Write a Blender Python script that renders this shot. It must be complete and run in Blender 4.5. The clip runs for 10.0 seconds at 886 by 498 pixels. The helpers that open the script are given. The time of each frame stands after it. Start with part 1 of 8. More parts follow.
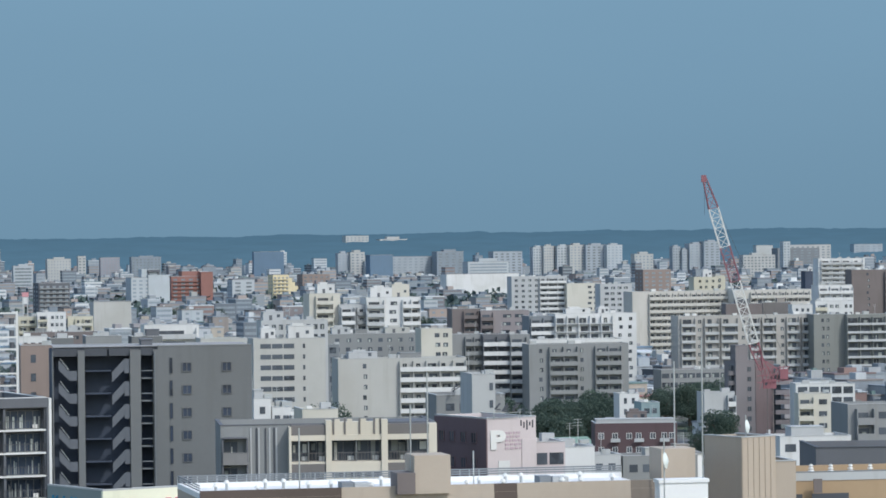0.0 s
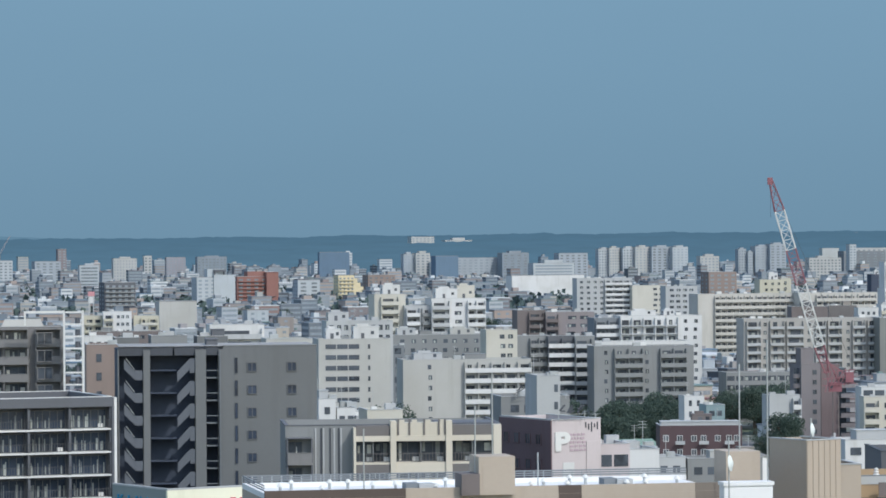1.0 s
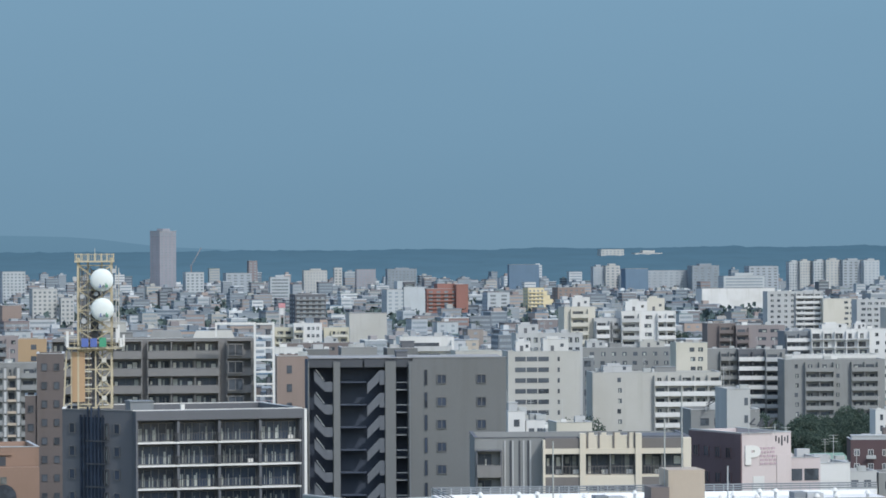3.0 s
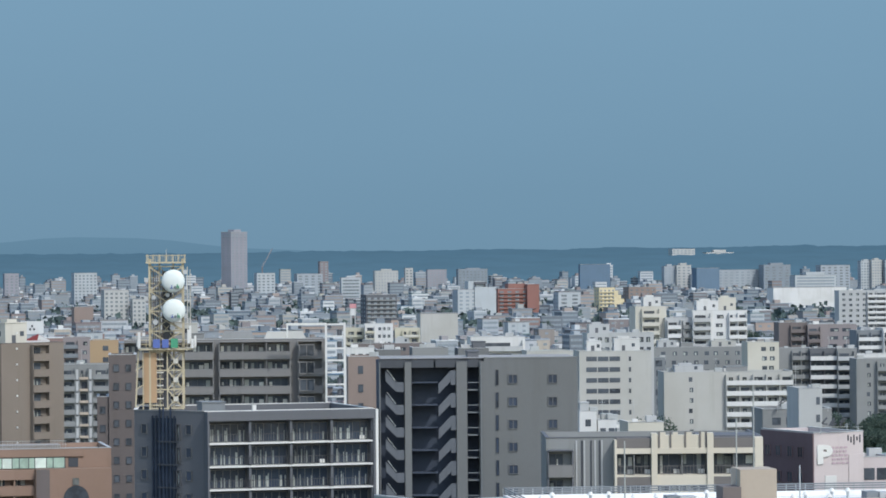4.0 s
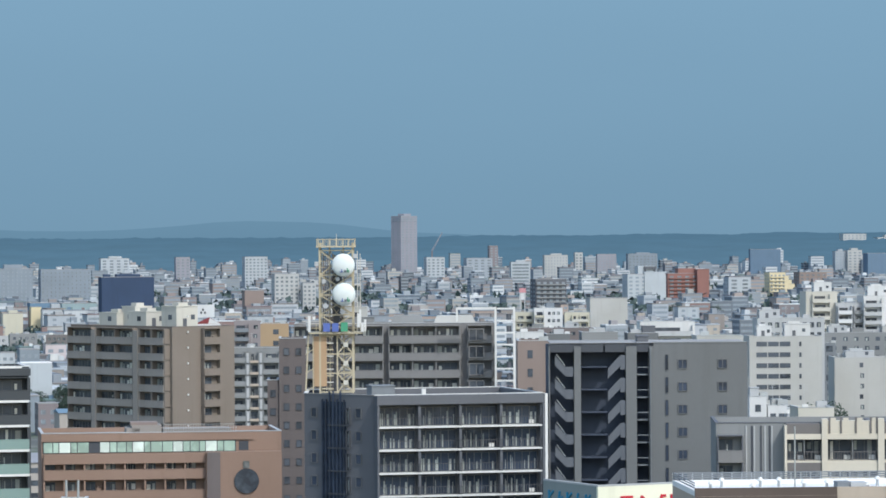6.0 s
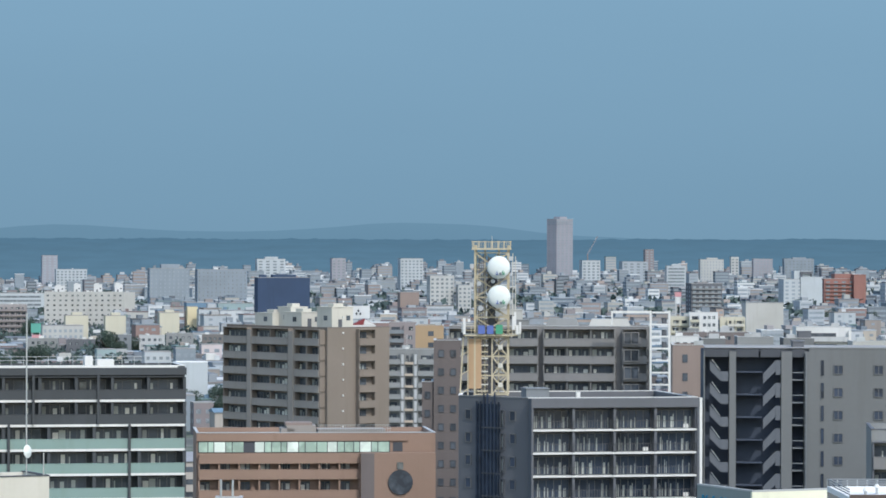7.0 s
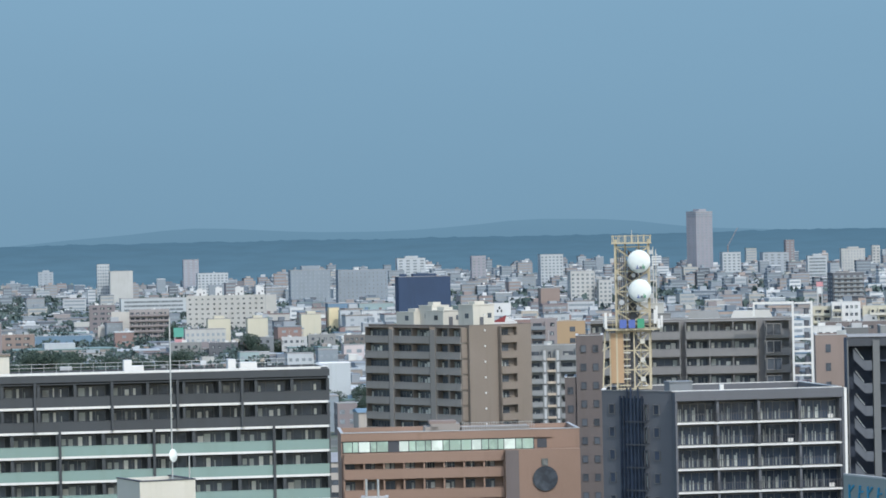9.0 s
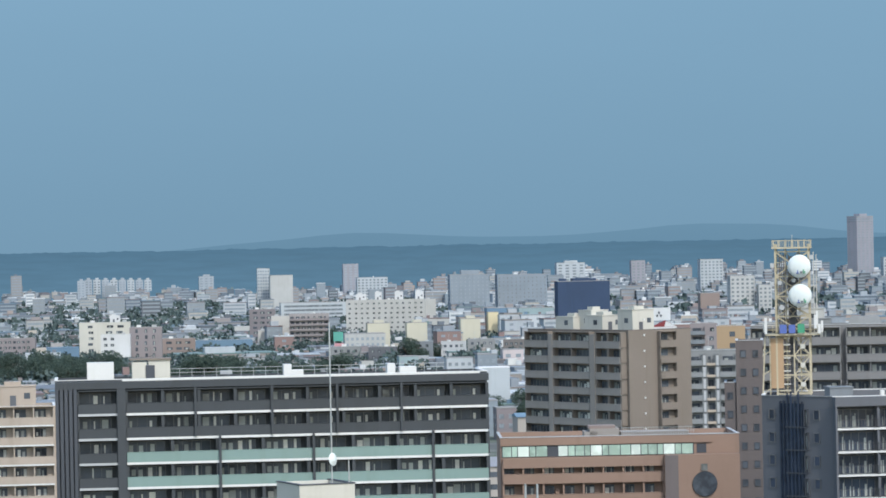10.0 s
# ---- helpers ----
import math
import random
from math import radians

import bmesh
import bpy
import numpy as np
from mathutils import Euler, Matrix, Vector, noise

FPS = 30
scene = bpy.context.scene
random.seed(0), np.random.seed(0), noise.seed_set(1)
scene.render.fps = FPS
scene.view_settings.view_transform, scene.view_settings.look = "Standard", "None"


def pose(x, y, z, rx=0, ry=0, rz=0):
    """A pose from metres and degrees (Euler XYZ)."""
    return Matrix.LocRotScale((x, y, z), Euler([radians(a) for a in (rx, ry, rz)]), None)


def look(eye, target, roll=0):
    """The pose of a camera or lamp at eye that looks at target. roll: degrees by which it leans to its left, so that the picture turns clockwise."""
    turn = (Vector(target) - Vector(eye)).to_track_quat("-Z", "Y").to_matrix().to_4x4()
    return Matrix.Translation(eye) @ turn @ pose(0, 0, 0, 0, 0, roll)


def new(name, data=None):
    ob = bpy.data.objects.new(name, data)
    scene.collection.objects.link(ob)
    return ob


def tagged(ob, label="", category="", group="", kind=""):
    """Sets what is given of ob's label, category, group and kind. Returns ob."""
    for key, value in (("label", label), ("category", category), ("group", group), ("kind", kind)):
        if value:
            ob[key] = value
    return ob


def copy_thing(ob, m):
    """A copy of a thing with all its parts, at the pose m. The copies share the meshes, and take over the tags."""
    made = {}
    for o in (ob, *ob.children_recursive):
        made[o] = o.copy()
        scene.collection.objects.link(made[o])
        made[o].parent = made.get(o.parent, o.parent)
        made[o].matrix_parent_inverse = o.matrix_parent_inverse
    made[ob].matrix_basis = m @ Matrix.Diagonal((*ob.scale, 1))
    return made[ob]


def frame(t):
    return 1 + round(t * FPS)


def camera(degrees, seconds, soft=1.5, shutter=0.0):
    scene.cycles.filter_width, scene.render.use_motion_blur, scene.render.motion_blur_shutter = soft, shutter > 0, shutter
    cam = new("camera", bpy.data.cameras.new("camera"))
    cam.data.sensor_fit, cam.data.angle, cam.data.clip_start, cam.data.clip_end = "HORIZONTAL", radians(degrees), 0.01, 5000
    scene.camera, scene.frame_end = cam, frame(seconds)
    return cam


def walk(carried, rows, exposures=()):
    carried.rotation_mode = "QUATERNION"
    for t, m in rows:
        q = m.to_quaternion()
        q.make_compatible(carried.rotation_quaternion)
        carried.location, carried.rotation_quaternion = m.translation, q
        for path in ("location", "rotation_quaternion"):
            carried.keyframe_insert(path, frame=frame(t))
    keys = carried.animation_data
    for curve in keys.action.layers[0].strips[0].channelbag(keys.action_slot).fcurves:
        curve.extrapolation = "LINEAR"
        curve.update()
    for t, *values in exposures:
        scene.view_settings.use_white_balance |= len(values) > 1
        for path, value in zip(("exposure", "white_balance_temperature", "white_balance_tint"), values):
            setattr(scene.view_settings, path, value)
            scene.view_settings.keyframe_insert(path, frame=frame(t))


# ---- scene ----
H = 58.0            # height of the eye over the street
GRID = 22.0         # turn of the street grid

cam = camera(14.0, 10.0, soft=1.7)
WALK = [
    (0.0, 0.0000, -0.1440, 0.6500),
    (0.5, 0.4464, -0.1784, 0.6048),
    (1.0, 1.0404, -0.1159, 0.3806),
    (1.5, 1.9318, -0.0461, 0.4675),
    (2.0, 2.8181, 0.0794, 0.3416),
    (2.5, 3.4985, 0.0818, 0.2243),
    (2.7, 3.7496, 0.1008, 0.2406),
    (3.8, 4.8423, 0.0781, 0.3372),
    (4.0, 5.1781, 0.1068, 0.4326),
    (4.5, 6.4980, -0.0384, 0.7590),
    (5.0, 7.1437, -0.0882, 0.6411),
    (5.2, 7.3092, -0.0945, 0.5736),
    (6.3, 8.4063, -0.1134, 0.1916),
    (6.5, 8.9762, -0.0362, 0.0700),
    (7.0, 10.3436, -0.0786, -0.1620),
    (7.5, 10.1746, -0.0642, 0.1155),
    (8.0, 10.9680, -0.1832, 0.7651),
    (8.5, 11.7990, -0.0986, 1.1464),
    (9.0, 12.5585, -0.1095, 1.1806),
    (9.5, 13.9805, 0.0267, 1.3315),
    (10.0, 15.0891, 0.0133, 1.1249),
]
walk(cam, [(t, pose(0, 0, H, 90 + pitch, lean, turn)) for t, turn, pitch, lean in WALK], exposures=[(0.0, 0.0, 6440, 8), (4.5, 0.02, 6440, 8), (5.2, 0.1, 6440, 8), (6.5, 0.17, 6440, 8), (10.0, 0.2, 6440, 8)])

# ---- sky, sun, exposure ----
SUN_HEIGHT, SUN_SIDE = 47.0, 135.0      # degrees; side counted from the view's right-hand axis, clockwise from +y
world = bpy.data.worlds.new("daylight")
scene.world = world
world.use_nodes = True
wn = world.node_tree.nodes
sky = wn.new("ShaderNodeTexSky")
sky.sky_type = "NISHITA"
sky.sun_disc = False
sky.sun_elevation, sky.sun_rotation = radians(SUN_HEIGHT), radians(SUN_SIDE)
sky.air_density, sky.dust_density = 1.3, 1.5
wn["Background"].inputs["Strength"].default_value = 0.225
world.node_tree.links.new(sky.outputs["Color"], wn["Background"].inputs["Color"])
sun_data = bpy.data.lights.new("sun", "SUN")
sun_data.energy, sun_data.angle, sun_data.color = 2.2, radians(0.55), (1.0, 0.975, 0.935)
sun_from = Vector((math.sin(radians(SUN_SIDE)) * math.cos(radians(SUN_HEIGHT)), math.cos(radians(SUN_SIDE)) * math.cos(radians(SUN_HEIGHT)), math.sin(radians(SUN_HEIGHT))))
sun = new("sun", sun_data)
sun.matrix_world = look(sun_from * 100, (0, 0, 0))


# ---- materials ----
def nodes_of(name):
    m = bpy.data.materials.new(name)
    m.use_nodes = True
    return m, m.node_tree.nodes, m.node_tree.links, m.node_tree.nodes["Principled BSDF"]


def noise_of(n, l, scale, detail=3.0, stretch=None):
    tex = n.new("ShaderNodeTexNoise")
    tex.inputs["Scale"].default_value, tex.inputs["Detail"].default_value = scale, detail
    geo = n.new("ShaderNodeNewGeometry")
    if stretch:
        mp = n.new("ShaderNodeMapping")
        mp.inputs["Scale"].default_value = stretch
        l.new(geo.outputs["Position"], mp.inputs["Vector"])
        l.new(mp.outputs["Vector"], tex.inputs["Vector"])
    else:
        l.new(geo.outputs["Position"], tex.inputs["Vector"])
    return tex.outputs["Fac"]


def blend(n, l, fac, a, b, kind="MIX"):
    mix = n.new("ShaderNodeMix")
    mix.data_type, mix.blend_type = "RGBA", kind
    for sock, v in ((mix.inputs["Factor"], fac), (mix.inputs["A"], a), (mix.inputs["B"], b)):
        if isinstance(v, bpy.types.NodeSocket):
            l.new(v, sock)
        elif isinstance(v, tuple):
            sock.default_value = (*v, 1.0)
        else:
            sock.default_value = v
    return mix.outputs["Result"]


def ramp(n, l, fac, lo, hi):
    r = n.new("ShaderNodeMapRange")
    r.inputs["From Min"].default_value, r.inputs["From Max"].default_value = lo, hi
    l.new(fac, r.inputs["Value"])
    return r.outputs["Result"]


def paint(name, rgb, rough=0.75, dirt=0.25, jitter=0.0, spec=0.3, grain=0.12, metal=0.0):
    """Weathered painted concrete, render, tile or sheet: broad stains, rain streaks, fine grain."""
    m, n, l, b = nodes_of(name)
    dark = tuple(c * (1 - dirt) * k for c, k in zip(rgb, (0.98, 0.97, 0.93)))
    stain = ramp(n, l, noise_of(n, l, 0.09, 4), 0.42, 0.72)
    streak = ramp(n, l, noise_of(n, l, 1.0, 4, (0.55, 0.55, 0.06)), 0.56, 0.9)
    col = blend(n, l, stain, rgb, tuple((a + c) / 2 for a, c in zip(rgb, dark)))
    col = blend(n, l, streak, col, dark)
    fine = n.new("ShaderNodeMath")
    fine.operation = "MULTIPLY"
    fine.inputs[1].default_value = grain
    l.new(noise_of(n, l, 2.5, 5), fine.inputs[0])
    col = blend(n, l, fine.outputs[0], col, tuple(c * 0.45 for c in rgb))
    if jitter:
        info = n.new("ShaderNodeObjectInfo")
        hsv = n.new("ShaderNodeHueSaturation")
        v = n.new("ShaderNodeMapRange")
        v.inputs["To Min"].default_value, v.inputs["To Max"].default_value = 1 - jitter, 1 + jitter * 0.6
        l.new(info.outputs["Random"], v.inputs["Value"])
        l.new(v.outputs["Result"], hsv.inputs["Value"])
        l.new(col, hsv.inputs["Color"])
        col = hsv.outputs["Color"]
    l.new(col, b.inputs["Base Color"])
    b.inputs["Roughness"].default_value, b.inputs["Specular IOR Level"].default_value, b.inputs["Metallic"].default_value = rough, spec, metal
    bump = n.new("ShaderNodeBump")
    bump.inputs["Strength"].default_value, bump.inputs["Distance"].default_value = 0.25, 0.02
    l.new(noise_of(n, l, 6.0, 4), bump.inputs["Height"])
    l.new(bump.outputs["Normal"], b.inputs["Normal"])
    return m


def palette(name, stops, by="object", rough=0.8, dirt=0.2):
    """Weathered paint whose colour is picked from a list, thing by thing or piece by piece."""
    m, n, l, b = nodes_of(name)
    cr = n.new("ShaderNodeValToRGB")
    cr.color_ramp.interpolation = "CONSTANT"
    for i, c in enumerate(stops):
        e = cr.color_ramp.elements[i] if i < 2 else cr.color_ramp.elements.new(0)
        e.color = (*c, 1)
    for i, e in enumerate(cr.color_ramp.elements):
        e.position = i / len(stops)
    src = n.new("ShaderNodeObjectInfo").outputs["Random"] if by == "object" else n.new("ShaderNodeNewGeometry").outputs["Random Per Island"]
    l.new(src, cr.inputs["Fac"])
    streak = ramp(n, l, noise_of(n, l, 0.6, 4, (0.8, 0.8, 0.12)), 0.45, 0.8)
    low = n.new("ShaderNodeMath")
    low.operation = "MULTIPLY"
    low.inputs[1].default_value = dirt
    l.new(streak, low.inputs[0])
    col = blend(n, l, low.outputs[0], cr.outputs["Color"], (0.12, 0.115, 0.11))
    l.new(col, b.inputs["Base Color"])
    b.inputs["Roughness"].default_value, b.inputs["Specular IOR Level"].default_value = rough, 0.3
    return m


def glass(name, rgb, rough=0.08, vary=0.5):
    m, n, l, b = nodes_of(name)
    info = n.new("ShaderNodeObjectInfo")
    col = blend(n, l, info.outputs["Random"], tuple(c * (1 - vary) for c in rgb), tuple(c * (1 + vary) for c in rgb))
    col = blend(n, l, ramp(n, l, noise_of(n, l, 0.7, 2), 0.45, 0.75), col, tuple(min(1, c * 1.35 + 0.008) for c in rgb))
    l.new(col, b.inputs["Base Color"])
    b.inputs["Roughness"].default_value, b.inputs["Specular IOR Level"].default_value = rough, 0.5
    return m


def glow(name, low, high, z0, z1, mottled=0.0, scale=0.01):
    """Far backdrop: an emissive soft gradient by height."""
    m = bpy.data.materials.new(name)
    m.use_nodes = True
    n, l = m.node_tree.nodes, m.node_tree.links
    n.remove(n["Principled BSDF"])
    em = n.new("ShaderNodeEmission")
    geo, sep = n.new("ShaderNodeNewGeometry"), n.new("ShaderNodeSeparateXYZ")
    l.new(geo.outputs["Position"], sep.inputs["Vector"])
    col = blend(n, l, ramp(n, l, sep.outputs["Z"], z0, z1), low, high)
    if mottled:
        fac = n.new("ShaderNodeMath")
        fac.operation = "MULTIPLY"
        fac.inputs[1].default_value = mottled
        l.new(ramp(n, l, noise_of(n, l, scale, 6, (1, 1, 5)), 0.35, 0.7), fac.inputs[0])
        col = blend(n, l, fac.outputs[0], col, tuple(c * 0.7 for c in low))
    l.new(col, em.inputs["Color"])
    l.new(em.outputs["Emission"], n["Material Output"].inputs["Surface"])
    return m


WHITE = paint("white_render", (0.585, 0.594, 0.594), dirt=0.24)
CREAM = paint("cream_render", (0.52, 0.505, 0.45), dirt=0.2)
PALE = paint("pale_grey_render", (0.42, 0.435, 0.445), dirt=0.22)
GREY = paint("grey_render", (0.228, 0.238, 0.243), dirt=0.2)
MIDGREY = paint("warm_grey_tile", (0.205, 0.204, 0.206), dirt=0.18)
LILAC = paint("lilac_grey_tile", (0.32, 0.30, 0.30), dirt=0.18)
DARKGREY = paint("dark_grey_tile", (0.118, 0.125, 0.141), dirt=0.2)
CHARCOAL = paint("charcoal_panel", (0.068, 0.075, 0.088), dirt=0.25)
BROWN = paint("brown_tile", (0.205, 0.175, 0.148), dirt=0.2)
ORANGEBROWN = paint("orange_brown_tile", (0.285, 0.195, 0.15), dirt=0.2)
PEACH = paint("peach_tile", (0.40, 0.34, 0.285), dirt=0.2)
DARKRED = paint("dark_red_brick", (0.095, 0.064, 0.07), dirt=0.2)
BRICKRED = paint("red_brick_tile", (0.255, 0.13, 0.112), dirt=0.2)
DUSK = paint("dusky_brown_tile", (0.165, 0.143, 0.14), dirt=0.2)
PINK = paint("pale_pink_render", (0.52, 0.465, 0.47), dirt=0.18)
BEIGE = paint("beige_panel", (0.42, 0.36, 0.30), dirt=0.14)
TAN = paint("tan_panel", (0.36, 0.262, 0.165), dirt=0.12)
YELLOW = paint("yellow_render", (0.62, 0.54, 0.36), dirt=0.15)
NAVY = paint("navy_cladding", (0.035, 0.06, 0.115), dirt=0.15)
BLUEGREY = paint("blue_grey_cladding", (0.185, 0.205, 0.225), dirt=0.15)
MAUVE = paint("mauve_tile", (0.25, 0.225, 0.23), dirt=0.2)
ROOFGREY = paint("roof_membrane", (0.30, 0.30, 0.30), dirt=0.4, rough=0.9)
ROOFWHITE = paint("white_roof_coating", (0.745, 0.755, 0.765), dirt=0.12, rough=0.6)
ROOFGREEN = paint("green_roof_coating", (0.17, 0.28, 0.25), dirt=0.3)
REDROOF = paint("dark_red_roof", (0.22, 0.045, 0.05), dirt=0.2)
STEEL = paint("galvanised_steel", (0.45, 0.47, 0.48), rough=0.45, metal=0.6, dirt=0.2)
WHITESTEEL = paint("white_painted_steel", (0.64, 0.645, 0.632), rough=0.5, dirt=0.15)
BRONZE = paint("bronze_rail", (0.075, 0.075, 0.078), rough=0.5)
TOWERYELLOW = paint("yellow_tower_paint", (0.46, 0.405, 0.29), rough=0.6, dirt=0.4)
CRANERED = paint("crane_red_paint", (0.27, 0.115, 0.135), rough=0.5, dirt=0.2)
DISHWHITE = paint("white_radome", (0.66, 0.71, 0.7), rough=0.5, dirt=0.06)
PANE = glass("dark_window_glass", (0.066, 0.077, 0.092))
STAIRPANE = glass("dark_stair_glass", (0.022, 0.034, 0.06), rough=0.4)
PALEPANE = glass("curtained_window_glass", (0.22, 0.23, 0.22), vary=0.6)
GREENPANE = glass("green_tinted_glass", (0.20, 0.34, 0.31), rough=0.15, vary=0.2)
# F paints: distance haze mixed into the base colours of far walls and panes
FWHITE = paint("hazed_white_render", (0.405, 0.443, 0.472), dirt=0.2)
FCREAM = paint("hazed_cream_render", (0.42, 0.43, 0.425), dirt=0.2)
FPALE = paint("hazed_pale_render", (0.32, 0.36, 0.40), dirt=0.2)
FGREY = paint("hazed_grey_render", (0.225, 0.265, 0.305), dirt=0.2)
FMAUVE = paint("hazed_mauve_tile", (0.285, 0.285, 0.32), dirt=0.15)
FDUSK = paint("hazed_brown_tile", (0.22, 0.195, 0.205), dirt=0.2)
FPANE = glass("hazed_window_glass", (0.175, 0.205, 0.23), rough=0.3)
TAUPE = paint("taupe_tile", (0.285, 0.262, 0.24), dirt=0.2)
# stair flights: grey deepened and blued so the stairwell's shade is in the colour
STAIRGREY = paint("shaded_stair_concrete", (0.118, 0.13, 0.15), dirt=0.2)
LIGHTGREY = paint("light_grey_render", (0.42, 0.422, 0.405), dirt=0.18)
YELLOWCREAM = paint("yellow_cream_render", (0.50, 0.48, 0.39), dirt=0.12)
BLUEROOF = paint("blue_roof_sheet", (0.14, 0.225, 0.31), dirt=0.2)
TEAL = paint("pale_teal_sheet", (0.27, 0.355, 0.37), dirt=0.15)
SIGNGREEN = paint("green_sign_paint", (0.10, 0.32, 0.26), dirt=0.1)
SIGNPINK = paint("pink_red_sign_paint", (0.50, 0.25, 0.27), dirt=0.1)
FRAME = paint("dark_aluminium_frame", (0.13, 0.135, 0.14), rough=0.4, dirt=0.1)
SLATE = paint("slate_panel", (0.057, 0.064, 0.071), dirt=0.2)
PLUM = paint("plum_brick", (0.15, 0.105, 0.115), dirt=0.2)
FADED = paint("faded_sign_paint", (0.43, 0.34, 0.38), dirt=0.1)
BUFF = paint("buff_tile", (0.60, 0.555, 0.47), dirt=0.15)
HEATHER = paint("heather_grey_tile", (0.195, 0.18, 0.19), dirt=0.2)
PINKBROWN = paint("pink_brown_tile", (0.25, 0.20, 0.18), dirt=0.2)
UMBER = paint("umber_tile", (0.125, 0.108, 0.106), dirt=0.2)
TAUPEDARK = paint("dark_taupe_tile", (0.165, 0.155, 0.152), dirt=0.15)
STONEGREY = paint("stone_grey_panel", (0.15, 0.158, 0.163), dirt=0.14)
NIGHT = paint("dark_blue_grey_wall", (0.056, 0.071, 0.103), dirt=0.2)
WARMGREY = paint("warm_grey_panel", (0.37, 0.362, 0.345), dirt=0.2)
GREENGREY = paint("green_grey_tile", (0.205, 0.215, 0.205), dirt=0.2)
OLDCREAM = paint("aged_cream_render", (0.49, 0.475, 0.44), dirt=0.22)
NAVYGLASS = glass("navy_stair_glass", (0.026, 0.038, 0.06), rough=0.25)
# navy cladding with the blue of distance haze put into its base colour
FSLATE = paint("hazed_navy_cladding", (0.125, 0.19, 0.265), dirt=0.1)
DARKBROWN = paint("dark_brown_panel", (0.105, 0.082, 0.072), dirt=0.2)
ORANGETAN = paint("orange_tan_sheet", (0.40, 0.272, 0.165), dirt=0.2)
GREENRAIL = paint("green_balcony_glass", (0.195, 0.285, 0.27), rough=0.2, dirt=0.12, grain=0.04, spec=0.5)
BRIGHTCLOTH = paint("bright_curtain_cloth", (0.60, 0.60, 0.55), jitter=0.35)
CURTAIN = paint("curtain_cloth", (0.34, 0.365, 0.345), jitter=0.4)


# ---- mesh helpers ----
def box(bm, x0, y0, z0, x1, y1, z1):
    v = [bm.verts.new((x, y, z)) for z in (z0, z1) for y in (y0, y1) for x in (x0, x1)]
    for f in ((0, 2, 3, 1), (4, 5, 7, 6), (0, 1, 5, 4), (1, 3, 7, 5), (3, 2, 6, 7), (2, 0, 4, 6)):
        bm.faces.new([v[i] for i in f])


def beam(bm, a, b, r, sides=4):
    """A bar from a to b."""
    a, b = Vector(a), Vector(b)
    q = (b - a).to_track_quat("Z", "Y").to_matrix()
    ring = [[bm.verts.new(p + q @ Vector((r * math.cos((i + 0.5) * math.tau / sides), r * math.sin((i + 0.5) * math.tau / sides), 0))) for i in range(sides)] for p in (a, b)]
    for i in range(sides):
        j = (i + 1) % sides
        bm.faces.new((ring[0][i], ring[0][j], ring[1][j], ring[1][i]))
    bm.faces.new(ring[0][::-1])
    bm.faces.new(ring[1])


def mesh_of(name, bm, material):
    me = bpy.data.meshes.new(name)
    bm.to_mesh(me)
    bm.free()
    me.materials.append(material)
    return me


def part(name, bm, material, parent, label=""):
    """One mesh object under a thing or a part."""
    ob = new(name, mesh_of(name, bm, material) if isinstance(bm, bmesh.types.BMesh) else bm)
    ob.parent = parent
    return tagged(ob, label)


def boxes(name, parent, material, *specs, label=""):
    bm = bmesh.new()
    for s in specs:
        box(bm, *s)
    return part(name, bm, material, parent, label)


FOOT = []     # centres and radii of what stands in the plan


def thing(name, label, category, x, y, z=0.0, turn=GRID, group=""):
    ob = new(name)
    ob.empty_display_size = 1.0
    ob.matrix_basis = pose(x, y, z, 0, 0, turn)
    return tagged(ob, label, category, group)


def shell(parent, w, d, h, wall, roof=None, rim=0.7, cope=None):
    """The body of a flat-roofed building: walls with a parapet round a sunk roof."""
    t = 0.3
    boxes("wall", parent, wall, (0, 0, 0, w, d, h - rim))
    for s in ((0, 0, h - rim, w, t, h), (0, d - t, h - rim, w, d, h), (0, t, h - rim, t, d - t, h), (w - t, t, h - rim, w, d - t, h)):
        boxes("parapet", parent, wall, s)
    boxes("roof", parent, roof or ROOFGREY, (t, t, h - rim, w - t, d - t, h - rim + 0.05))
    for s in ((-0.06, -0.06, h, w + 0.06, t + 0.06, h + 0.09), (-0.06, t + 0.06, h, t + 0.06, d + 0.06, h + 0.09), (w - t - 0.06, t + 0.06, h, w + 0.06, d + 0.06, h + 0.09)):
        boxes("coping", parent, cope or PALE, s)


def frames(side, w, d):
    """Local frames of a face: x along it, y inwards."""
    if side == "front":
        return Matrix.Identity(4), w
    return pose(0, d, 0, 0, 0, -90), d


def put(name, me, parent, m, label=""):
    ob = part(name, me, None, parent, label)
    ob.matrix_basis = m
    return ob


def window_mesh(ww, wh, frame_mat, pane_mat, depth=0.12):
    """A window: a frame proud of the wall with a mullion and a pane set back in it."""
    bm = bmesh.new()
    f = min(0.09, ww * 0.09)
    for s in ((0, -depth, 0, ww, 0.02, f), (0, -depth, wh - f, ww, 0.02, wh), (0, -depth, f, f, 0.02, wh - f), (ww - f, -depth, f, ww, 0.02, wh - f)):
        box(bm, *s)
    if ww > 1.0:
        box(bm, ww / 2 - f / 2, -depth * 0.7, f, ww / 2 + f / 2, 0.02, wh - f)
    fm = mesh_of("window", bm, frame_mat)
    bm = bmesh.new()
    box(bm, f, -depth * 0.35, f, ww - f, 0.02, wh - f)
    return fm, mesh_of("pane", bm, pane_mat)


def wall_lamps(parent, side, w, d, x, zs):
    """Small pale lamps up a wall, one a storey."""
    F, _ = frames(side, w, d)
    bm = bmesh.new()
    box(bm, -0.14, -0.2, 0, 0.14, -0.003, 0.35)
    me = mesh_of("wall_lamp", bm, WHITESTEEL)
    for z in zs:
        put("wall_lamp", me, parent, F @ Matrix.Translation((x, 0, z)))


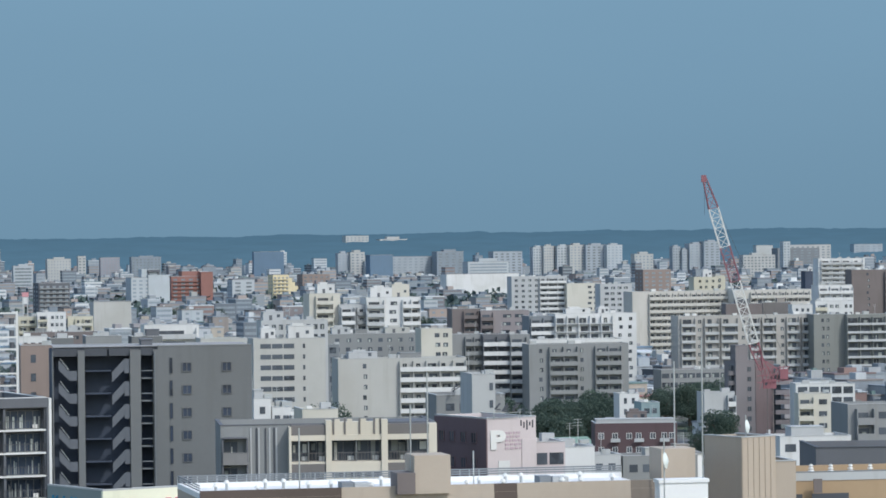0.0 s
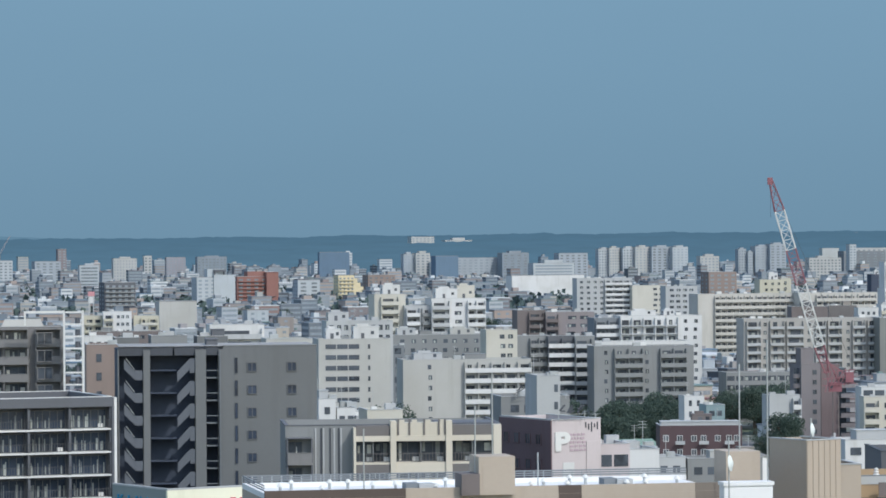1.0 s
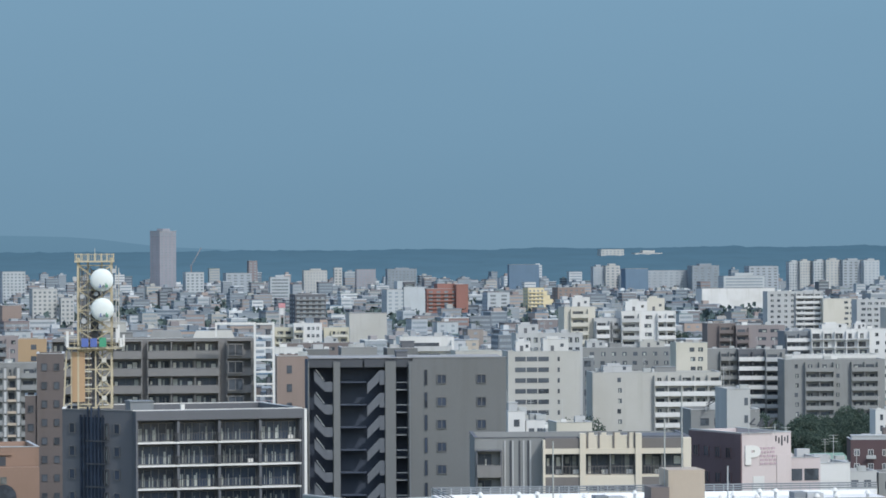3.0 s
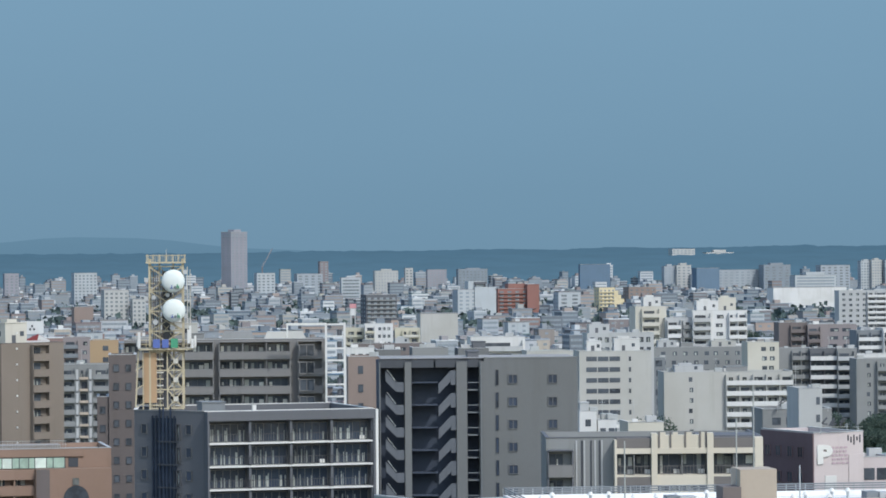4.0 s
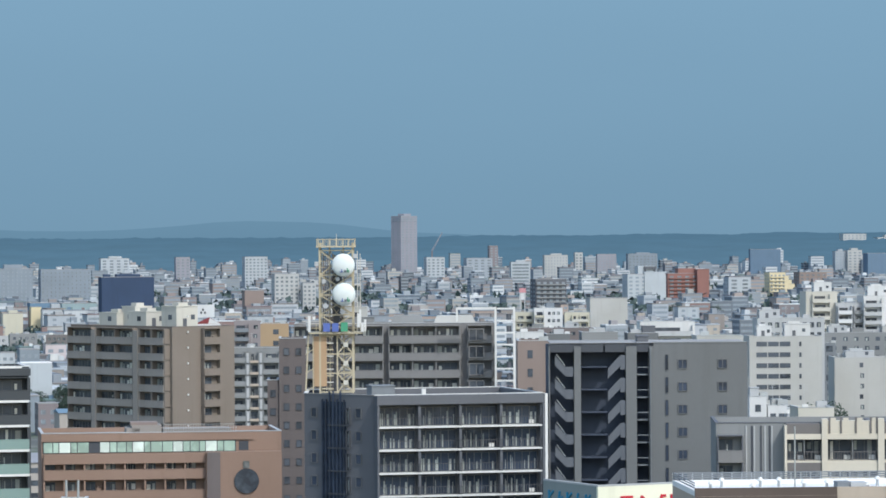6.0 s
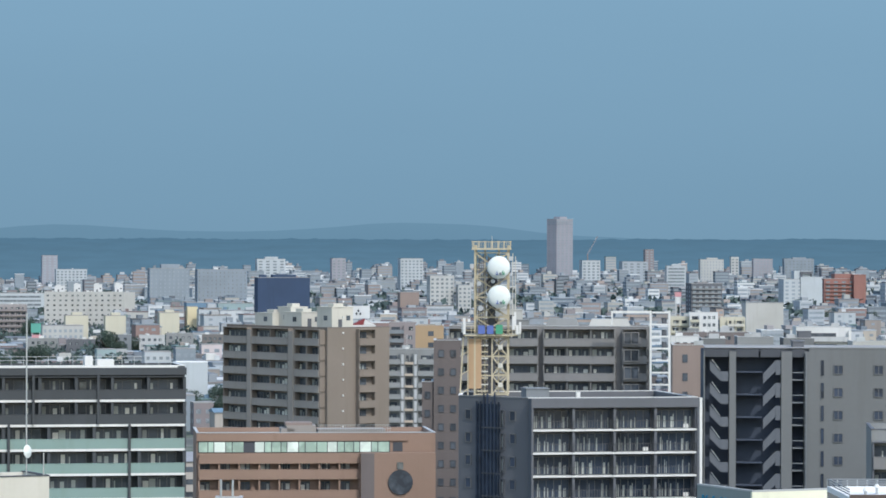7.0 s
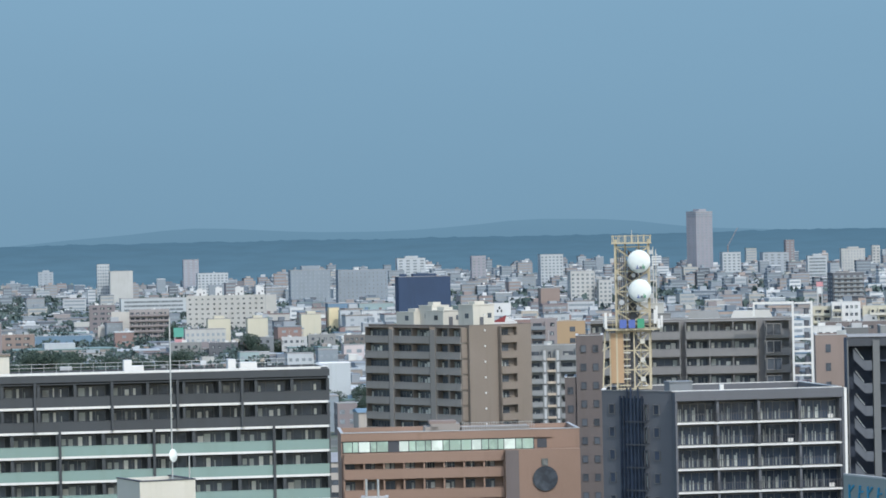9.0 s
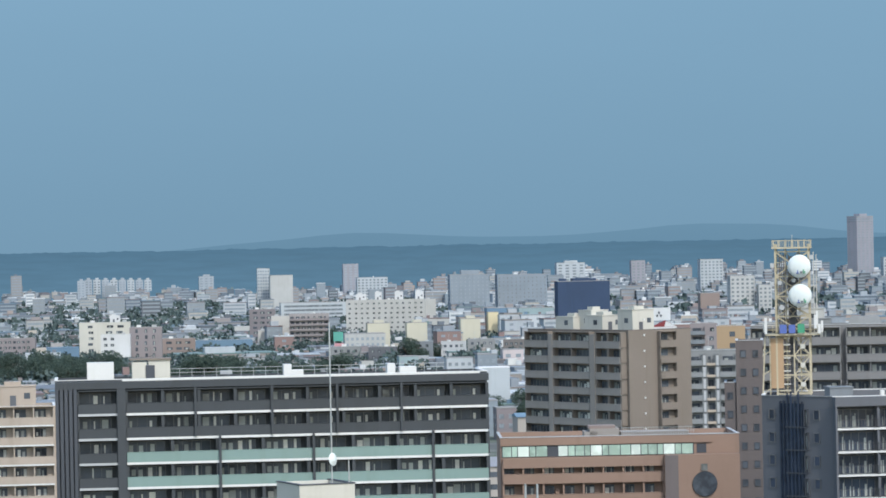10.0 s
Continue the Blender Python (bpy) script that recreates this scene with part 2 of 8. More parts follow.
def side_piers(parent, w, d, h, spans, material):
    """Upright piers that stand out between the balconies of a side face."""
    F, _ = frames("side", w, d)
    for a, c in spans:
        bm = bmesh.new()
        box(bm, a * d, -1.45, 0, c * d, -0.004, h)
        put("pier", mesh_of("pier", bm, material), parent, F)


def windows(parent, side, w, d, xs, zs, ww, wh, frame_mat=None, pane_mat=None, every=1.0, rng=None):
    F, _ = frames(side, w, d)
    fm, pm = window_mesh(ww, wh, frame_mat or WHITESTEEL, pane_mat or PANE)
    for z in zs:
        for x in xs:
            if rng and rng.random() > every:
                continue
            o = put("window", fm, parent, F @ Matrix.Translation((x, 0, z)))
            put("pane", pm, o, Matrix.Identity(4))


def glazing_mesh(bw, storey, door, cloth, wall, rng, pane=None, slim=False):
    """The back of one balcony bay: glass doors with frames, a wall pier, drawn or half-drawn curtains."""
    bm = bmesh.new()
    top = storey - 0.55

    def slab_of(material, *s):
        k = len(bm.faces)
        box(bm, *s)
        bm.faces.ensure_lookup_table()
        for f in bm.faces[k:]:
            f.material_index = material

    a, c = 0.1, max(0.6, bw * door)
    slab_of(0, a, -0.08, 0.05, c, -0.004, top)
    n = max(2, int((c - a) / 0.95))
    for i in range(n + 1):
        px = a + (c - a - 0.06) * i / n
        slab_of(1, px, -0.12, 0.05, px + 0.06, -0.081, top)
    slab_of(1, a, -0.12, top - 0.06, c, -0.081, top)
    for i in range(n):
        if slim:
            for _ in range(rng.choice((1, 2, 2, 3)) if rng.random() < cloth else 0):
                px = a + 0.08 + (c - a) * (i + rng.uniform(0, 0.8)) / n
                pw = rng.choice((0.06, 0.08, 0.12, 0.16, 0.28)) * min(1.0, (c - a) / n)
                slab_of(2, px, -0.10 - rng.uniform(0, 0.006), 0.1, px + pw, -0.082, top - rng.uniform(0.5, 1.25))
        elif rng.random() < cloth:
            px = a + 0.08 + (c - a) * (i + rng.uniform(0, 0.35)) / n
            pw = rng.choice((0.15, 0.3, 0.5, 0.75)) * min(1.0, (c - a) / n)
            lo = 0.1 if rng.random() < 0.7 else rng.uniform(0.9, 1.3)
            slab_of(rng.choice((2, 4, 4, 5)), px, -0.10, lo, px + pw, -0.082, top - rng.uniform(0.1, 0.6))
    if c < bw - 0.5 and rng.random() < 0.6:
        slab_of(3, c + 0.15, -0.35, 0.02, min(bw - 0.15, c + 0.75), -0.004, rng.uniform(0.6, 2.0))
    me = mesh_of("glazed_door", bm, pane or PANE)
    for m in (FRAME, CURTAIN, wall, BRIGHTCLOTH, PALEPANE):
        me.materials.append(m)
    return me


def balconies(parent, side, w, d, x0, x1, zs, bays, wall, rail, edge=None, depth=1.4, storey=2.9, rail_h=1.1, slab=0.22, fin=0.18, open_rail=False, clutter=None, cloth=0.35, seed=1, door=0.62, pane=None):
    """Open balconies on a face: a floor with its rail for each storey, fins between the flats, glazed doors behind."""
    rng = random.Random(seed)
    F, _ = frames(side, w, d)
    bw = (x1 - x0) / bays
    variants = [glazing_mesh(bw, storey, door, cloth, wall, random.Random(seed * 31 + v), pane, pane is not None) for v in range(6)]
    bm = bmesh.new()
    box(bm, x0, -depth, -slab, x1, -0.003, 0)
    floor_me = mesh_of("balcony", bm, edge or wall)
    bm = bmesh.new()
    if open_rail:
        box(bm, x0, -depth + 0.02, rail_h - 0.06, x1, -depth + 0.08, rail_h)
        box(bm, x0, -depth + 0.02, 0.08, x1, -depth + 0.08, 0.14)
        k = int((x1 - x0) / 0.35)
        for i in range(k + 1):
            px = x0 + (x1 - x0 - 0.05) * i / k
            box(bm, px, -depth + 0.03, 0.14, px + 0.05, -depth + 0.07, rail_h - 0.06)
    else:
        box(bm, x0, -depth, 0.003, x1, -depth + 0.12, rail_h)
        box(bm, x0, -depth - 0.03, rail_h, x1, -depth + 0.15, rail_h + 0.06)
        for e0 in (x0, x1 - 0.12):
            box(bm, e0, -depth + 0.12, 0.003, e0 + 0.12, -0.003, rail_h)
    rail_me = mesh_of("rail", bm, rail)
    bm = bmesh.new()
    box(bm, -fin / 2, -depth + 0.14, 0, fin / 2, -0.003, storey - slab)
    fin_me = mesh_of("fin", bm, wall)
    bm = bmesh.new()
    box(bm, -0.35, -0.5, 0.02, 0.35, -0.2, 0.55)
    box(bm, -0.25, -0.53, 0.08, 0.25, -0.5, 0.48)
    unit_me = mesh_of("air_conditioner", bm, WHITESTEEL)
    if zs:
        bm = bmesh.new()
        box(bm, x0, -depth + 0.05, storey - slab, x1, -0.003, storey - slab + 0.15)
        put("balcony_roof", mesh_of("balcony_roof", bm, wall), parent, F @ Matrix.Translation((0, 0, max(zs))))
    for z in zs:
        f = put("balcony", floor_me, parent, F @ Matrix.Translation((0, 0, z)))
        put("rail", rail_me, f, Matrix.Identity(4))
        for i in range(bays + 1):
            put("fin", fin_me, f, Matrix.Translation((x0 + bw * i, 0, 0)))
        for i in range(bays):
            tagged(put("glazed_door", rng.choice(variants), f, Matrix.Translation((x0 + bw * i, 0, 0))), kind="stuff")
            if clutter and rng.random() < clutter:
                put("air_conditioner", unit_me, f, Matrix.Translation((x0 + bw * (i + 0.8), 0, 0)))


def penthouse(parent, h, x, y, w, d, t, wall, door=True):
    boxes("penthouse", parent, wall, (x, y, h - 0.65, x + w, y + d, h + t), (x - 0.1, y - 0.1, h + t, x + w + 0.1, y + d + 0.1, h + t + 0.15))
    if t > 1.5:
        boxes("roof_house_window", parent, PANE, (x + w * 0.68, y - 0.04, h + t * 0.35, x + w * 0.68 + min(0.9, w * 0.2), y + 0.02, h + t * 0.35 + 0.9))
        boxes("roof_house_window", parent, PANE, (x - 0.04, y + d * 0.3, h + t * 0.35, x + 0.02, y + d * 0.3 + min(1.1, d * 0.25), h + t * 0.35 + 0.9))
        boxes("roof_slab", parent, wall, (x + w * 0.15, y + d * 0.1, h + t + 0.154, x + w * 0.6, y + d * 0.5, h + t + 0.75))
    if door:
        boxes("hatch", parent, DARKGREY, (x + w * 0.3, y - 0.05, h - 0.4, x + w * 0.3 + min(0.9, w * 0.3), y + 0.02, h + min(1.5, t - 0.4)))


def hipped_house(parent, x, y, w, d, z, t, wall):
    """A roof house whose four sides lean inwards."""
    bm = bmesh.new()
    k = min(w, d) * 0.16
    lo = [bm.verts.new(p) for p in ((x, y, z - 0.6), (x + w, y, z - 0.6), (x + w, y + d, z - 0.6), (x, y + d, z - 0.6))]
    hi = [bm.verts.new(p) for p in ((x + k, y + k, z + t), (x + w - k, y + k, z + t), (x + w - k, y + d - k, z + t), (x + k, y + d - k, z + t))]
    for i in range(4):
        bm.faces.new((lo[i], lo[(i + 1) % 4], hi[(i + 1) % 4], hi[i]))
    bm.faces.new(hi)
    part("roof_house", bm, wall, parent, "roof house with leaning sides")


def bay_windows(parent, x, zs):
    """Boxed windows that stand out of the front, one a storey."""
    bm = bmesh.new()
    for s in ((0, -1.75, 0, 2.6, -1.42, 0.14), (0, -1.75, 1.9, 2.6, -1.42, 2.04), (0, -1.75, 0.14, 0.16, -1.42, 1.9), (2.44, -1.75, 0.14, 2.6, -1.42, 1.9), (1.2, -1.72, 0.14, 1.32, -1.42, 1.9)):
        box(bm, *s)
    fm = mesh_of("bay_window", bm, MIDGREY)
    bm = bmesh.new()
    box(bm, 0.16, -1.6, 0.14, 2.44, -1.42, 1.9)
    pm = mesh_of("pane", bm, PANE)
    for z in zs:
        o = put("bay_window", fm, parent, Matrix.Translation((x, 0, z)))
        put("pane", pm, o, Matrix.Identity(4))


def storeys(h, storey, top=0.9):
    n = int((h - top) / storey)
    return [h - top - storey * (i + 1) + 0.25 for i in range(n)]



# ---- backdrop, ground, hills ----
def arc_wall(name, radius, z0, top, material, a0=-60, a1=60, steps=240, label=""):
    bm = bmesh.new()
    last = None
    for i in range(steps + 1):
        a = radians(a0 + (a1 - a0) * i / steps)
        z = top(a0 + (a1 - a0) * i / steps)
        pair = [bm.verts.new((radius * math.sin(a), radius * math.cos(a), zz)) for zz in (z0, z)]
        if last:
            bm.faces.new((last[0], pair[0], pair[1], last[1]))
        last = pair
    return tagged(new(name, mesh_of(name, bm, material)), label, "backdrop", kind="structure")


def swell(a, scale, seed):
    return noise.fractal(Vector((a * scale, seed, 0)), 0.8, 2.0, 5)


SKYGLOW = glow("hazy_sky", (0.1633, 0.2850, 0.4000), (0.1991, 0.3450, 0.4851), 60, 420, 0.06, 0.0011)
# mountains: the blue of distance haze is put into a glowing colour
FARGLOW = glow("hazy_mountains", (0.127, 0.236, 0.340), (0.139, 0.255, 0.362), 55, 95, 0.10, 0.004)
arc_wall("backdrop_sky", 4960, -20, lambda a: 900, SKYGLOW, -75, 75, 120, "clear hazy blue sky above the horizon")
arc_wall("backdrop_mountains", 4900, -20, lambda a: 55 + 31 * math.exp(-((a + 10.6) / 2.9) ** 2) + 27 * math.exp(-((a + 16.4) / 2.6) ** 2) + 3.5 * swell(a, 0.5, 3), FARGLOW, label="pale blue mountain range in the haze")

# the ridge glows too; its paler blue foot is haze painted by height
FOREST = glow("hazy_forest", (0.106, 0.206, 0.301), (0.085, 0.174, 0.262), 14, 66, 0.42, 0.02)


def rise(a, r):
    """Height of the land at bearing a (degrees) and distance r."""
    k = min(1.0, max(0.0, (r - 3900) / 800))
    return (64 + 2.2 * swell(a, 0.5, 9) + 1.3 * swell(a, 3.0, 2) + 0.45 * min(8, max(0, a + 8))) * k * k * (3 - 2 * k)


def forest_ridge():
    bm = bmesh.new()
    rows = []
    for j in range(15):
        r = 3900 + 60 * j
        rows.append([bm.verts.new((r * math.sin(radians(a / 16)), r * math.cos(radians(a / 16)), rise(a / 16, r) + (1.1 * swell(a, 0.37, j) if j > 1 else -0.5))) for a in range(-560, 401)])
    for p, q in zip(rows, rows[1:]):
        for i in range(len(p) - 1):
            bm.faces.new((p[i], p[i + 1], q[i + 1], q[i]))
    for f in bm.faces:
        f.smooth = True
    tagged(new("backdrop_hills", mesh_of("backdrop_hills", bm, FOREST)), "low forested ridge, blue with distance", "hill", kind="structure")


forest_ridge()

mg, n, l, b = nodes_of("city_ground")
col = blend(n, l, ramp(n, l, noise_of(n, l, 0.012, 5), 0.4, 0.65), (0.10, 0.10, 0.10), (0.07, 0.10, 0.05))
col = blend(n, l, ramp(n, l, noise_of(n, l, 0.06, 4), 0.5, 0.7), col, (0.20, 0.195, 0.185))
l.new(col, b.inputs["Base Color"])
b.inputs["Roughness"].default_value = 0.9
bm = bmesh.new()
N = 40
grid_v = [[bm.verts.new((-4900 + 9800 * i / N, -1200 + 6150 * j / N, 0)) for i in range(N + 1)] for j in range(N + 1)]
for j in range(N):
    for i in range(N):
        bm.faces.new((grid_v[j][i], grid_v[j][i + 1], grid_v[j + 1][i + 1], grid_v[j + 1][i]))
tagged(new("ground", mesh_of("ground", bm, mg)), "flat city ground of asphalt, yards and lots", "ground", kind="structure")


# ---- blocks of the city ----
def block(name, label, category, x, y, w, d, h, wall, front=(), side=(), storey=2.9, roof=None, tops=(), seed=1, group="", grid=GRID, cope=None, top=0.9):
    """A flat-roofed building. front and side: lists of stretches (kind, from, to, count, extra) as fractions of the face."""
    ob = thing(name, label, category, x, y, turn=grid, group=group)
    centre = ob.matrix_basis @ Vector((w / 2, d / 2, 0))
    FOOT.append((centre.x, centre.y, 0.42 * (w + d)))
    shell(ob, w, d, h, wall, roof, cope=cope)
    for face, stretches in (("front", front), ("side", side)):
        span = w if face == "front" else d
        for s in stretches:
            kind, a, c, count, extra = s
            extra = dict(extra)
            skip = extra.pop("skip", 0)
            zs = [z for z in storeys(h, storey, top) if z > -1][skip:extra.pop("upto", None)]
            if kind == "balcony":
                balconies(ob, face, w, d, a * span, c * span, zs, count, wall, seed=seed, storey=storey, **extra)
            else:
                ww, wh = extra.get("ww", 1.5), extra.get("wh", 1.2)
                step = (c - a) * span / count
                windows(ob, face, w, d, [a * span + step * (i + 0.5) - ww / 2 for i in range(count)], [z + 0.9 for z in zs], ww, wh, extra.get("frame"), extra.get("pane"))
    for tx, ty, tw, td, th, tm in tops:
        penthouse(ob, h, tx * w, ty * d, tw, td, th, tm)
    return ob



# ---- the near buildings ----
def stair_block(name, label, category, x, y, w, d, h, wall, grid=GRID, storey=2.9, **rest):
    """Grey flats: open stairwells between piers, then a plain wall with small windows."""
    ob = thing(name, label, category, x, y, turn=grid)
    FOOT.append((x + w / 2, y + d / 2, 18))
    k = w / 353.0
    deep = 3.2
    split = 186 * k
    boxes("wall", ob, wall, (split, 0, 0, w, d, h))
    # core and floor slabs take a dark blue that holds the recess's shade
    boxes("core", ob, NIGHT, (0, deep, 0, split - 0.003, d, h - 0.4), label="recessed stairwell wall, its shade painted in")
    boxes("roof", ob, ROOFGREY, (0.2, 0.2, h + 0.003, w - 0.2, d - 0.2, h + 0.05))
    boxes("canopy", ob, DARKGREY, (0, 0.5, h - 0.4, split - 0.003, deep - 0.003, h - 0.1))
    for a, c in ((2, 45), (57, 97), (100, 137), (156, 178)):
        boxes("canopy_edge", ob, CHARCOAL, (a * k, 0.25, h - 1.15, c * k - 0.003, 0.497, h - 0.12))
    boxes("coping", ob, GREY, (split, -0.06, h, w + 0.06, 0.25, h + 0.12))
    for a, c in ((0, 2), (45, 57), (137, 156), (178, 186)):
        boxes("pier", ob, wall, (a * k, 0.02, 0, c * k - 0.003, deep - 0.003, h - 0.41))
    boxes("drainpipe", ob, BLUEGREY, (180 * k, -0.15, 0, 181.5 * k, 0.0, h - 0.6))
    zs = [h - 2.75 - storey * i for i in range(int((h - 2.75) / storey) + 1)]
    stair = bmesh.new()
    x0, x1 = 11 * k, 30 * k
    v = [stair.verts.new(p) for yy in (0.25, 0.4) for p in ((x0, yy, 2.6), (x1, yy, 1.1), (x1, yy, -0.1), (x0, yy, 1.3))]
    for f in ((0, 3, 2, 1), (4, 5, 6, 7), (0, 1, 5, 4), (1, 2, 6, 5), (2, 3, 7, 6), (3, 0, 4, 7)):
        stair.faces.new([v[i] for i in f])
    stair_me = mesh_of("stair_flight", stair, STAIRGREY)
    stair = bmesh.new()
    x0, x1 = 105 * k, 127 * k
    v = [stair.verts.new(p) for yy in (0.25, 0.4) for p in ((x0, yy, 0.9), (x1, yy, 2.6), (x1, yy, 1.2), (x0, yy, -0.4))]
    for f in ((0, 3, 2, 1), (4, 5, 6, 7), (0, 1, 5, 4), (1, 2, 6, 5), (2, 3, 7, 6), (3, 0, 4, 7)):
        stair.faces.new([v[i] for i in f])
    stair_me2 = mesh_of("stair_flight", stair, STAIRGREY)
    bm = bmesh.new()
    box(bm, 30 * k, 0.2, -0.1, 44 * k, 0.45, 1.15)
    land_me = mesh_of("landing", bm, STAIRGREY)
    bm = bmesh.new()
    box(bm, 127 * k, 0.2, 0.75, 136.5 * k, 0.45, 2.6)
    land_me2 = mesh_of("landing", bm, STAIRGREY)
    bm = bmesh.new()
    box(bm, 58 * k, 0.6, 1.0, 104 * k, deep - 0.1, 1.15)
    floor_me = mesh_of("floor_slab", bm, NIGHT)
    bm = bmesh.new()
    box(bm, 157 * k, 0.1, 1.0, 177.5 * k, 0.25, 1.1)
    box(bm, 157 * k, 0.5, 0.0, 177.5 * k, deep - 0.1, 0.15)
    rail_me = mesh_of("gallery_rail", bm, BLUEGREY)
    bm = bmesh.new()
    beam(bm, (14 * k, 0.2, 2.75), (29 * k, 0.2, 1.3), 0.05)
    hand_me = mesh_of("handrail", bm, STEEL)
    for z in zs:
        for nm, me in (("stair_flight", stair_me), ("stair_flight", stair_me2), ("landing", land_me), ("landing", land_me2), ("floor_slab", floor_me), ("gallery_rail", rail_me), ("handrail", hand_me)):
            put(nm, me, ob, Matrix.Translation((0, 0, z - 1.4)))
    windows(ob, "front", w, d, [207 * k], [z - 0.7 for z in zs], 5 * k, 1.95, CHARCOAL, STAIRPANE)
    windows(ob, "front", w, d, [229 * k, 300 * k], [z - 0.55 for z in zs], 17 * k, 1.2, FRAME, STAIRPANE)
    penthouse(ob, h, 160 * k, 4, 20 * k, 4, 0.7, DARKGREY, False)
    return ob


def prism(bm, pts, z0, z1):
    """An upright body over a flat outline, given anticlockwise."""
    lo, hi = ([bm.verts.new((px, py, zz)) for px, py in pts] for zz in (z0, z1))
    for i in range(len(pts)):
        k = (i + 1) % len(pts)
        bm.faces.new((lo[i], lo[k], hi[k], hi[i]))
    bm.faces.new(hi)
    bm.faces.new(lo[::-1])


def flats_black(name, label, category, x, y, w, d, h, wall, grid=GRID, storey=2.9, **rest):
    """Two-faced dark flats: a windowed wall with a glazed stair, then open balconies with pale floor edges."""
    ob = thing(name, label, category, x, y, turn=grid)
    FOOT.append((x + 8, y + 14, 20))
    turn, cut, deep = -51.05, Vector((-7.17, 8.87)), d
    plan = [Vector(p) for p in ((0, 0), (w, 0), (w, deep), (cut.x + 2.7, deep), cut)]
    d = cut.length
    bm = bmesh.new()
    prism(bm, plan, 0, h - 1.25)
    part("wall", bm, wall, ob)
    mid = sum(plan, Vector((0, 0))) / len(plan)
    inner = [p + (mid - p).normalized() * 0.45 for p in plan]
    outer = [p - (mid - p).normalized() * 0.08 for p in plan]
    for q in range(len(plan)):
        r = (q + 1) % len(plan)
        bm = bmesh.new()
        prism(bm, (plan[q], plan[r], inner[r], inner[q]), h - 1.25, h)
        part("parapet", bm, wall, ob)
        bm = bmesh.new()
        prism(bm, (outer[q], outer[r], inner[r], inner[q]), h, h + 0.09)
        part("coping", bm, WHITESTEEL if q != 4 else GREY, ob)
    bm = bmesh.new()
    prism(bm, inner, h - 1.25, h - 1.2)
    part("roof", bm, ROOFGREY, ob)
    zs = [h - 1.0 - storey * (i + 1) for i in range(int((h - 1) / storey))]
    balconies(ob, "front", w, d, 0.2, w - 0.5, zs, 4, wall, BRONZE, WHITESTEEL, depth=1.6, storey=storey, slab=0.22, fin=0.32, open_rail=True, clutter=0.12, cloth=0.7, seed=5, door=0.95, pane=NAVYGLASS)
    boxes("eave", ob, wall, (0, -1.7, h - 1.15, w, -0.003, h))
    for s in ((-0.003, -1.75, 0, 0.2, -0.004, h - 1.16), (w - 0.45, -1.75, 0, w - 0.15, -0.004, h - 1.16), (w - 0.147, -1.8, 0, w + 0.2, -0.004, h)):
        boxes("end_wall", ob, WHITESTEEL if s[3] > w else DARKGREY, s)
    F = pose(cut.x, cut.y, 0, 0, 0, turn)
    fm, pm = window_mesh(0.085 * d, 1.3, FRAME, STAIRPANE)
    for z in zs:
        for px in (0.10, 0.735):
            o = put("window", fm, ob, F @ Matrix.Translation((px * d, 0, z + 0.95)))
            put("pane", pm, o, Matrix.Identity(4))
    bm = bmesh.new()
    box(bm, d * 0.27, -0.12, 0, d * 0.60, -0.004, h - 0.9)
    put("stair_glazing", mesh_of("stair_glazing", bm, NAVYGLASS), ob, F, "dark navy glazed stairwell strip")
    for i in range(7):
        bm = bmesh.new()
        box(bm, d * (0.27 + 0.052 * i), -0.34, 0, d * (0.282 + 0.052 * i), -0.125, h + (0.45 if i in (2, 3, 5) else -0.6))
        put("mullion", mesh_of("mullion", bm, STAIRPANE), ob, F)
    bm = bmesh.new()
    box(bm, d * 0.36, -0.42, -0.06, d * 0.655, -0.35, 0.1)
    ledge_me = mesh_of("service_ledge", bm, CHARCOAL)
    bm = bmesh.new()
    box(bm, d * 0.61, -0.3, 0.15, d * 0.625, -0.004, 2.2)
    box(bm, d * 0.655, -0.3, 0.15, d * 0.665, -0.004, 2.2)
    box(bm, d * 0.61, -0.3, 2.2, d * 0.665, -0.004, 2.3)
    slot_me = mesh_of("gallery_frame", bm, CHARCOAL)
    bm = bmesh.new()
    box(bm, d * 0.632, -0.16, 0.5, d * 0.648, -0.004, 1.9)
    lamp_me = mesh_of("gallery_door", bm, PALEPANE)
    for z in zs:
        for nm, me in (("service_ledge", ledge_me), ("gallery_frame", slot_me), ("gallery_door", lamp_me)):
            put(nm, me, ob, F @ Matrix.Translation((0, 0, z)))
    penthouse(ob, h, 0.4, 3, 3.0, 3, 1.0, BLUEGREY, False)
    boxes("roof_vent", ob, WHITESTEEL, (6.5, 1, h + 0.0, 7.0, 1.5, h + 0.7))
    return ob


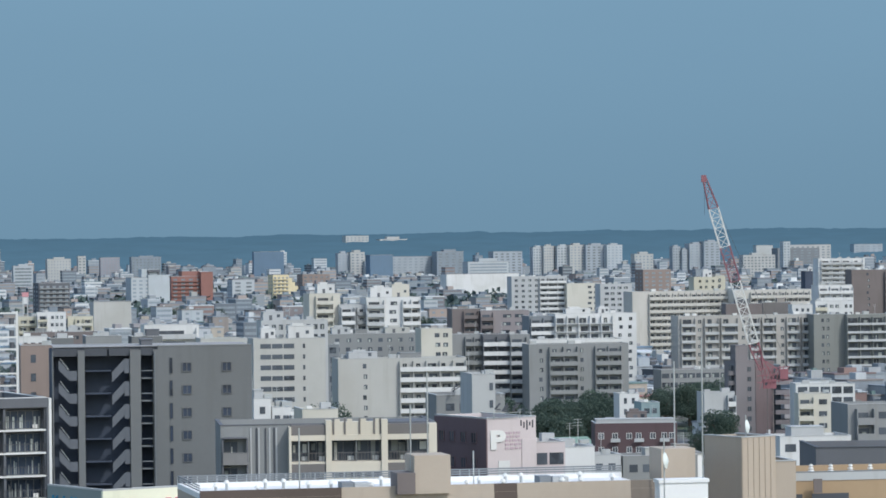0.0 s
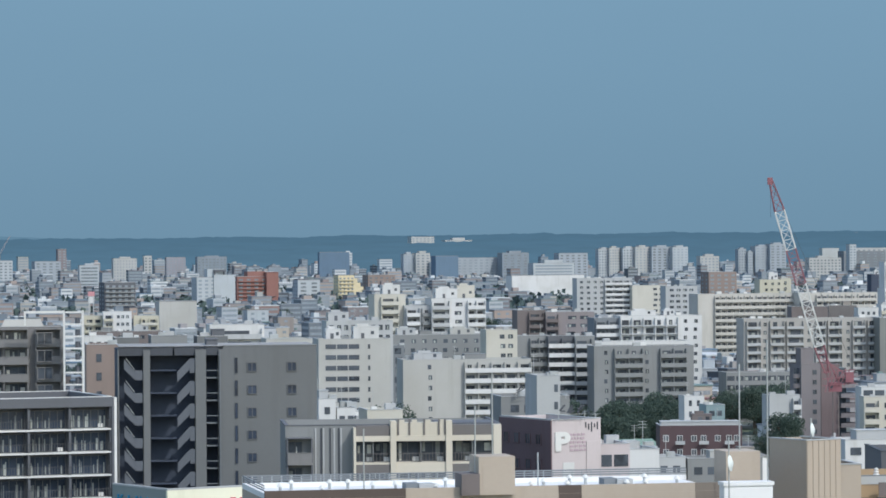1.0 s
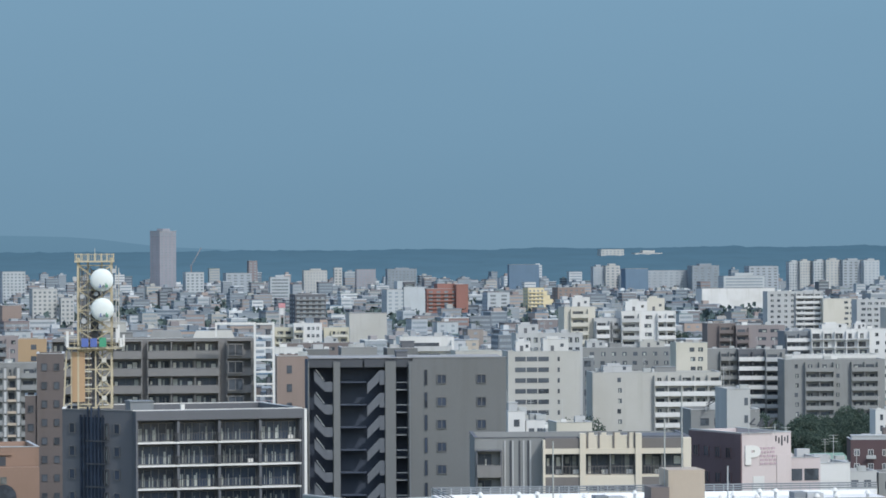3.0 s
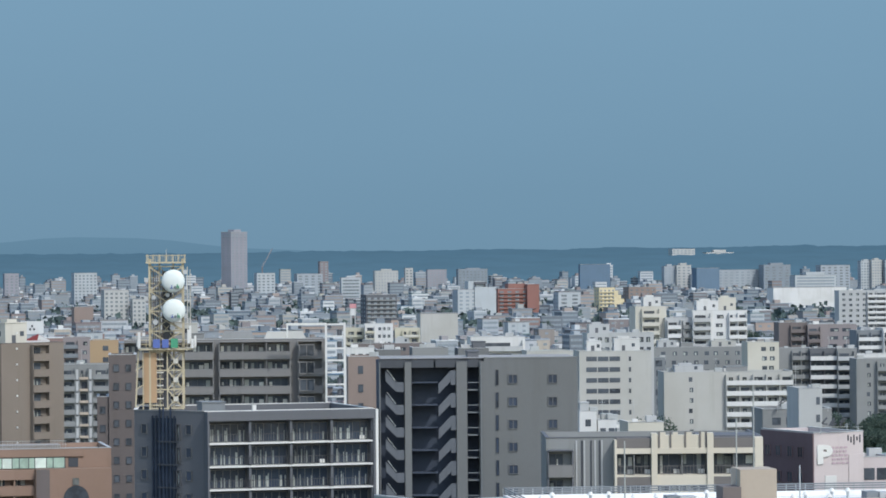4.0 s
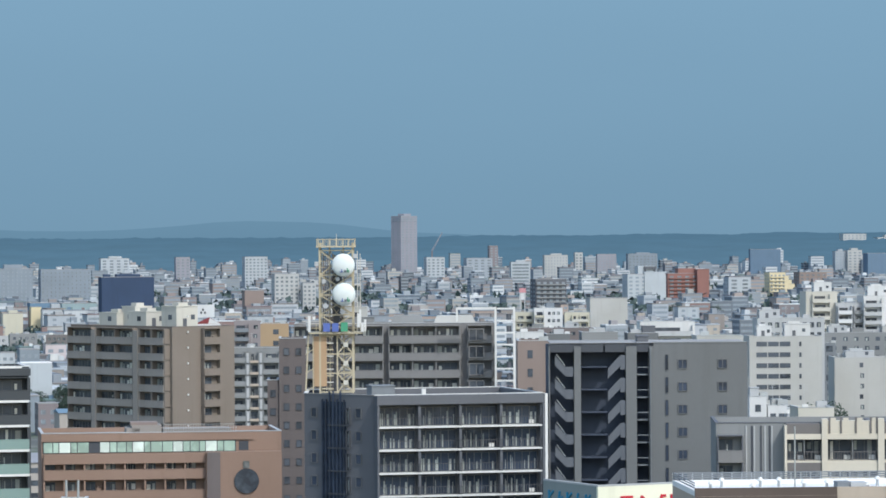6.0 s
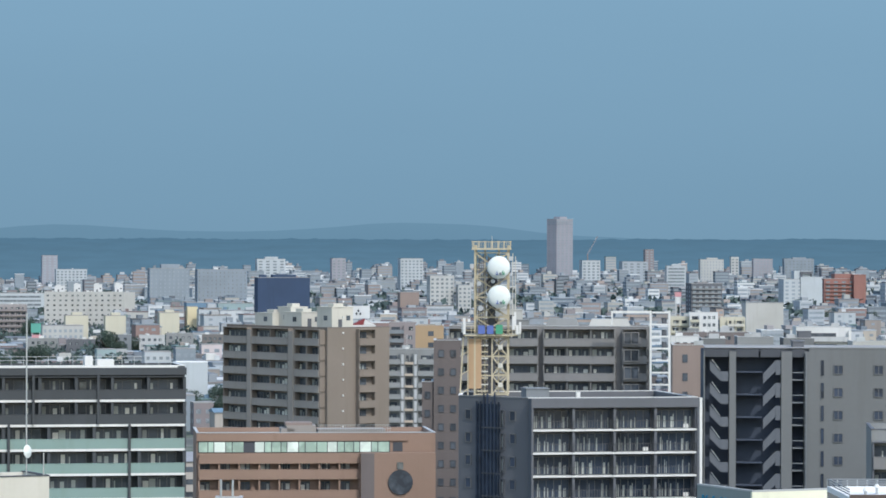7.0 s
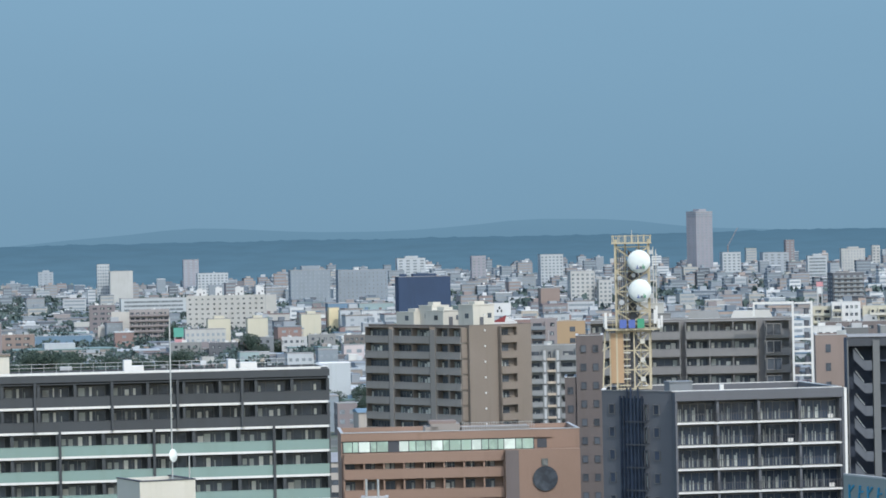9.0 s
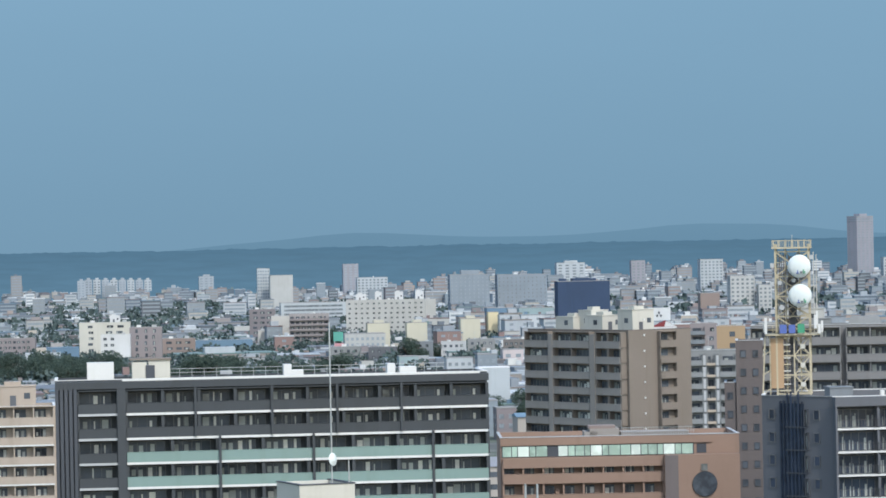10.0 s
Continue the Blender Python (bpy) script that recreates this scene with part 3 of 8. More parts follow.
def slab_block(name, label, category, x, y, w, d, h, wall, grid=GRID, storey=2.9, **rest):
    """Long dark flats: two floors with solid dark rails, green glass rails below, white floor edges."""
    ob = thing(name, label, category, x, y, turn=grid)
    FOOT.append((x + w / 2, y + d / 2, 28))
    shell(ob, w, d, h, wall, cope=WHITESTEEL, roof=ROOFGREY)
    zs = [h - 1.0 - storey * (i + 1) for i in range(int((h - 1) / storey))]
    k = w / 765.0
    opt = dict(storey=storey, depth=1.7, slab=0.28, clutter=0.7, cloth=0.8, door=0.85)
    balconies(ob, "front", w, d, 124 * k, 762 * k, zs[:2], 10, wall, SLATE, WHITESTEEL, rail_h=1.15, fin=0.35, seed=2, **opt)
    balconies(ob, "front", w, d, 124 * k, 762 * k, zs[2:], 8, wall, GREENRAIL, WHITESTEEL, rail_h=1.15, fin=0.4, seed=3, **opt)
    balconies(ob, "front", w, d, 40 * k, 108 * k, zs, 1, wall, SLATE, PALE, rail_h=1.1, fin=0.2, seed=4, **opt)
    boxes("eave", ob, wall, (0, -1.8, h - 1.0, w, -0.003, h - 0.15))
    for a, c in ((0, 6), (8, 14), (16, 22), (24, 30), (32, 38)):
        boxes("pier", ob, CHARCOAL, (a * k, -1.8, 0, c * k, -0.004, h - 1.01))
    boxes("pier", ob, wall, (108 * k, -1.95, 0, 123 * k, -0.004, h - 1.01))
    for px in (243, 378, 493, 607):
        boxes("downpipe", ob, wall, (px * k, -1.95, h - 1 - 2 * storey, px * k + 0.3, -1.76, h - 1.02))
    for px in (285, 450, 662):
        boxes("downpipe", ob, wall, (px * k, -1.95, 0, px * k + 0.3, -1.76, h - 1.0 - 2 * storey))
    boxes("roof_curb", ob, WHITESTEEL, (118 * k, -1.5, h - 0.14, w - 1, -0.9, h + 0.12))
    for px, pw, ph in ((57, 47, 2.0), (405, 14, 1.3), (418, 22, 0.6), (590, 14, 1.1), (612, 30, 0.7)):
        boxes("roof_vent", ob, WHITESTEEL, (px * k, 2, h - 0.6, (px + pw) * k, 4.5, h + ph))
    for s in ((136, 2.0, 26), (165, 2.2, 38)):
        boxes("penthouse", ob, CREAM, (s[0] * k, 1.0, h - 0.6, (s[0] + s[2]) * k, 4, h + s[1]))
    boxes("penthouse_door", ob, CHARCOAL, (160 * k, 0.9, h - 0.4, 176 * k, 0.99, h + 1.6))
    boxes("penthouse_roof", ob, BROWN, (132 * k, 0.8, h + 2.21, 205 * k, 4.3, h + 2.4))
    bm = bmesh.new()
    for zz in (0.5, 0.95):
        beam(bm, (200 * k, 6, h + zz), (w - 1, 6, h + zz), 0.04)
    for i in range(26):
        px = 200 * k + (w - 1 - 200 * k) * i / 25
        beam(bm, (px, 6, h - 0.6), (px, 6, h + 0.95), 0.035)
    part("roof_rail", bm, STEEL, ob)
    return ob


def cream_block(name, label, category, x, y, w, d, h, wall, grid=GRID, storey=3.3, **rest):
    """Grey flats with a striped wall and cream piers, crown panels and floor edges."""
    ob = thing(name, label, category, x, y, turn=grid)
    FOOT.append((x + w / 2, y + d / 2, 18))
    k = w / 380.0
    shell(ob, w, d, h, wall, cope=DARKGREY)
    zs = [h - 4.1 - storey * i for i in range(int((h - 4.1) / storey) + 1)]
    balconies(ob, "front", w, d, 3 * k, 46 * k, zs, 1, DARKGREY, MIDGREY, MIDGREY, depth=1.2, storey=storey, seed=7)
    for px in (52, 62, 66, 78, 85, 93, 97):
        boxes("fluting", ob, CHARCOAL if px in (62, 78, 93) else PALE, (px * k, -0.09, 0, (px + 2.6) * k, -0.004, h - 0.3))
    for a, c in ((123, 184), (194, 282), (293, 366)):
        mid = a == 194
        for j, z in enumerate(zs):
            # dark glass widened over each bay, its colour standing in for recess shade
            balconies(ob, "front", w, d, a * k, c * k, [z], 2, wall, BUFF if mid and j % 2 else TAUPEDARK, BUFF if j == 0 else TAUPEDARK, depth=1.5, storey=storey, fin=0.1, cloth=0.9, seed=a + j, clutter=0.9, open_rail=(j == 0), rail_h=1.0, door=0.97)
        for z in zs[:3]:
            boxes("floor_band", ob, BUFF if mid else TAUPEDARK, (a * k + 0.02, -1.56, z - 1.15, c * k - 0.02, -1.40, z - 0.224))
        boxes("lintel", ob, BUFF, (a * k, -1.62, h - 1.75, c * k, -0.003, h - 1.15))
        boxes("frieze", ob, TAUPEDARK if not mid else BUFF, (a * k, -1.5, h - 1.14, c * k, -0.004, h - 0.02 + (0.3 if mid else 0)))
    for a, c, up in ((119, 123, -0.2), (184, 194, 0.5), (282, 293, 0.5), (366, 380, 0.0)):
        boxes("pier", ob, BUFF, (a * k, -1.75, 0, c * k, -0.004, h + up), label="cream pier")
    for px in (196, 216, 242, 268, 279):
        boxes("crown_fin", ob, TAUPEDARK, (px * k, -1.6, h - 1.1, (px + 3.2) * k, -1.505, h + 0.7))
    for px in (200, 222, 246, 272):
        boxes("crown_panel", ob, BUFF, (px * k, -1.5, h + 0.281, (px + 9) * k, -1.2, h + 0.6))
    boxes("roof_deck", ob, DARKGREY, (270 * k, 1, h - 0.6, 372 * k, 8, h + 0.1))
    return ob


RIBBON = glass("pale_green_ribbon_glass", (0.33, 0.44, 0.37), vary=0.25)
RIBBONPALE = glass("pale_blind_glass", (0.58, 0.66, 0.60), vary=0.15)


def hotel_block(name, label, category, x, y, w, d, h, wall, grid=GRID, storey=3.0, **rest):
    """Orange-brown tiled block: a ribbon of pale green panes over recessed balconies, a stair bay with a round window."""
    ob = thing(name, label, category, x, y, turn=grid)
    FOOT.append((x + w / 2, y + d / 2, 22))
    k = w / 420.0
    shell(ob, w, d, h, wall, cope=PALE)
    xs, i, rng = 4 * k, 0, random.Random(4)
    boxes("band_recess", ob, CHARCOAL, (2 * k, -0.05, h - 2.75, 340 * k, -0.003, h - 1.15))
    while xs < 336 * k:
        pw = (15, 9, 19, 10, 19, 17, 16, 11)[i % 8] * k
        if i != 5:
            boxes("pane", ob, RIBBONPALE if i % 4 == 2 else RIBBON, (xs, -0.14, h - 2.65, min(xs + pw, 338 * k), -0.06, h - 1.25))
        xs, i = xs + pw + 1.5 * k, i + 1
    boxes("recess", ob, CHARCOAL, (345 * k, -0.04, h - 2.6, 362 * k, -0.003, h - 1.3))
    boxes("eave", ob, wall, (0, -0.22, h - 1.1, 372 * k, -0.004, h - 0.15))
    zs = [h - 6.2 - storey * j for j in range(int((h - 6.2) / storey) + 1)]
    boxes("fascia", ob, wall, (4 * k, -1.3, h - 4.2, 285 * k, -0.004, h - 2.85))
    balconies(ob, "front", w, d, 4 * k, 285 * k, zs, 8, wall, wall, wall, depth=1.3, storey=storey, rail_h=1.15, fin=0.25, cloth=0.5, seed=9, door=0.55)
    boxes("stair_bay", ob, wall, (286 * k, -2.2, 0, 418 * k, -0.6, h - 2.7))
    boxes("pilaster", ob, DUSK, (287 * k, -2.3, 0, 310 * k, -2.21, h - 2.72))
    bm = bmesh.new()
    bmesh.ops.create_cone(bm, cap_ends=True, segments=28, radius1=1.75, radius2=1.75, depth=0.15, matrix=pose(356 * k, -2.3, h - 6.8, 90))
    part("round_window", bm, PANE, ob, "large dark round window")
    boxes("small_window", ob, PALEPANE, (350 * k, -2.32, h - 5.0, 361 * k, -2.21, h - 4.0))
    for s in ((160, 52, 0.9), (150, 24, 0.5), (215, 120, 0.35)):
        boxes("roof_plant", ob, TAUPE, (s[0] * k, 3, h - 0.6, (s[0] + s[1]) * k, 8, h + s[2]))
    boxes("roof_shed", ob, PINKBROWN, (158 * k, 3.2, h + 0.9, 205 * k, 7, h + 1.3))
    bm = bmesh.new()
    for i in range(30):
        px = (215 + 4.4 * i) * k
        beam(bm, (px, 2.5, h - 0.6), (px, 2.5, h + 1.0), 0.03)
    for zz in (0.5, 1.0):
        beam(bm, (215 * k, 2.5, h + zz), (345 * k, 2.5, h + zz), 0.035)
    part("roof_rail", bm, STEEL, ob)
    return ob


def parking_building(name, label, category, x, y, w, d, h, wall, grid=GRID, **rest):
    """A dark brick face and a pale pink face with a large white letter."""
    ob = thing(name, label, category, x, y, turn=grid)
    FOOT.append((x, y + d / 2, 10))
    shell(ob, w, d, h, wall)
    F, _ = frames("side", w, d)
    bm = bmesh.new()
    box(bm, 0, -0.15, 0, d, -0.003, h - 0.1)
    put("brick_face", mesh_of("brick_face", bm, PLUM), ob, F, "dark red brick facing")
    zs = [h - 3.0 - 3.0 * i for i in range(8)]
    fm, pm = window_mesh(d * 0.1, 1.3, PLUM, PANE)
    for z in zs:
        for a in (0.1, 0.3, 0.52, 0.72):
            o = put("window", fm, ob, F @ Matrix.Translation((a * d, -0.16, z)))
            put("pane", pm, o, Matrix.Identity(4))
    curve = bpy.data.curves.new("letter", "FONT")
    curve.body, curve.size, curve.extrude, curve.offset = "P", 2.85, 0.06, 0.15
    letter = new("parking_letter", curve)
    letter.parent = ob
    letter.matrix_basis = pose(0.3, -0.1, h - 3.5, 90) @ Matrix.Diagonal((1.35, 1, 1, 1))
    curve.materials.append(WHITESTEEL)
    tagged(letter, "large white letter P sign")
    rng = random.Random(3)
    for i in range(5):
        xs = w * 0.36
        for j in range(4):
            bw = rng.uniform(0.25, 0.6)
            boxes("sign_bar", ob, FADED, (xs, -0.06, h - 1.9 - 0.45 * i, xs + bw, -0.003, h - 1.65 - 0.45 * i))
            xs += bw + 0.15
    boxes("notice", ob, WHITE, (w * 0.22, -0.06, h - 7.5, w * 0.45, -0.003, h - 5.0))
    for i in range(5):
        px = w * (0.68 + 0.06 * i)
        boxes("sign_stroke", ob, CHARCOAL, (px, -0.08, h - 1.0 - 0.25 * (i % 3), px + 0.14, -0.003, h - 0.35 - 0.2 * (i % 2)))
    boxes("bay", ob, wall, (w * 0.7, -0.1, 0, w - 0.003, -0.004, h - 2.6))
    return ob


def dish_tower(x, y, z, turn):
    """A yellow lattice tower with two round white dishes, a railed platform and a coloured sign of bars."""
    ob = thing("dish_tower", "weathered yellow lattice tower with two round white dishes", "antenna tower", x, y, z, turn)
    a, top = 2.15, 19.6

    def bar(nm, p, q, r, mat=None, label=""):
        bm = bmesh.new()
        beam(bm, p, q, r)
        return part(nm, bm, mat or TOWERYELLOW, ob, label)

    for sx in (-1, 1):
        for sy in (-1, 1):
            bar("leg", (sx * a, sy * a, 0), (sx * a, sy * a, top), 0.17)
            bar("inner_post", (sx * 0.9, sy * 1.2, 0), (sx * 0.9, sy * 1.2, top - 0.5), 0.10)
    for i, zz in enumerate((0.15, 2.6, 5.1, 7.6, 10.2, 12.8, 15.4, 18.6)):
        for s in (-1, 1):
            bar("ring_beam", (-a, s * a, zz), (a, s * a, zz), 0.11)
            bar("ring_beam", (s * a, -a, zz), (s * a, a, zz), 0.11)
        if i < 7:
            z2 = (2.6, 5.1, 7.6, 10.2, 12.8, 15.4, 18.6)[i]
            for s in (-1, 1):
                lo = 0.1 if i < 3 else -a
                bar("brace", (lo if s < 0 else -a, s * a, zz), (a, s * a, z2), 0.10)
                bar("brace", (a, s * a, zz), (lo if s < 0 else -a, s * a, z2), 0.10)
                bar("brace", (s * a, -a, zz), (s * a, a, z2), 0.09)
                bar("brace", (s * a, a, zz), (s * a, -a, z2), 0.09)
    bar("middle_post", (0.1, -a, 0), (0.1, -a, 7.6), 0.12)
    for zz in (1.4, 3.9, 6.3):
        boxes("gusset", ob, CREAM, (0.9, -a - 0.15, zz - 0.3, 1.5, -a - 0.1, zz + 0.3))
    boxes("panel", ob, ORANGETAN, (-a - 0.8, -a - 0.1, 0.9, -a + 0.85, -a + 0.02, 7.4), label="tan sheet cladding panel")
    bar("outer_leg", (-a - 1.9, -a, 0), (-a - 1.5, -a, 7.6), 0.13)
    bar("outer_leg", (-a - 0.9, -a, 0), (-a - 0.9, -a, 7.6), 0.10)
    for zz in (0.2, 2.6, 5.1):
        bar("strut", (-a - 1.9, -a, zz), (-a, -a, zz + 1.2), 0.08)
    boxes("platform", ob, TOWERYELLOW, (-3.6, -3.0, 7.75, 3.4, 3.0, 7.95))
    for px in (-3.5, -2.6, -1.3, 0, 1.3, 2.6, 3.3):
        bar("rail_post", (px, -2.95, 7.95), (px, -2.95, 9.05), 0.05)
    for zz in (8.5, 9.05):
        bar("platform_rail", (-3.55, -2.95, zz), (3.35, -2.95, zz), 0.05)
    for px, z0, z1 in ((-3.5, 8.0, 10.1), (-2.9, 9.6, 10.0), (2.9, 8.6, 10.4), (3.4, 8.0, 9.2)):
        boxes("panel_antenna", ob, WHITESTEEL, (px - 0.17, -3.3, z0, px + 0.17, -3.0, z1))
    blue = paint("sign_blue", (0.10, 0.15, 0.40), rough=0.5)
    green = paint("sign_green", (0.07, 0.30, 0.18), rough=0.5)
    for u0, u1, v0, v1, m in ((-1.7, -0.8, 8.05, 9.15, blue), (-0.55, 0.3, 8.05, 9.15, blue), (0.6, 1.5, 8.05, 9.25, green)):
        boxes("sign_block", ob, m, (u0, -3.2, v0, u1, -3.05, v1))
    for zz, px in ((16.7, 0.95), (12.9, 1.0)):
        bm = bmesh.new()
        bmesh.ops.create_uvsphere(bm, u_segments=32, v_segments=16, radius=1.0, matrix=Matrix.Translation((px, -3.3, zz)) @ Matrix.Diagonal((1.46, 0.55, 1.46, 1)))
        for f in bm.faces:
            f.smooth = True
        dish = part("dish", bm, DISHWHITE, ob, "round white covered microwave dish")
        bm = bmesh.new()
        bmesh.ops.create_cone(bm, cap_ends=True, segments=32, radius1=1.5, radius2=1.5, depth=0.8, matrix=pose(px, -2.85, zz, 90))
        part("shroud", bm, DISHWHITE, dish)
        for i, (bx, bw, bh) in enumerate(((-0.35, 0.32, 0.12), (-0.22, 0.1, 0.45), (0.1, 0.3, 0.3), (0.5, 0.1, 0.55), (0.66, 0.12, 0.35))):
            boxes("mark", dish, (blue, blue, BLUEGREY, green, green)[i], (px + bx, -3.86, zz - 0.95, px + bx + bw, -3.6, zz - 0.95 + bh))
        bar("dish_mount", (px, -2.5, zz), (0.9, -1.2, zz - 0.4), 0.16, STEEL)
    boxes("top_deck", ob, TOWERYELLOW, (-2.6, -2.6, top - 0.6, 2.5, 2.6, top - 0.4))
    for px in (-2.5, -1.7, -0.9, 0, 0.8, 1.6, 2.4):
        bar("top_post", (px, -2.5, top - 0.4), (px, -2.5, top + 0.55), 0.06)
        bar("top_post", (px, 2.5, top - 0.4), (px, 2.5, top + 0.55), 0.06)
    for s in (-2.5, 2.5):
        bar("top_rail", (-2.6, s, top + 0.45), (2.5, s, top + 0.45), 0.06)
    bar("lightning_rod", (0, 0, top - 0.4), (0, 0, top + 1.2), 0.05, STEEL)
    for px in (2.75, 3.1):
        bar("cable_run", (px, -1.0, 8), (px, -1.0, 18.6 - (px - 2.7)), 0.07, CREAM)
    for i in range(12):
        zz = 9.4 + 0.78 * i
        bar("rung", (-a, -a + 0.1, zz), (-0.9, -1.2, zz), 0.06)
        bar("rung", (0.9, -1.2, zz + 0.3), (a, -a + 0.1, zz + 0.3), 0.06)
        if i % 3 == 0:
            bar("inner_brace", (-0.9, -1.2, zz), (0.9, -1.2, zz + 2.2), 0.08)
            bar("inner_brace", (0.9, -1.2, zz), (-0.9, -1.2, zz + 2.2), 0.08)
    for px in (-1.75, -1.45, -1.2, -0.55, 0.35):
        bar("cable", (px, -a + 0.25, 0), (px + 0.1, -a + 0.5, 18.2), 0.07, DARKGREY if px in (-1.45, 0.35) else DUSK)
    for i in range(9):
        boxes("cable_clamp", ob, CREAM if i % 2 else TOWERYELLOW, (-1.9, -a + 0.0, 0.5 + 0.85 * i, -0.4, -a + 0.2, 0.66 + 0.85 * i))
    for i in range(22):
        px = -2.5 + 0.235 * i
        bar("baluster", (px, -2.5, top - 0.4), (px, -2.5, top + 0.45), 0.03)
    for zz, px in ((10.6, -2.6), (11.9, 2.55), (14.2, -2.6), (16.6, -2.55), (17.6, 2.5)):
        boxes("bracket_box", ob, PALE, (px - 0.25, -2.75, zz, px + 0.25, -2.3, zz + 0.55))
    for px, z0, z1 in ((-3.75, 8.2, 9.3), (3.1, 8.9, 10.9), (3.75, 8.1, 9.6)):
        boxes("panel_antenna", ob, WHITESTEEL, (px - 0.14, -2.6, z0, px + 0.14, -2.35, z1))
    boxes("cable_tray", ob, DARKGREY, (-0.5, -0.9, 0, 0.5, -0.6, 18.0))
    boxes("equipment_cabinet", ob, DUSK, (-0.8, -0.6, 8.0, 0.9, 0.9, 9.9))
    boxes("equipment_cabinet", ob, DARKGREY, (-0.7, -0.6, 13.6, 0.7, 0.7, 15.2))
    for i in range(6):
        bar("cable_ladder", (-2.1 + 0.25 * i, -0.5, 0), (-2.1 + 0.25 * i, -0.3, 18.4), 0.04, STEEL if i % 2 else DARKGREY)
    for zz, px, r in ((11.4, -1.4, 0.35), (14.6, -1.6, 0.3), (10.6, 0.8, 0.3), (14.9, 0.2, 0.28)):
        bm = bmesh.new()
        bmesh.ops.create_cone(bm, cap_ends=True, segments=16, radius1=r, radius2=r, depth=0.3, matrix=pose(px, -2.55, zz, 90))
        part("small_dish", bm, PALE, ob)
    return ob


def crane(foot, tip, reach):
    """A lattice-boom crane: the boom in red and white lengths, a red cab and mast."""
    ob = thing("construction_crane", "red and white lattice-boom construction crane above the roofs", "crane", foot[0], foot[1], 0, 0)
    base = Vector((0, 0, foot[2]))
    end = Vector(tip) - Vector((foot[0], foot[1], 0))
    way = (end - base).normalized()
    side = way.cross(Vector((0, 1, 0))).normalized()
    out = side.cross(way)
    cuts = (0.0, 0.14, 0.46, 0.64, 0.84, 1.0)
    for i in range(5):
        bm = bmesh.new()
        p0, p1 = cuts[i], cuts[i + 1]
        n = max(3, int((p1 - p0) * reach / 2.2))

        def corner(s, a, c):
            r = 1.15 * (min(1.0, 0.35 + s * 6) if s < 0.11 else min(1.0, 0.35 + (1 - s) * 4))
            return base + (end - base) * s + side * (a * r) + out * (c * r)
        for j in range(n):
            s0, s1 = p0 + (p1 - p0) * j / n, p0 + (p1 - p0) * (j + 1) / n
            for a, c in ((-1, -1), (1, -1), (1, 1), (-1, 1)):
                beam(bm, corner(s0, a, c), corner(s1, a, c), 0.14)
            for p, q in (((-1, -1), (1, -1)), ((1, 1), (-1, 1)), ((-1, 1), (-1, -1)), ((1, -1), (1, 1))):
                pa, pb = (p, q) if j % 2 else (q, p)
                beam(bm, corner(s0, *pa), corner(s1, *pb), 0.09)
                beam(bm, corner(s0, *p), corner(s0, *q), 0.08)
        part("boom_section", bm, CRANERED if i % 2 == 0 else WHITESTEEL, ob)
    bm = bmesh.new()
    beam(bm, base + Vector((3.2, 0, -3)), base + Vector((0, 0, 3.5)), 0.22)
    beam(bm, base + Vector((5.5, 0, -1)), base + Vector((-0.5, 0, 3.0)), 0.2)
    part("back_mast", bm, CRANERED, ob)
    bm = bmesh.new()
    for i in range(7):
        lo, hi = base + Vector((0.9 * i - 0.6, -0.9, -4.6 + 0.35 * i)), base + Vector((0.9 * i + 0.8, -0.9, 0.4 + 0.3 * (i % 3)))
        beam(bm, lo, hi, 0.12)
        beam(bm, lo + Vector((1.2, 1.8, 0)), hi + Vector((-0.9, 1.8, 0)), 0.12)
    for zz in (-3.0, -1.4, 0.2):
        beam(bm, base + Vector((-1.2, -0.9, zz)), base + Vector((6.6, -0.9, zz + 0.6)), 0.13)
    part("machine_frame", bm, CRANERED, ob)
    boxes("cab", ob, CRANERED, (0.3, -0.7, foot[2] - 4.4, 3.4, 0.8, foot[2] - 2.2))
    boxes("counterweight", ob, CRANERED, (4.3, -1.3, foot[2] - 2.2, 6.2, 1.3, foot[2] + 0.2))
    boxes("cab_window", ob, PANE, (0.5, -0.76, foot[2] - 3.6, 1.4, -0.7, foot[2] - 2.7))
    bm = bmesh.new()
    for a in (-1, 1):
        for c in (-1, 1):
            beam(bm, (2 + a * 0.7, c * 0.7, 0), (2 + a * 0.7, c * 0.7, foot[2] - 4.4), 0.09)
    part("mast", bm, DUSK, ob)
    bm = bmesh.new()
    beam(bm, end, base + Vector((5.5, 0, 3)), 0.05)
    beam(bm, end, end - Vector((0, 0, 9)), 0.04)
    part("cable", bm, CHARCOAL, ob)
    boxes("boom_head", ob, CRANERED, tuple(end + Vector((-0.7, -0.6, -1.2))) + tuple(end + Vector((0.5, 0.6, 0.5))))
    return ob


def pole(x, y, z0, z1, r=0.06, dish=None, label="slim steel antenna pole on the roof"):
    ob = thing("antenna_pole", label, "antenna", x, y, z0, 0)
    bm = bmesh.new()
    beam(bm, (0, 0, 0), (0, 0, z1 - z0), r, 6)
    part("mast", bm, STEEL, ob)
    if dish:
        dz, r2, ang = dish
        bm = bmesh.new()
        m = Matrix.Translation((0.2, -0.1, dz)) @ pose(0, 0, 0, 0, 0, ang) @ pose(0, 0, 0, 84, 0, 0)
        bmesh.ops.create_cone(bm, cap_ends=True, segments=24, radius1=r2, radius2=r2 * 0.35, depth=r2 * 0.28, matrix=m)
        part("dish", bm, DISHWHITE, ob, "white satellite dish")
        bm = bmesh.new()
        beam(bm, (0, 0, dz - 0.2), (0.25, -0.2, dz), 0.04)
        part("bracket", bm, STEEL, ob)
    return ob


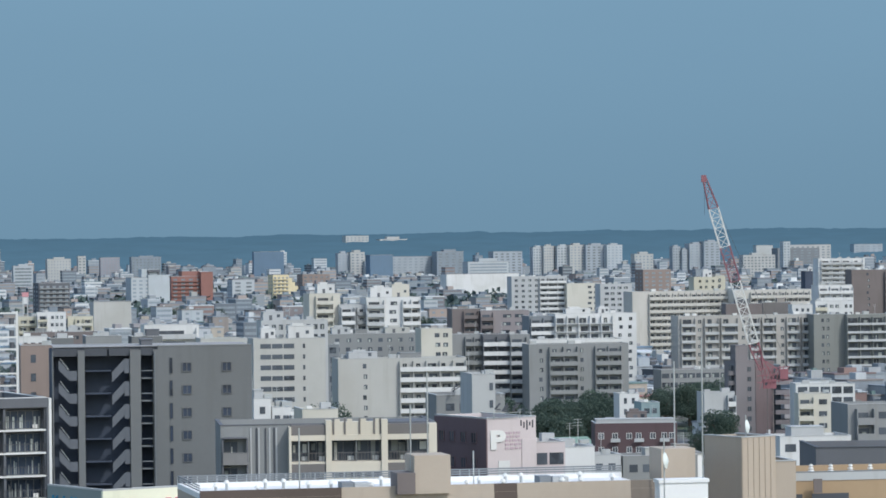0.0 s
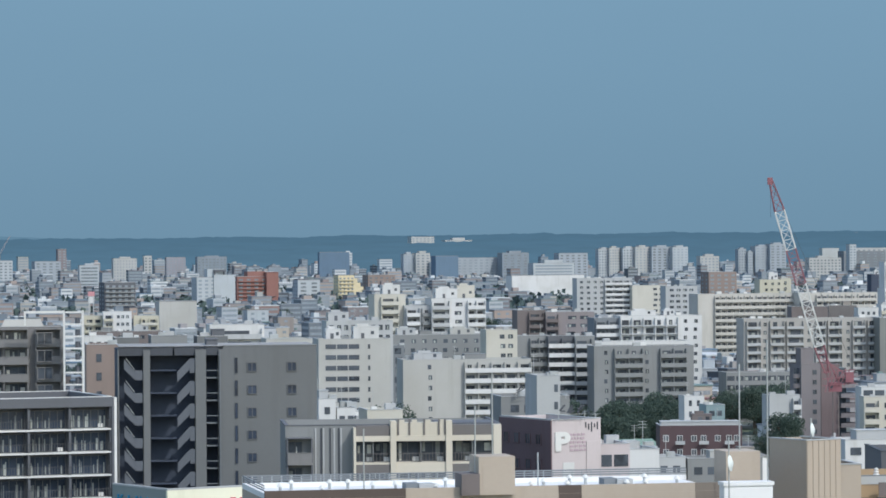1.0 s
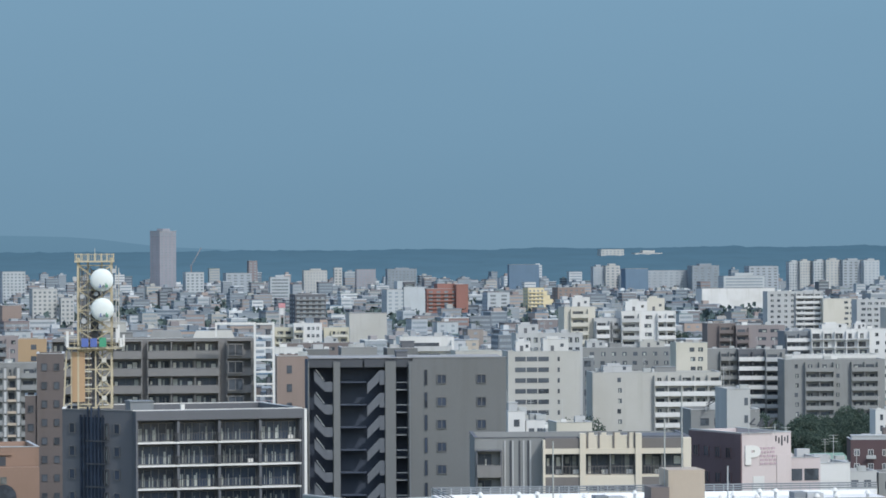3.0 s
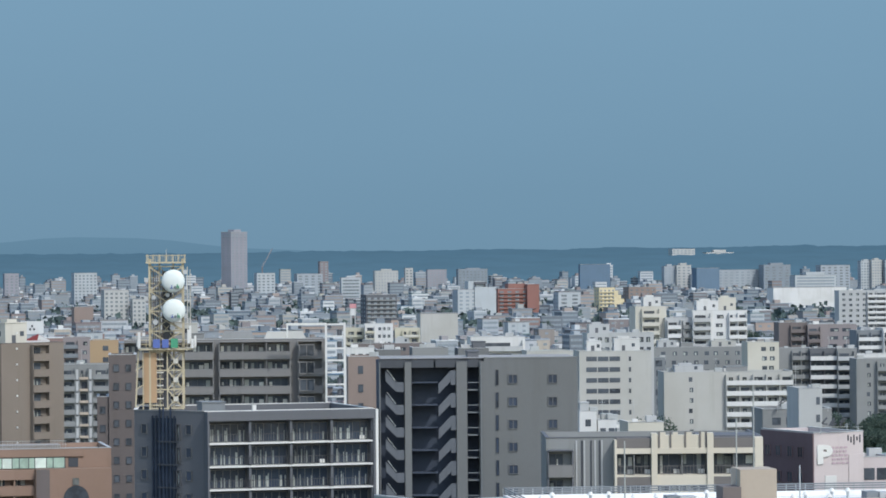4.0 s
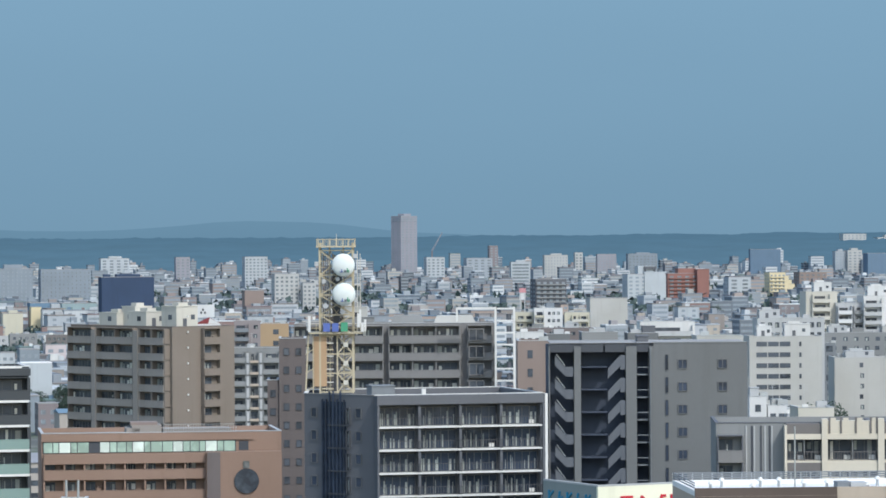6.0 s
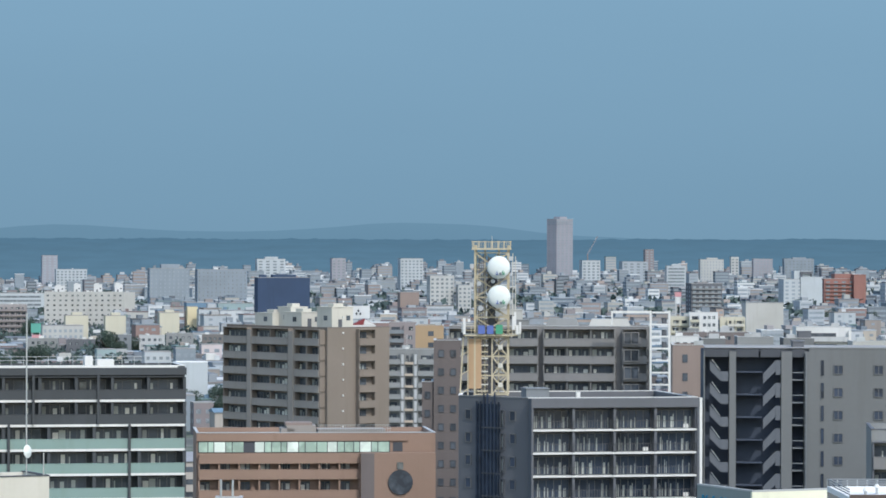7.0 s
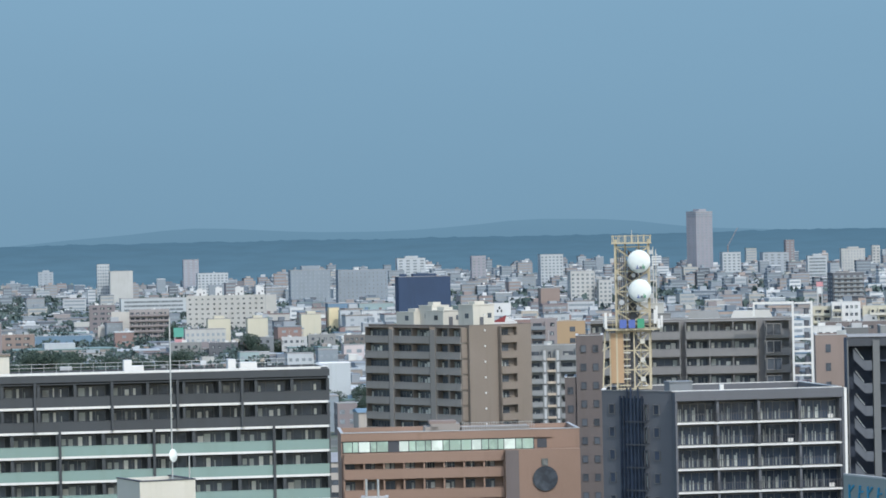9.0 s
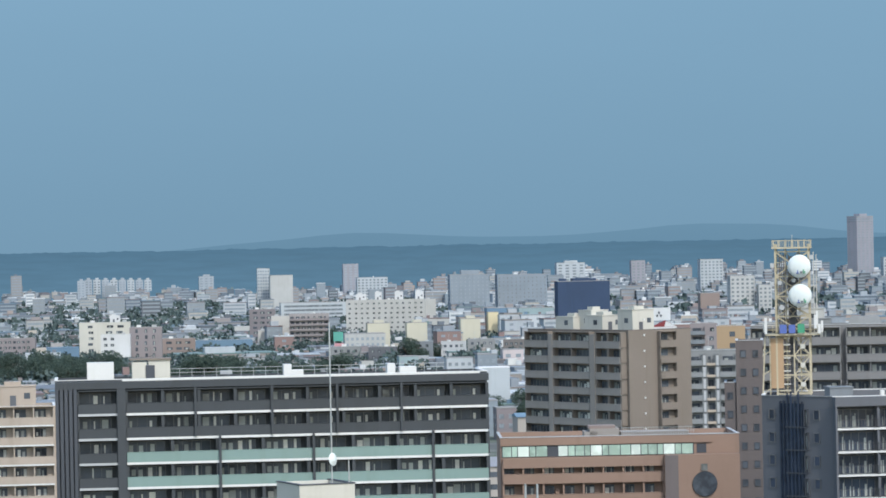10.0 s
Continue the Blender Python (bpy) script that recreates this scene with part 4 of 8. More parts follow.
def lattice_frame(x, y, w, h, grid):
    """A white open steel frame, one bay wide."""
    ob = thing("steel_stair_frame", "open white steel frame of an outside stair", "stair frame", x, y, 0, grid)
    for px in (0, w):
        boxes("post", ob, WHITESTEEL, (px - 0.15, -0.15, 0, px + 0.15, 0.15, h))
        boxes("post", ob, WHITESTEEL, (px - 0.16, 2.34, 0, px + 0.16, 2.66, h))
    boxes("top_beam", ob, WHITESTEEL, (-6.6, -0.16, h - 0.4, -0.21, 0.16, h))
    boxes("beam_post", ob, WHITESTEEL, (-6.6, -0.16, h - 2.4, -6.3, 0.16, h - 0.41))
    for i in range(int(h / 2.0)):
        zz = h - 0.25 - 2.0 * i
        boxes("cross_beam", ob, WHITESTEEL, (0.21, -0.16, zz - 0.15, w - 0.21, 0.16, zz + 0.12))
        if i:
            boxes("deck", ob, GREY, (0.21, 0.3, zz - 0.1, w - 0.21, 2.3, zz))
            bm = bmesh.new()
            beam(bm, (w * 0.72, 0.9, zz), (w * 0.72, 0.9, zz + 1.1), 0.42, 10)
            part("drum_unit", bm, DARKGREY, ob)
    return ob


def sign_box(x, y, w, d, h, grid):
    """A rooftop sign case: grey-green face with blue strokes, cream face with red strokes."""
    ob = thing("rooftop_sign", "boxed rooftop sign with blue and red strokes", "sign", x, y, 0, grid)
    boxes("case", ob, CREAM, (0, 0, 0, w, d, h - 1.3))
    F, _ = frames("side", w, d)
    bm = bmesh.new()
    box(bm, 0, -0.08, 0, d, 0.0, h - 1.3)
    box(bm, 0, -0.08, h - 1.297, d - 0.225, 0.22, h - 0.1)
    put("side_panel", mesh_of("side_panel", bm, paint("sign_grey", (0.24, 0.28, 0.28))), ob, F)
    boxes("top_trim", ob, PALE, (-0.1, -0.1, h - 0.097, w + 0.1, 0.25, h + 0.06), (-0.1, 0.253, h - 0.097, 0.25, d, h + 0.06))
    boxes("face_panel", ob, paint("sign_cream", (0.78, 0.78, 0.62)), (-0.08, -0.08, 0, w, -0.003, h - 1.3), (-0.08, -0.08, h - 1.297, w, 0.22, h - 0.1))
    red, blue = paint("sign_red", (0.55, 0.03, 0.05), rough=0.5), paint("sign_teal", (0.03, 0.25, 0.42), rough=0.5)
    # strokes of worn lettering, drawn as plain bars
    for i in range(5):
        u0, u1, lean = w * (0.22 + 0.16 * i), w * (0.32 + 0.16 * i), (i % 3 - 1) * 0.4
        bm = bmesh.new()
        beam(bm, (u0, -0.12, h - 3.0), (u0 + 0.35 + lean, -0.12, h - 1.1), 0.17)
        beam(bm, (u0 + 0.35 + lean, -0.12, h - 1.2), (u1, -0.12, h - 1.2 - 0.9 * (i % 2)), 0.17)
        part("red_stroke", bm, red, ob)
    for i in range(5):
        u0 = d * (0.12 + 0.17 * i)
        bm = bmesh.new()
        beam(bm, (u0, -0.14, h - 2.3), (u0 + 0.3 * (i % 2), -0.14, h - 0.95), 0.13)
        beam(bm, (u0 + 0.1, -0.14, h - 1.6), (u0 + d * 0.08, -0.14, h - 1.0 - 0.5 * (i % 2)), 0.12)
        put("teal_stroke", mesh_of("teal_stroke", bm, blue), ob, F)
    return ob


def roof_complex(x, y, w, d, h, grid):
    """The wide white roof below the eye: beige parapets, a railed far edge, plant boxes, vents."""
    ob = thing("flat_roof_building", "beige building with a wide white coated roof and railing", "building", x, y, 0, grid)
    FOOT.append((x + w / 2, y + d / 2, 30))
    boxes("wall", ob, BEIGE, (0, 0, 0, w, d, h - 0.9))
    boxes("roof", ob, ROOFWHITE, (0.3, 0.3, h - 0.897, w - 0.3, d - 0.3, h - 0.85))
    for a, c, mat in ((0, 0.30, DARKBROWN), (0.30, 0.63, BEIGE), (0.63, 0.68, DARKBROWN), (0.68, 0.93, BEIGE), (0.93, 1.0, BROWN)):
        boxes("parapet", ob, mat, (a * w, 0, h - 0.9, c * w - 0.02, 0.35, h - 0.22))
        boxes("wall_panel", ob, mat, (a * w, -0.05, 0, c * w - 0.02, -0.003, h - 0.91))
    boxes("far_parapet", ob, ROOFWHITE, (0, d - 0.4, h - 0.9, w, d, h - 0.45))
    boxes("side_parapet", ob, ROOFWHITE, (0, 0.36, h - 0.9, 0.3, d - 0.41, h - 0.45))
    n = 46
    bm = bmesh.new()
    for zz in (-0.25, -0.05, 0.15):
        beam(bm, (0, d - 0.2, h + zz), (w, d - 0.2, h + zz), 0.085)
        beam(bm, (0.1, 1.0, h + zz), (0.1, d - 0.2, h + zz), 0.06)
    part("rail", bm, BLUEGREY, ob, "blue-grey painted triple rail")
    bm = bmesh.new()
    beam(bm, (0, 0, 0), (0, 0, 0.6), 0.06)
    post = mesh_of("rail_post", bm, STEEL)
    for i in range(n + 1):
        put("rail_post", post, ob, Matrix.Translation((w * i / n, d - 0.2, h - 0.45)))
    rng = random.Random(8)
    for i in range(22):
        px, py = w * (0.06 + 0.9 * i / 22) + rng.uniform(-0.4, 0.4), rng.choice((3, 6, 10))
        v = thing("roof_vent", "small grey mushroom vent on the white roof", "roof vent", *((ob.matrix_basis @ Vector((px, py, 0))).xy), h - 0.85, grid, "roof vents")
        bm = bmesh.new()
        bmesh.ops.create_cone(bm, cap_ends=True, segments=10, radius1=0.13, radius2=0.13, depth=0.6, matrix=Matrix.Translation((0, 0, 0.3)))
        part("pipe", bm, STEEL, v)
        bm = bmesh.new()
        bmesh.ops.create_cone(bm, cap_ends=True, segments=12, radius1=0.30, radius2=0.12, depth=0.28, matrix=Matrix.Translation((0, 0, 0.7)))
        part("cap", bm, WHITESTEEL, v)
    return ob


# ---- trees ----
mt, n, l, b = nodes_of("leaves")
col = blend(n, l, n.new("ShaderNodeNewGeometry").outputs["Random Per Island"], (0.075, 0.108, 0.086), (0.10, 0.135, 0.11))
l.new(col, b.inputs["Base Color"])
b.inputs["Roughness"].default_value, b.inputs["Specular IOR Level"].default_value = 0.85, 0.15
through_leaf, both = n.new("ShaderNodeBsdfTranslucent"), n.new("ShaderNodeMixShader")
l.new(col, through_leaf.inputs["Color"])
both.inputs["Fac"].default_value = 0.45
l.new(b.outputs["BSDF"], both.inputs[1])
l.new(through_leaf.outputs["BSDF"], both.inputs[2])
l.new(both.outputs["Shader"], n["Material Output"].inputs["Surface"])
LEAVES = mt
BARK = paint("bark", (0.10, 0.075, 0.055))


def tree(height, spread, seed):
    """A broadleaf tree: tapered trunk, limbs, a ragged crown of leaf clumps."""
    rng = random.Random(seed)
    ob = thing("tree", "full green broadleaf tree among the buildings", "tree", 0, 0, 0, 0, "street and park trees")
    bm = bmesh.new()
    bmesh.ops.create_cone(bm, cap_ends=True, segments=8, radius1=0.035 * height, radius2=0.015 * height, depth=height * 0.6, matrix=Matrix.Translation((0, 0, height * 0.3)))
    for i in range(6):
        a, zz = rng.uniform(0, 6.3), height * rng.uniform(0.3, 0.55)
        beam(bm, (0, 0, zz), (spread * 0.6 * math.cos(a), spread * 0.6 * math.sin(a), zz + height * 0.25), 0.012 * height)
    part("trunk", bm, BARK, ob)
    bm = bmesh.new()
    lobes = [(Vector((rng.uniform(-1, 1) * spread * 0.55, rng.uniform(-1, 1) * spread * 0.55, height * rng.uniform(0.42, 0.88))), spread * rng.uniform(0.28, 0.5)) for _ in range(13)]
    for c, r in lobes:
        for _ in range(300):
            p = Vector((rng.gauss(0, 1), rng.gauss(0, 1), rng.gauss(0, 1))).normalized() * r * rng.uniform(0.7, 1.06)
            p.z *= 0.85
            q = Euler((rng.uniform(0, 6), rng.uniform(0, 6), rng.uniform(0, 6))).to_matrix()
            s = height * rng.uniform(0.010, 0.022)
            vs = [bm.verts.new(c + p + q @ Vector(k) * s) for k in ((-1, -0.5, 0), (0.2, -0.9, 0.25), (1, 0.2, 0), (0.1, 0.9, -0.25))]
            bm.faces.new(vs[:3])
            bm.faces.new((vs[0], vs[2], vs[3]))
    part("crown", bm, LEAVES, ob)
    return ob


def gable_roof(x, y, z, w, grid):
    """A small dark red gabled roof house with a white gable."""
    ob = thing("roof_gable", "small dark red gabled roof house with white gable", "roof house", x, y, z, grid)
    boxes("wall", ob, WHITE, (0, 0, 0, w, 3, 0.5))
    bm = bmesh.new()
    v = [bm.verts.new(p) for p in ((0, 0, 0.5), (w, 0, 0.5), (w, 3, 0.5), (0, 3, 0.5), (w * 0.55, 0, 1.7), (w * 0.55, 3, 1.7))]
    for f in ((0, 1, 4), (1, 2, 5, 4), (2, 3, 5), (3, 0, 4, 5)):
        bm.faces.new([v[i] for i in f])
    part("roof", bm, REDROOF, ob)
    bm = bmesh.new()
    v = [bm.verts.new(p) for p in ((w * 0.5, -0.03, 0.55), (w * 1.0, -0.03, 0.52), (w * 0.56, -0.03, 1.6))]
    bm.faces.new(v)
    part("gable", bm, WHITE, ob)
    return ob


def hoarding(x, y, z, w, h, grid, board=None, label="white rooftop board with one small dark mark"):
    """A white board on posts with one dark plain mark."""
    ob = thing("sign_board", label, "sign", x, y, 0, grid)
    boxes("board", ob, board or WHITE, (0, 0, z - h, w, 0.4, z))
    boxes("post", ob, STEEL, (0.3, 0.1, 0, 0.7, 0.5, z - h))
    boxes("post", ob, STEEL, (w - 0.7, 0.1, 0, w - 0.3, 0.5, z - h))
    if board:
        return ob
    bm = bmesh.new()
    c = w / 2
    for dx, dz in ((0, 0.75), (-0.75, -0.45), (0.75, -0.45)):
        vs = [bm.verts.new((c + dx + px, -0.05, z - h * 0.55 + dz + pz)) for px, pz in ((0, 0.7), (0.5, 0), (0, -0.7), (-0.5, 0))]
        bm.faces.new(vs)
    part("mark", bm, CHARCOAL, ob)
    return ob


def roof_unit(name, label, category, x, y, z, w, d, h, material, grid):
    ob = thing(name, label, category, x, y, z, grid)
    boxes("casing", ob, material, (0, 0, 0, w, d, h - z))
    boxes("cap", ob, material, (0, 0, h - z, w, d, h - z + 0.06))
    boxes("panel", ob, material, (w * 0.1, -0.02, 0.2, w * 0.45, -0.003, (h - z) * 0.8))
    return ob


def ribbed_tower(name, label, category, x, y, w, d, h, wall, grid=GRID, **rest):
    ob = thing(name, label, category, x, y, turn=grid)
    FOOT.append((x, y + 4, 8))
    shell(ob, w, d, h, wall, cope=PALE)
    n = int(w / 0.55)
    for i in range(n):
        boxes("rib", ob, wall, (w * i / n + 0.05, -0.06, 0, w * i / n + 0.40, -0.003, h - 0.05))
    return ob


def spiral_vent(x, y, z):
    ob = thing("roof_ventilator", "white stacked-disc roof ventilator", "roof vent", x, y, z, 0, "roof ventilators")
    for i in range(3):
        bm = bmesh.new()
        bmesh.ops.create_cone(bm, cap_ends=True, segments=14, radius1=0.32 - 0.05 * i, radius2=0.22 - 0.05 * i, depth=0.14, matrix=Matrix.Translation((0, 0, 0.25 + 0.24 * i)))
        part("disc", bm, WHITESTEEL, ob)
    bm = bmesh.new()
    beam(bm, (0, 0, -0.2), (0, 0, 0.85), 0.1, 8)
    part("stem", bm, STEEL, ob)
    return ob


# ---- middle and far city ----
def mid_block(name, label, category, x, y, w, d, h, wall, front=(), side=(), storey=2.9, roof=None, tops=(), seed=1, grid=GRID, group="", cope=None, top=0.9):
    """A building of the middle distance. Stretches of a face: (kind, from, to, count, material, extra)."""
    ob = thing(name, label, category, x, y, turn=grid, group=group)
    centre = ob.matrix_basis @ Vector((w / 2, d / 2, 0))
    FOOT.append((centre.x, centre.y, 0.42 * (w + d)))
    shell(ob, w, d, h, wall, roof, cope=cope)
    rng = random.Random(seed)
    zs = [z for z in storeys(h, storey, top) if z > 0]
    for face, stretches in (("front", front), ("side", side)):
        F, span = frames(face, w, d)
        for kind, a, c, count, mat, extra in stretches:
            x0, x1 = a * span, c * span
            bw = (x1 - x0) / count
            dep = extra.get("depth", 1.4)
            ww, wh, sill = extra.get("ww", bw * 0.62), extra.get("wh", 1.9 if kind == "bal" else 1.25), 0.1 if kind == "bal" else 0.85
            if kind == "bal":
                bm = bmesh.new()
                box(bm, x0, -dep, -0.2, x1, -0.003, 0.0)
                box(bm, x0, -dep, 0.0, x1, -dep + 0.12, extra.get("rail_h", 1.1))
                bal_me = mesh_of("balcony", bm, mat)
                bm = bmesh.new()
                for i in range(count + 1):
                    box(bm, x0 + bw * i - 0.1, -dep + 0.12, 0.002, x0 + bw * i + 0.1, -0.003, storey - 0.2)
                fin_me = mesh_of("partition", bm, wall)
            bm = bmesh.new()
            box(bm, 0, -0.06, 0, ww, -0.003, wh)
            single = mesh_of("window", bm, extra.get("pane") or PANE)
            rows = []
            for v in range(3):
                bm = bmesh.new()
                for i in range(count):
                    off = x0 + bw * (i + 0.5) - ww / 2 + rng.uniform(-0.08, 0.08) * bw
                    wide = ww * (0.5 if kind == "bal" and rng.random() < 0.3 else 1.0)
                    box(bm, off, -0.06, sill, off + wide, -0.003, sill + wh)
                    if rng.random() < 0.6:
                        k0, c0 = len(bm.faces), off + wide * rng.uniform(0.05, 0.5)
                        box(bm, c0, -0.09, sill + 0.08, c0 + wide * rng.uniform(0.15, 0.45), -0.061, sill + wh * rng.uniform(0.6, 0.95))
                        bm.faces.ensure_lookup_table()
                        for fc in bm.faces[k0:]:
                            fc.material_index = 1
                if kind == "bal" and y > 1090:
                    k0 = len(bm.faces)
                    for i in range(count + 1):
                        box(bm, x0 + bw * i - 0.1, -dep + 0.12, 0.002, x0 + bw * i + 0.1, -0.003, storey - 0.2)
                    bm.faces.ensure_lookup_table()
                    for fc in bm.faces[k0:]:
                        fc.material_index = 2
                row_me = mesh_of("glazing", bm, extra.get("pane") or PANE)
                row_me.materials.append(CURTAIN)
                row_me.materials.append(wall)
                rows.append(row_me)
            for j, z in enumerate(zs):
                m = F @ Matrix.Translation((0, 0, z))
                if kind == "bal":
                    bo = put("balcony", bal_me, ob, m)
                    if y <= 1090:
                        tagged(put("partition", fin_me, bo, Matrix.Identity(4)), kind="stuff")
                    tagged(put("glazing", rows[j % 3], bo, Matrix.Identity(4)), kind="stuff")
                else:
                    if y < 1000:
                        for i in range(count):
                            put("window", single, ob, m @ Matrix.Translation((x0 + bw * (i + 0.5) - ww / 2, 0, sill)))
                    else:
                        tagged(put("glazing", rows[j % 3], ob, m), kind="stuff")
    for tx, ty, tw, td, th, tm in tops:
        penthouse(ob, h, tx * w, ty * d, tw, td, th, tm, th > 1.6)
    for i in range(max(2, int(w / 7))):
        rx, ry, rs = rng.uniform(0.05, 0.9) * w, rng.uniform(0.25, 0.75) * d, rng.uniform(0.6, 1.6)
        boxes("roof_unit", ob, rng.choice((WHITESTEEL, PALE, STEEL)), (rx, ry, h - 0.66, rx + rs * 1.4, ry + rs, h - 0.1 + rs * 0.7))
    bm = bmesh.new()
    rx = rng.uniform(0.1, 0.9) * w
    beam(bm, (rx, d * 0.5, h - 0.66), (rx, d * 0.5, h + 3.5), 0.05)
    for zz in (2.6, 3.0, 3.4):
        beam(bm, (rx - 0.6, d * 0.5, h + zz), (rx + 0.6, d * 0.5, h + zz), 0.03)
    part("aerial", bm, STEEL, ob)
    return ob


def round_balcony_tower(x, y, w, d, h, grid):
    """A dusky tower: a blank wall with a window column, a red-brown strip, rounded balconies round one corner."""
    ob = thing("brown_tower", "dusky brown tower of flats with rounded balconies", "apartment building", x, y, turn=grid)
    FOOT.append((x + w / 2, y + d / 2, 11))
    shell(ob, w, d, h, HEATHER, cope=HEATHER)
    boxes("brick_strip", ob, paint("red_brown_tile", (0.165, 0.128, 0.132)), (w * 0.52, -0.2, 0, w - 0.003, -0.004, h - 0.05), label="red-brown tiled strip")
    boxes("roof_house", ob, HEATHER, (0.1, 0.4, h - 0.6, 3.7, 5, h + 4.3), (0, 0.3, h + 4.3, 3.8, 5.1, h + 4.45))
    zs = [h - 1.0 - 2.75 * (i + 1) for i in range(8)]
    windows(ob, "front", w, d, [w * 0.3], [z + 0.9 for z in zs], 1.2, 1.3, FRAME, PANE)
    for nm, cx, r in (("balcony", w, 6.2), ("balcony", 0.0, 1.9)):
        bm = bmesh.new()
        for z0, z1, r0 in ((-0.15, 0.0, r), (0.0, 1.1, r)):
            n = 14
            a0, a1 = (-90, 60) if cx else (180, 270)
            ring = [[bm.verts.new((cx + rr * math.cos(radians(a0 + (a1 - a0) * q / n)), 2.0 + rr * math.sin(radians(a0 + (a1 - a0) * q / n)) * 0.6, zz)) for q in range(n + 1)] for rr, zz in ((r0, z0), (r0, z1), (r0 - 0.2, z1), (0.2 if z1 == 0 else r0 - 0.2, z0 if z1 == 0 else 0.0))]
            for p, q2 in zip(ring, ring[1:]):
                for q in range(n):
                    bm.faces.new((p[q], p[q + 1], q2[q + 1], q2[q]))
        me = mesh_of(nm, bm, HEATHER)
        bm = bmesh.new()
        box(bm, w + 0.01, 0.4, 0.0, w + 2.2, d * 0.7, 2.6) if cx else box(bm, -0.7, 2.0, 0.0, -0.01, 4.0, 2.6)
        back = mesh_of("balcony_door", bm, PANE)
        for z in zs:
            o = put(nm, me, ob, Matrix.Translation((0, 0, z)))
            put("balcony_door", back, o, Matrix.Identity(4))
    return ob


def air_conditioners(x, y, z, grid, count):
    """A row of white outdoor units, each with a round fan guard."""
    for i in range(count):
        m = pose(x, y, z, 0, 0, grid) @ Matrix.Translation((i * 1.15, 0, 0))
        ob = thing("air_conditioner", "white outdoor air-conditioning unit on a low roof", "air conditioner", m.translation.x, m.translation.y, z, grid, "air-conditioning units")
        boxes("casing", ob, WHITESTEEL, (0, 0, 0, 1.0, 0.45, 1.35))
        for zz in (0.38, 0.98):
            bm = bmesh.new()
            bmesh.ops.create_cone(bm, cap_ends=True, segments=16, radius1=0.27, radius2=0.27, depth=0.06, matrix=pose(0.5, -0.035, zz, 90))
            part("fan_guard", bm, CHARCOAL, ob)


def far_crane(x, y, z, tip_x, tip_z):
    """A distant thin boom crane."""
    ob = thing("construction_crane", "thin pale red crane boom beside a far tower", "crane", x, y, 0, 0)
    bm = bmesh.new()
    beam(bm, (0, 0, 0), (0, 0, z), 0.9)
    part("mast", bm, FDUSK, ob)
    a, c = Vector((0, 0, z)), Vector((tip_x - x, 0, tip_z))
    bm = bmesh.new()
    for off in (-0.7, 0.7):
        beam(bm, a + Vector((off, 0, 0)), c + Vector((off * 0.5, 0, 0)), 0.28)
    for i in range(9):
        p, q = a.lerp(c, i / 9), a.lerp(c, (i + 1) / 9)
        beam(bm, p + Vector((-0.7, 0, 0)), q + Vector((0.7, 0, 0)), 0.2)
    part("boom", bm, FMAUVE, ob)


def sign_strokes(x, y, z, grid, count, size, seed):
    """Worn dark strokes of rooftop lettering, drawn as plain bars on a rail."""
    rng = random.Random(seed)
    ob = thing("rooftop_lettering", "dark worn lettering strokes on a roof rail", "sign", x, y, z, grid)
    bm = bmesh.new()
    beam(bm, (0, 0, -0.4), (count * size * 1.15, 0, -0.4), 0.04)
    beam(bm, (0.1, 0, -1.2), (0.1, 0, 0.0), 0.05)
    beam(bm, (count * size * 1.1, 0, -1.2), (count * size * 1.1, 0, 0.0), 0.05)
    part("rail", bm, STEEL, ob)
    for i in range(count):
        u = i * size * 1.15
        for _ in range(3):
            bm = bmesh.new()
            beam(bm, (u + rng.uniform(0, size * 0.4), 0, -0.35 + rng.uniform(0, size * 0.5)), (u + rng.uniform(0.5, 0.95) * size, 0, -0.35 + rng.uniform(0.2, 1.0) * size), 0.11)
            part("stroke", bm, CHARCOAL, ob)


def strip_mesh(verts, faces, x0, y0, z0, x1, y1, z1, m):
    k = len(verts)
    for zz in (z0, z1):
        for yy in (y0, y1):
            for xx in (x0, x1):
                p = m @ Vector((xx, yy, zz))
                verts.append((p.x, p.y, p.z))
    faces.extend([(k, k + 2, k + 3, k + 1), (k + 4, k + 5, k + 7, k + 6), (k, k + 1, k + 5, k + 4), (k + 1, k + 3, k + 7, k + 5), (k + 3, k + 2, k + 6, k + 7), (k + 2, k, k + 4, k + 6)])


def raw(name, verts, faces, material):
    me = bpy.data.meshes.new(name)
    me.from_pydata(verts, [], faces)
    me.materials.append(material)
    return me


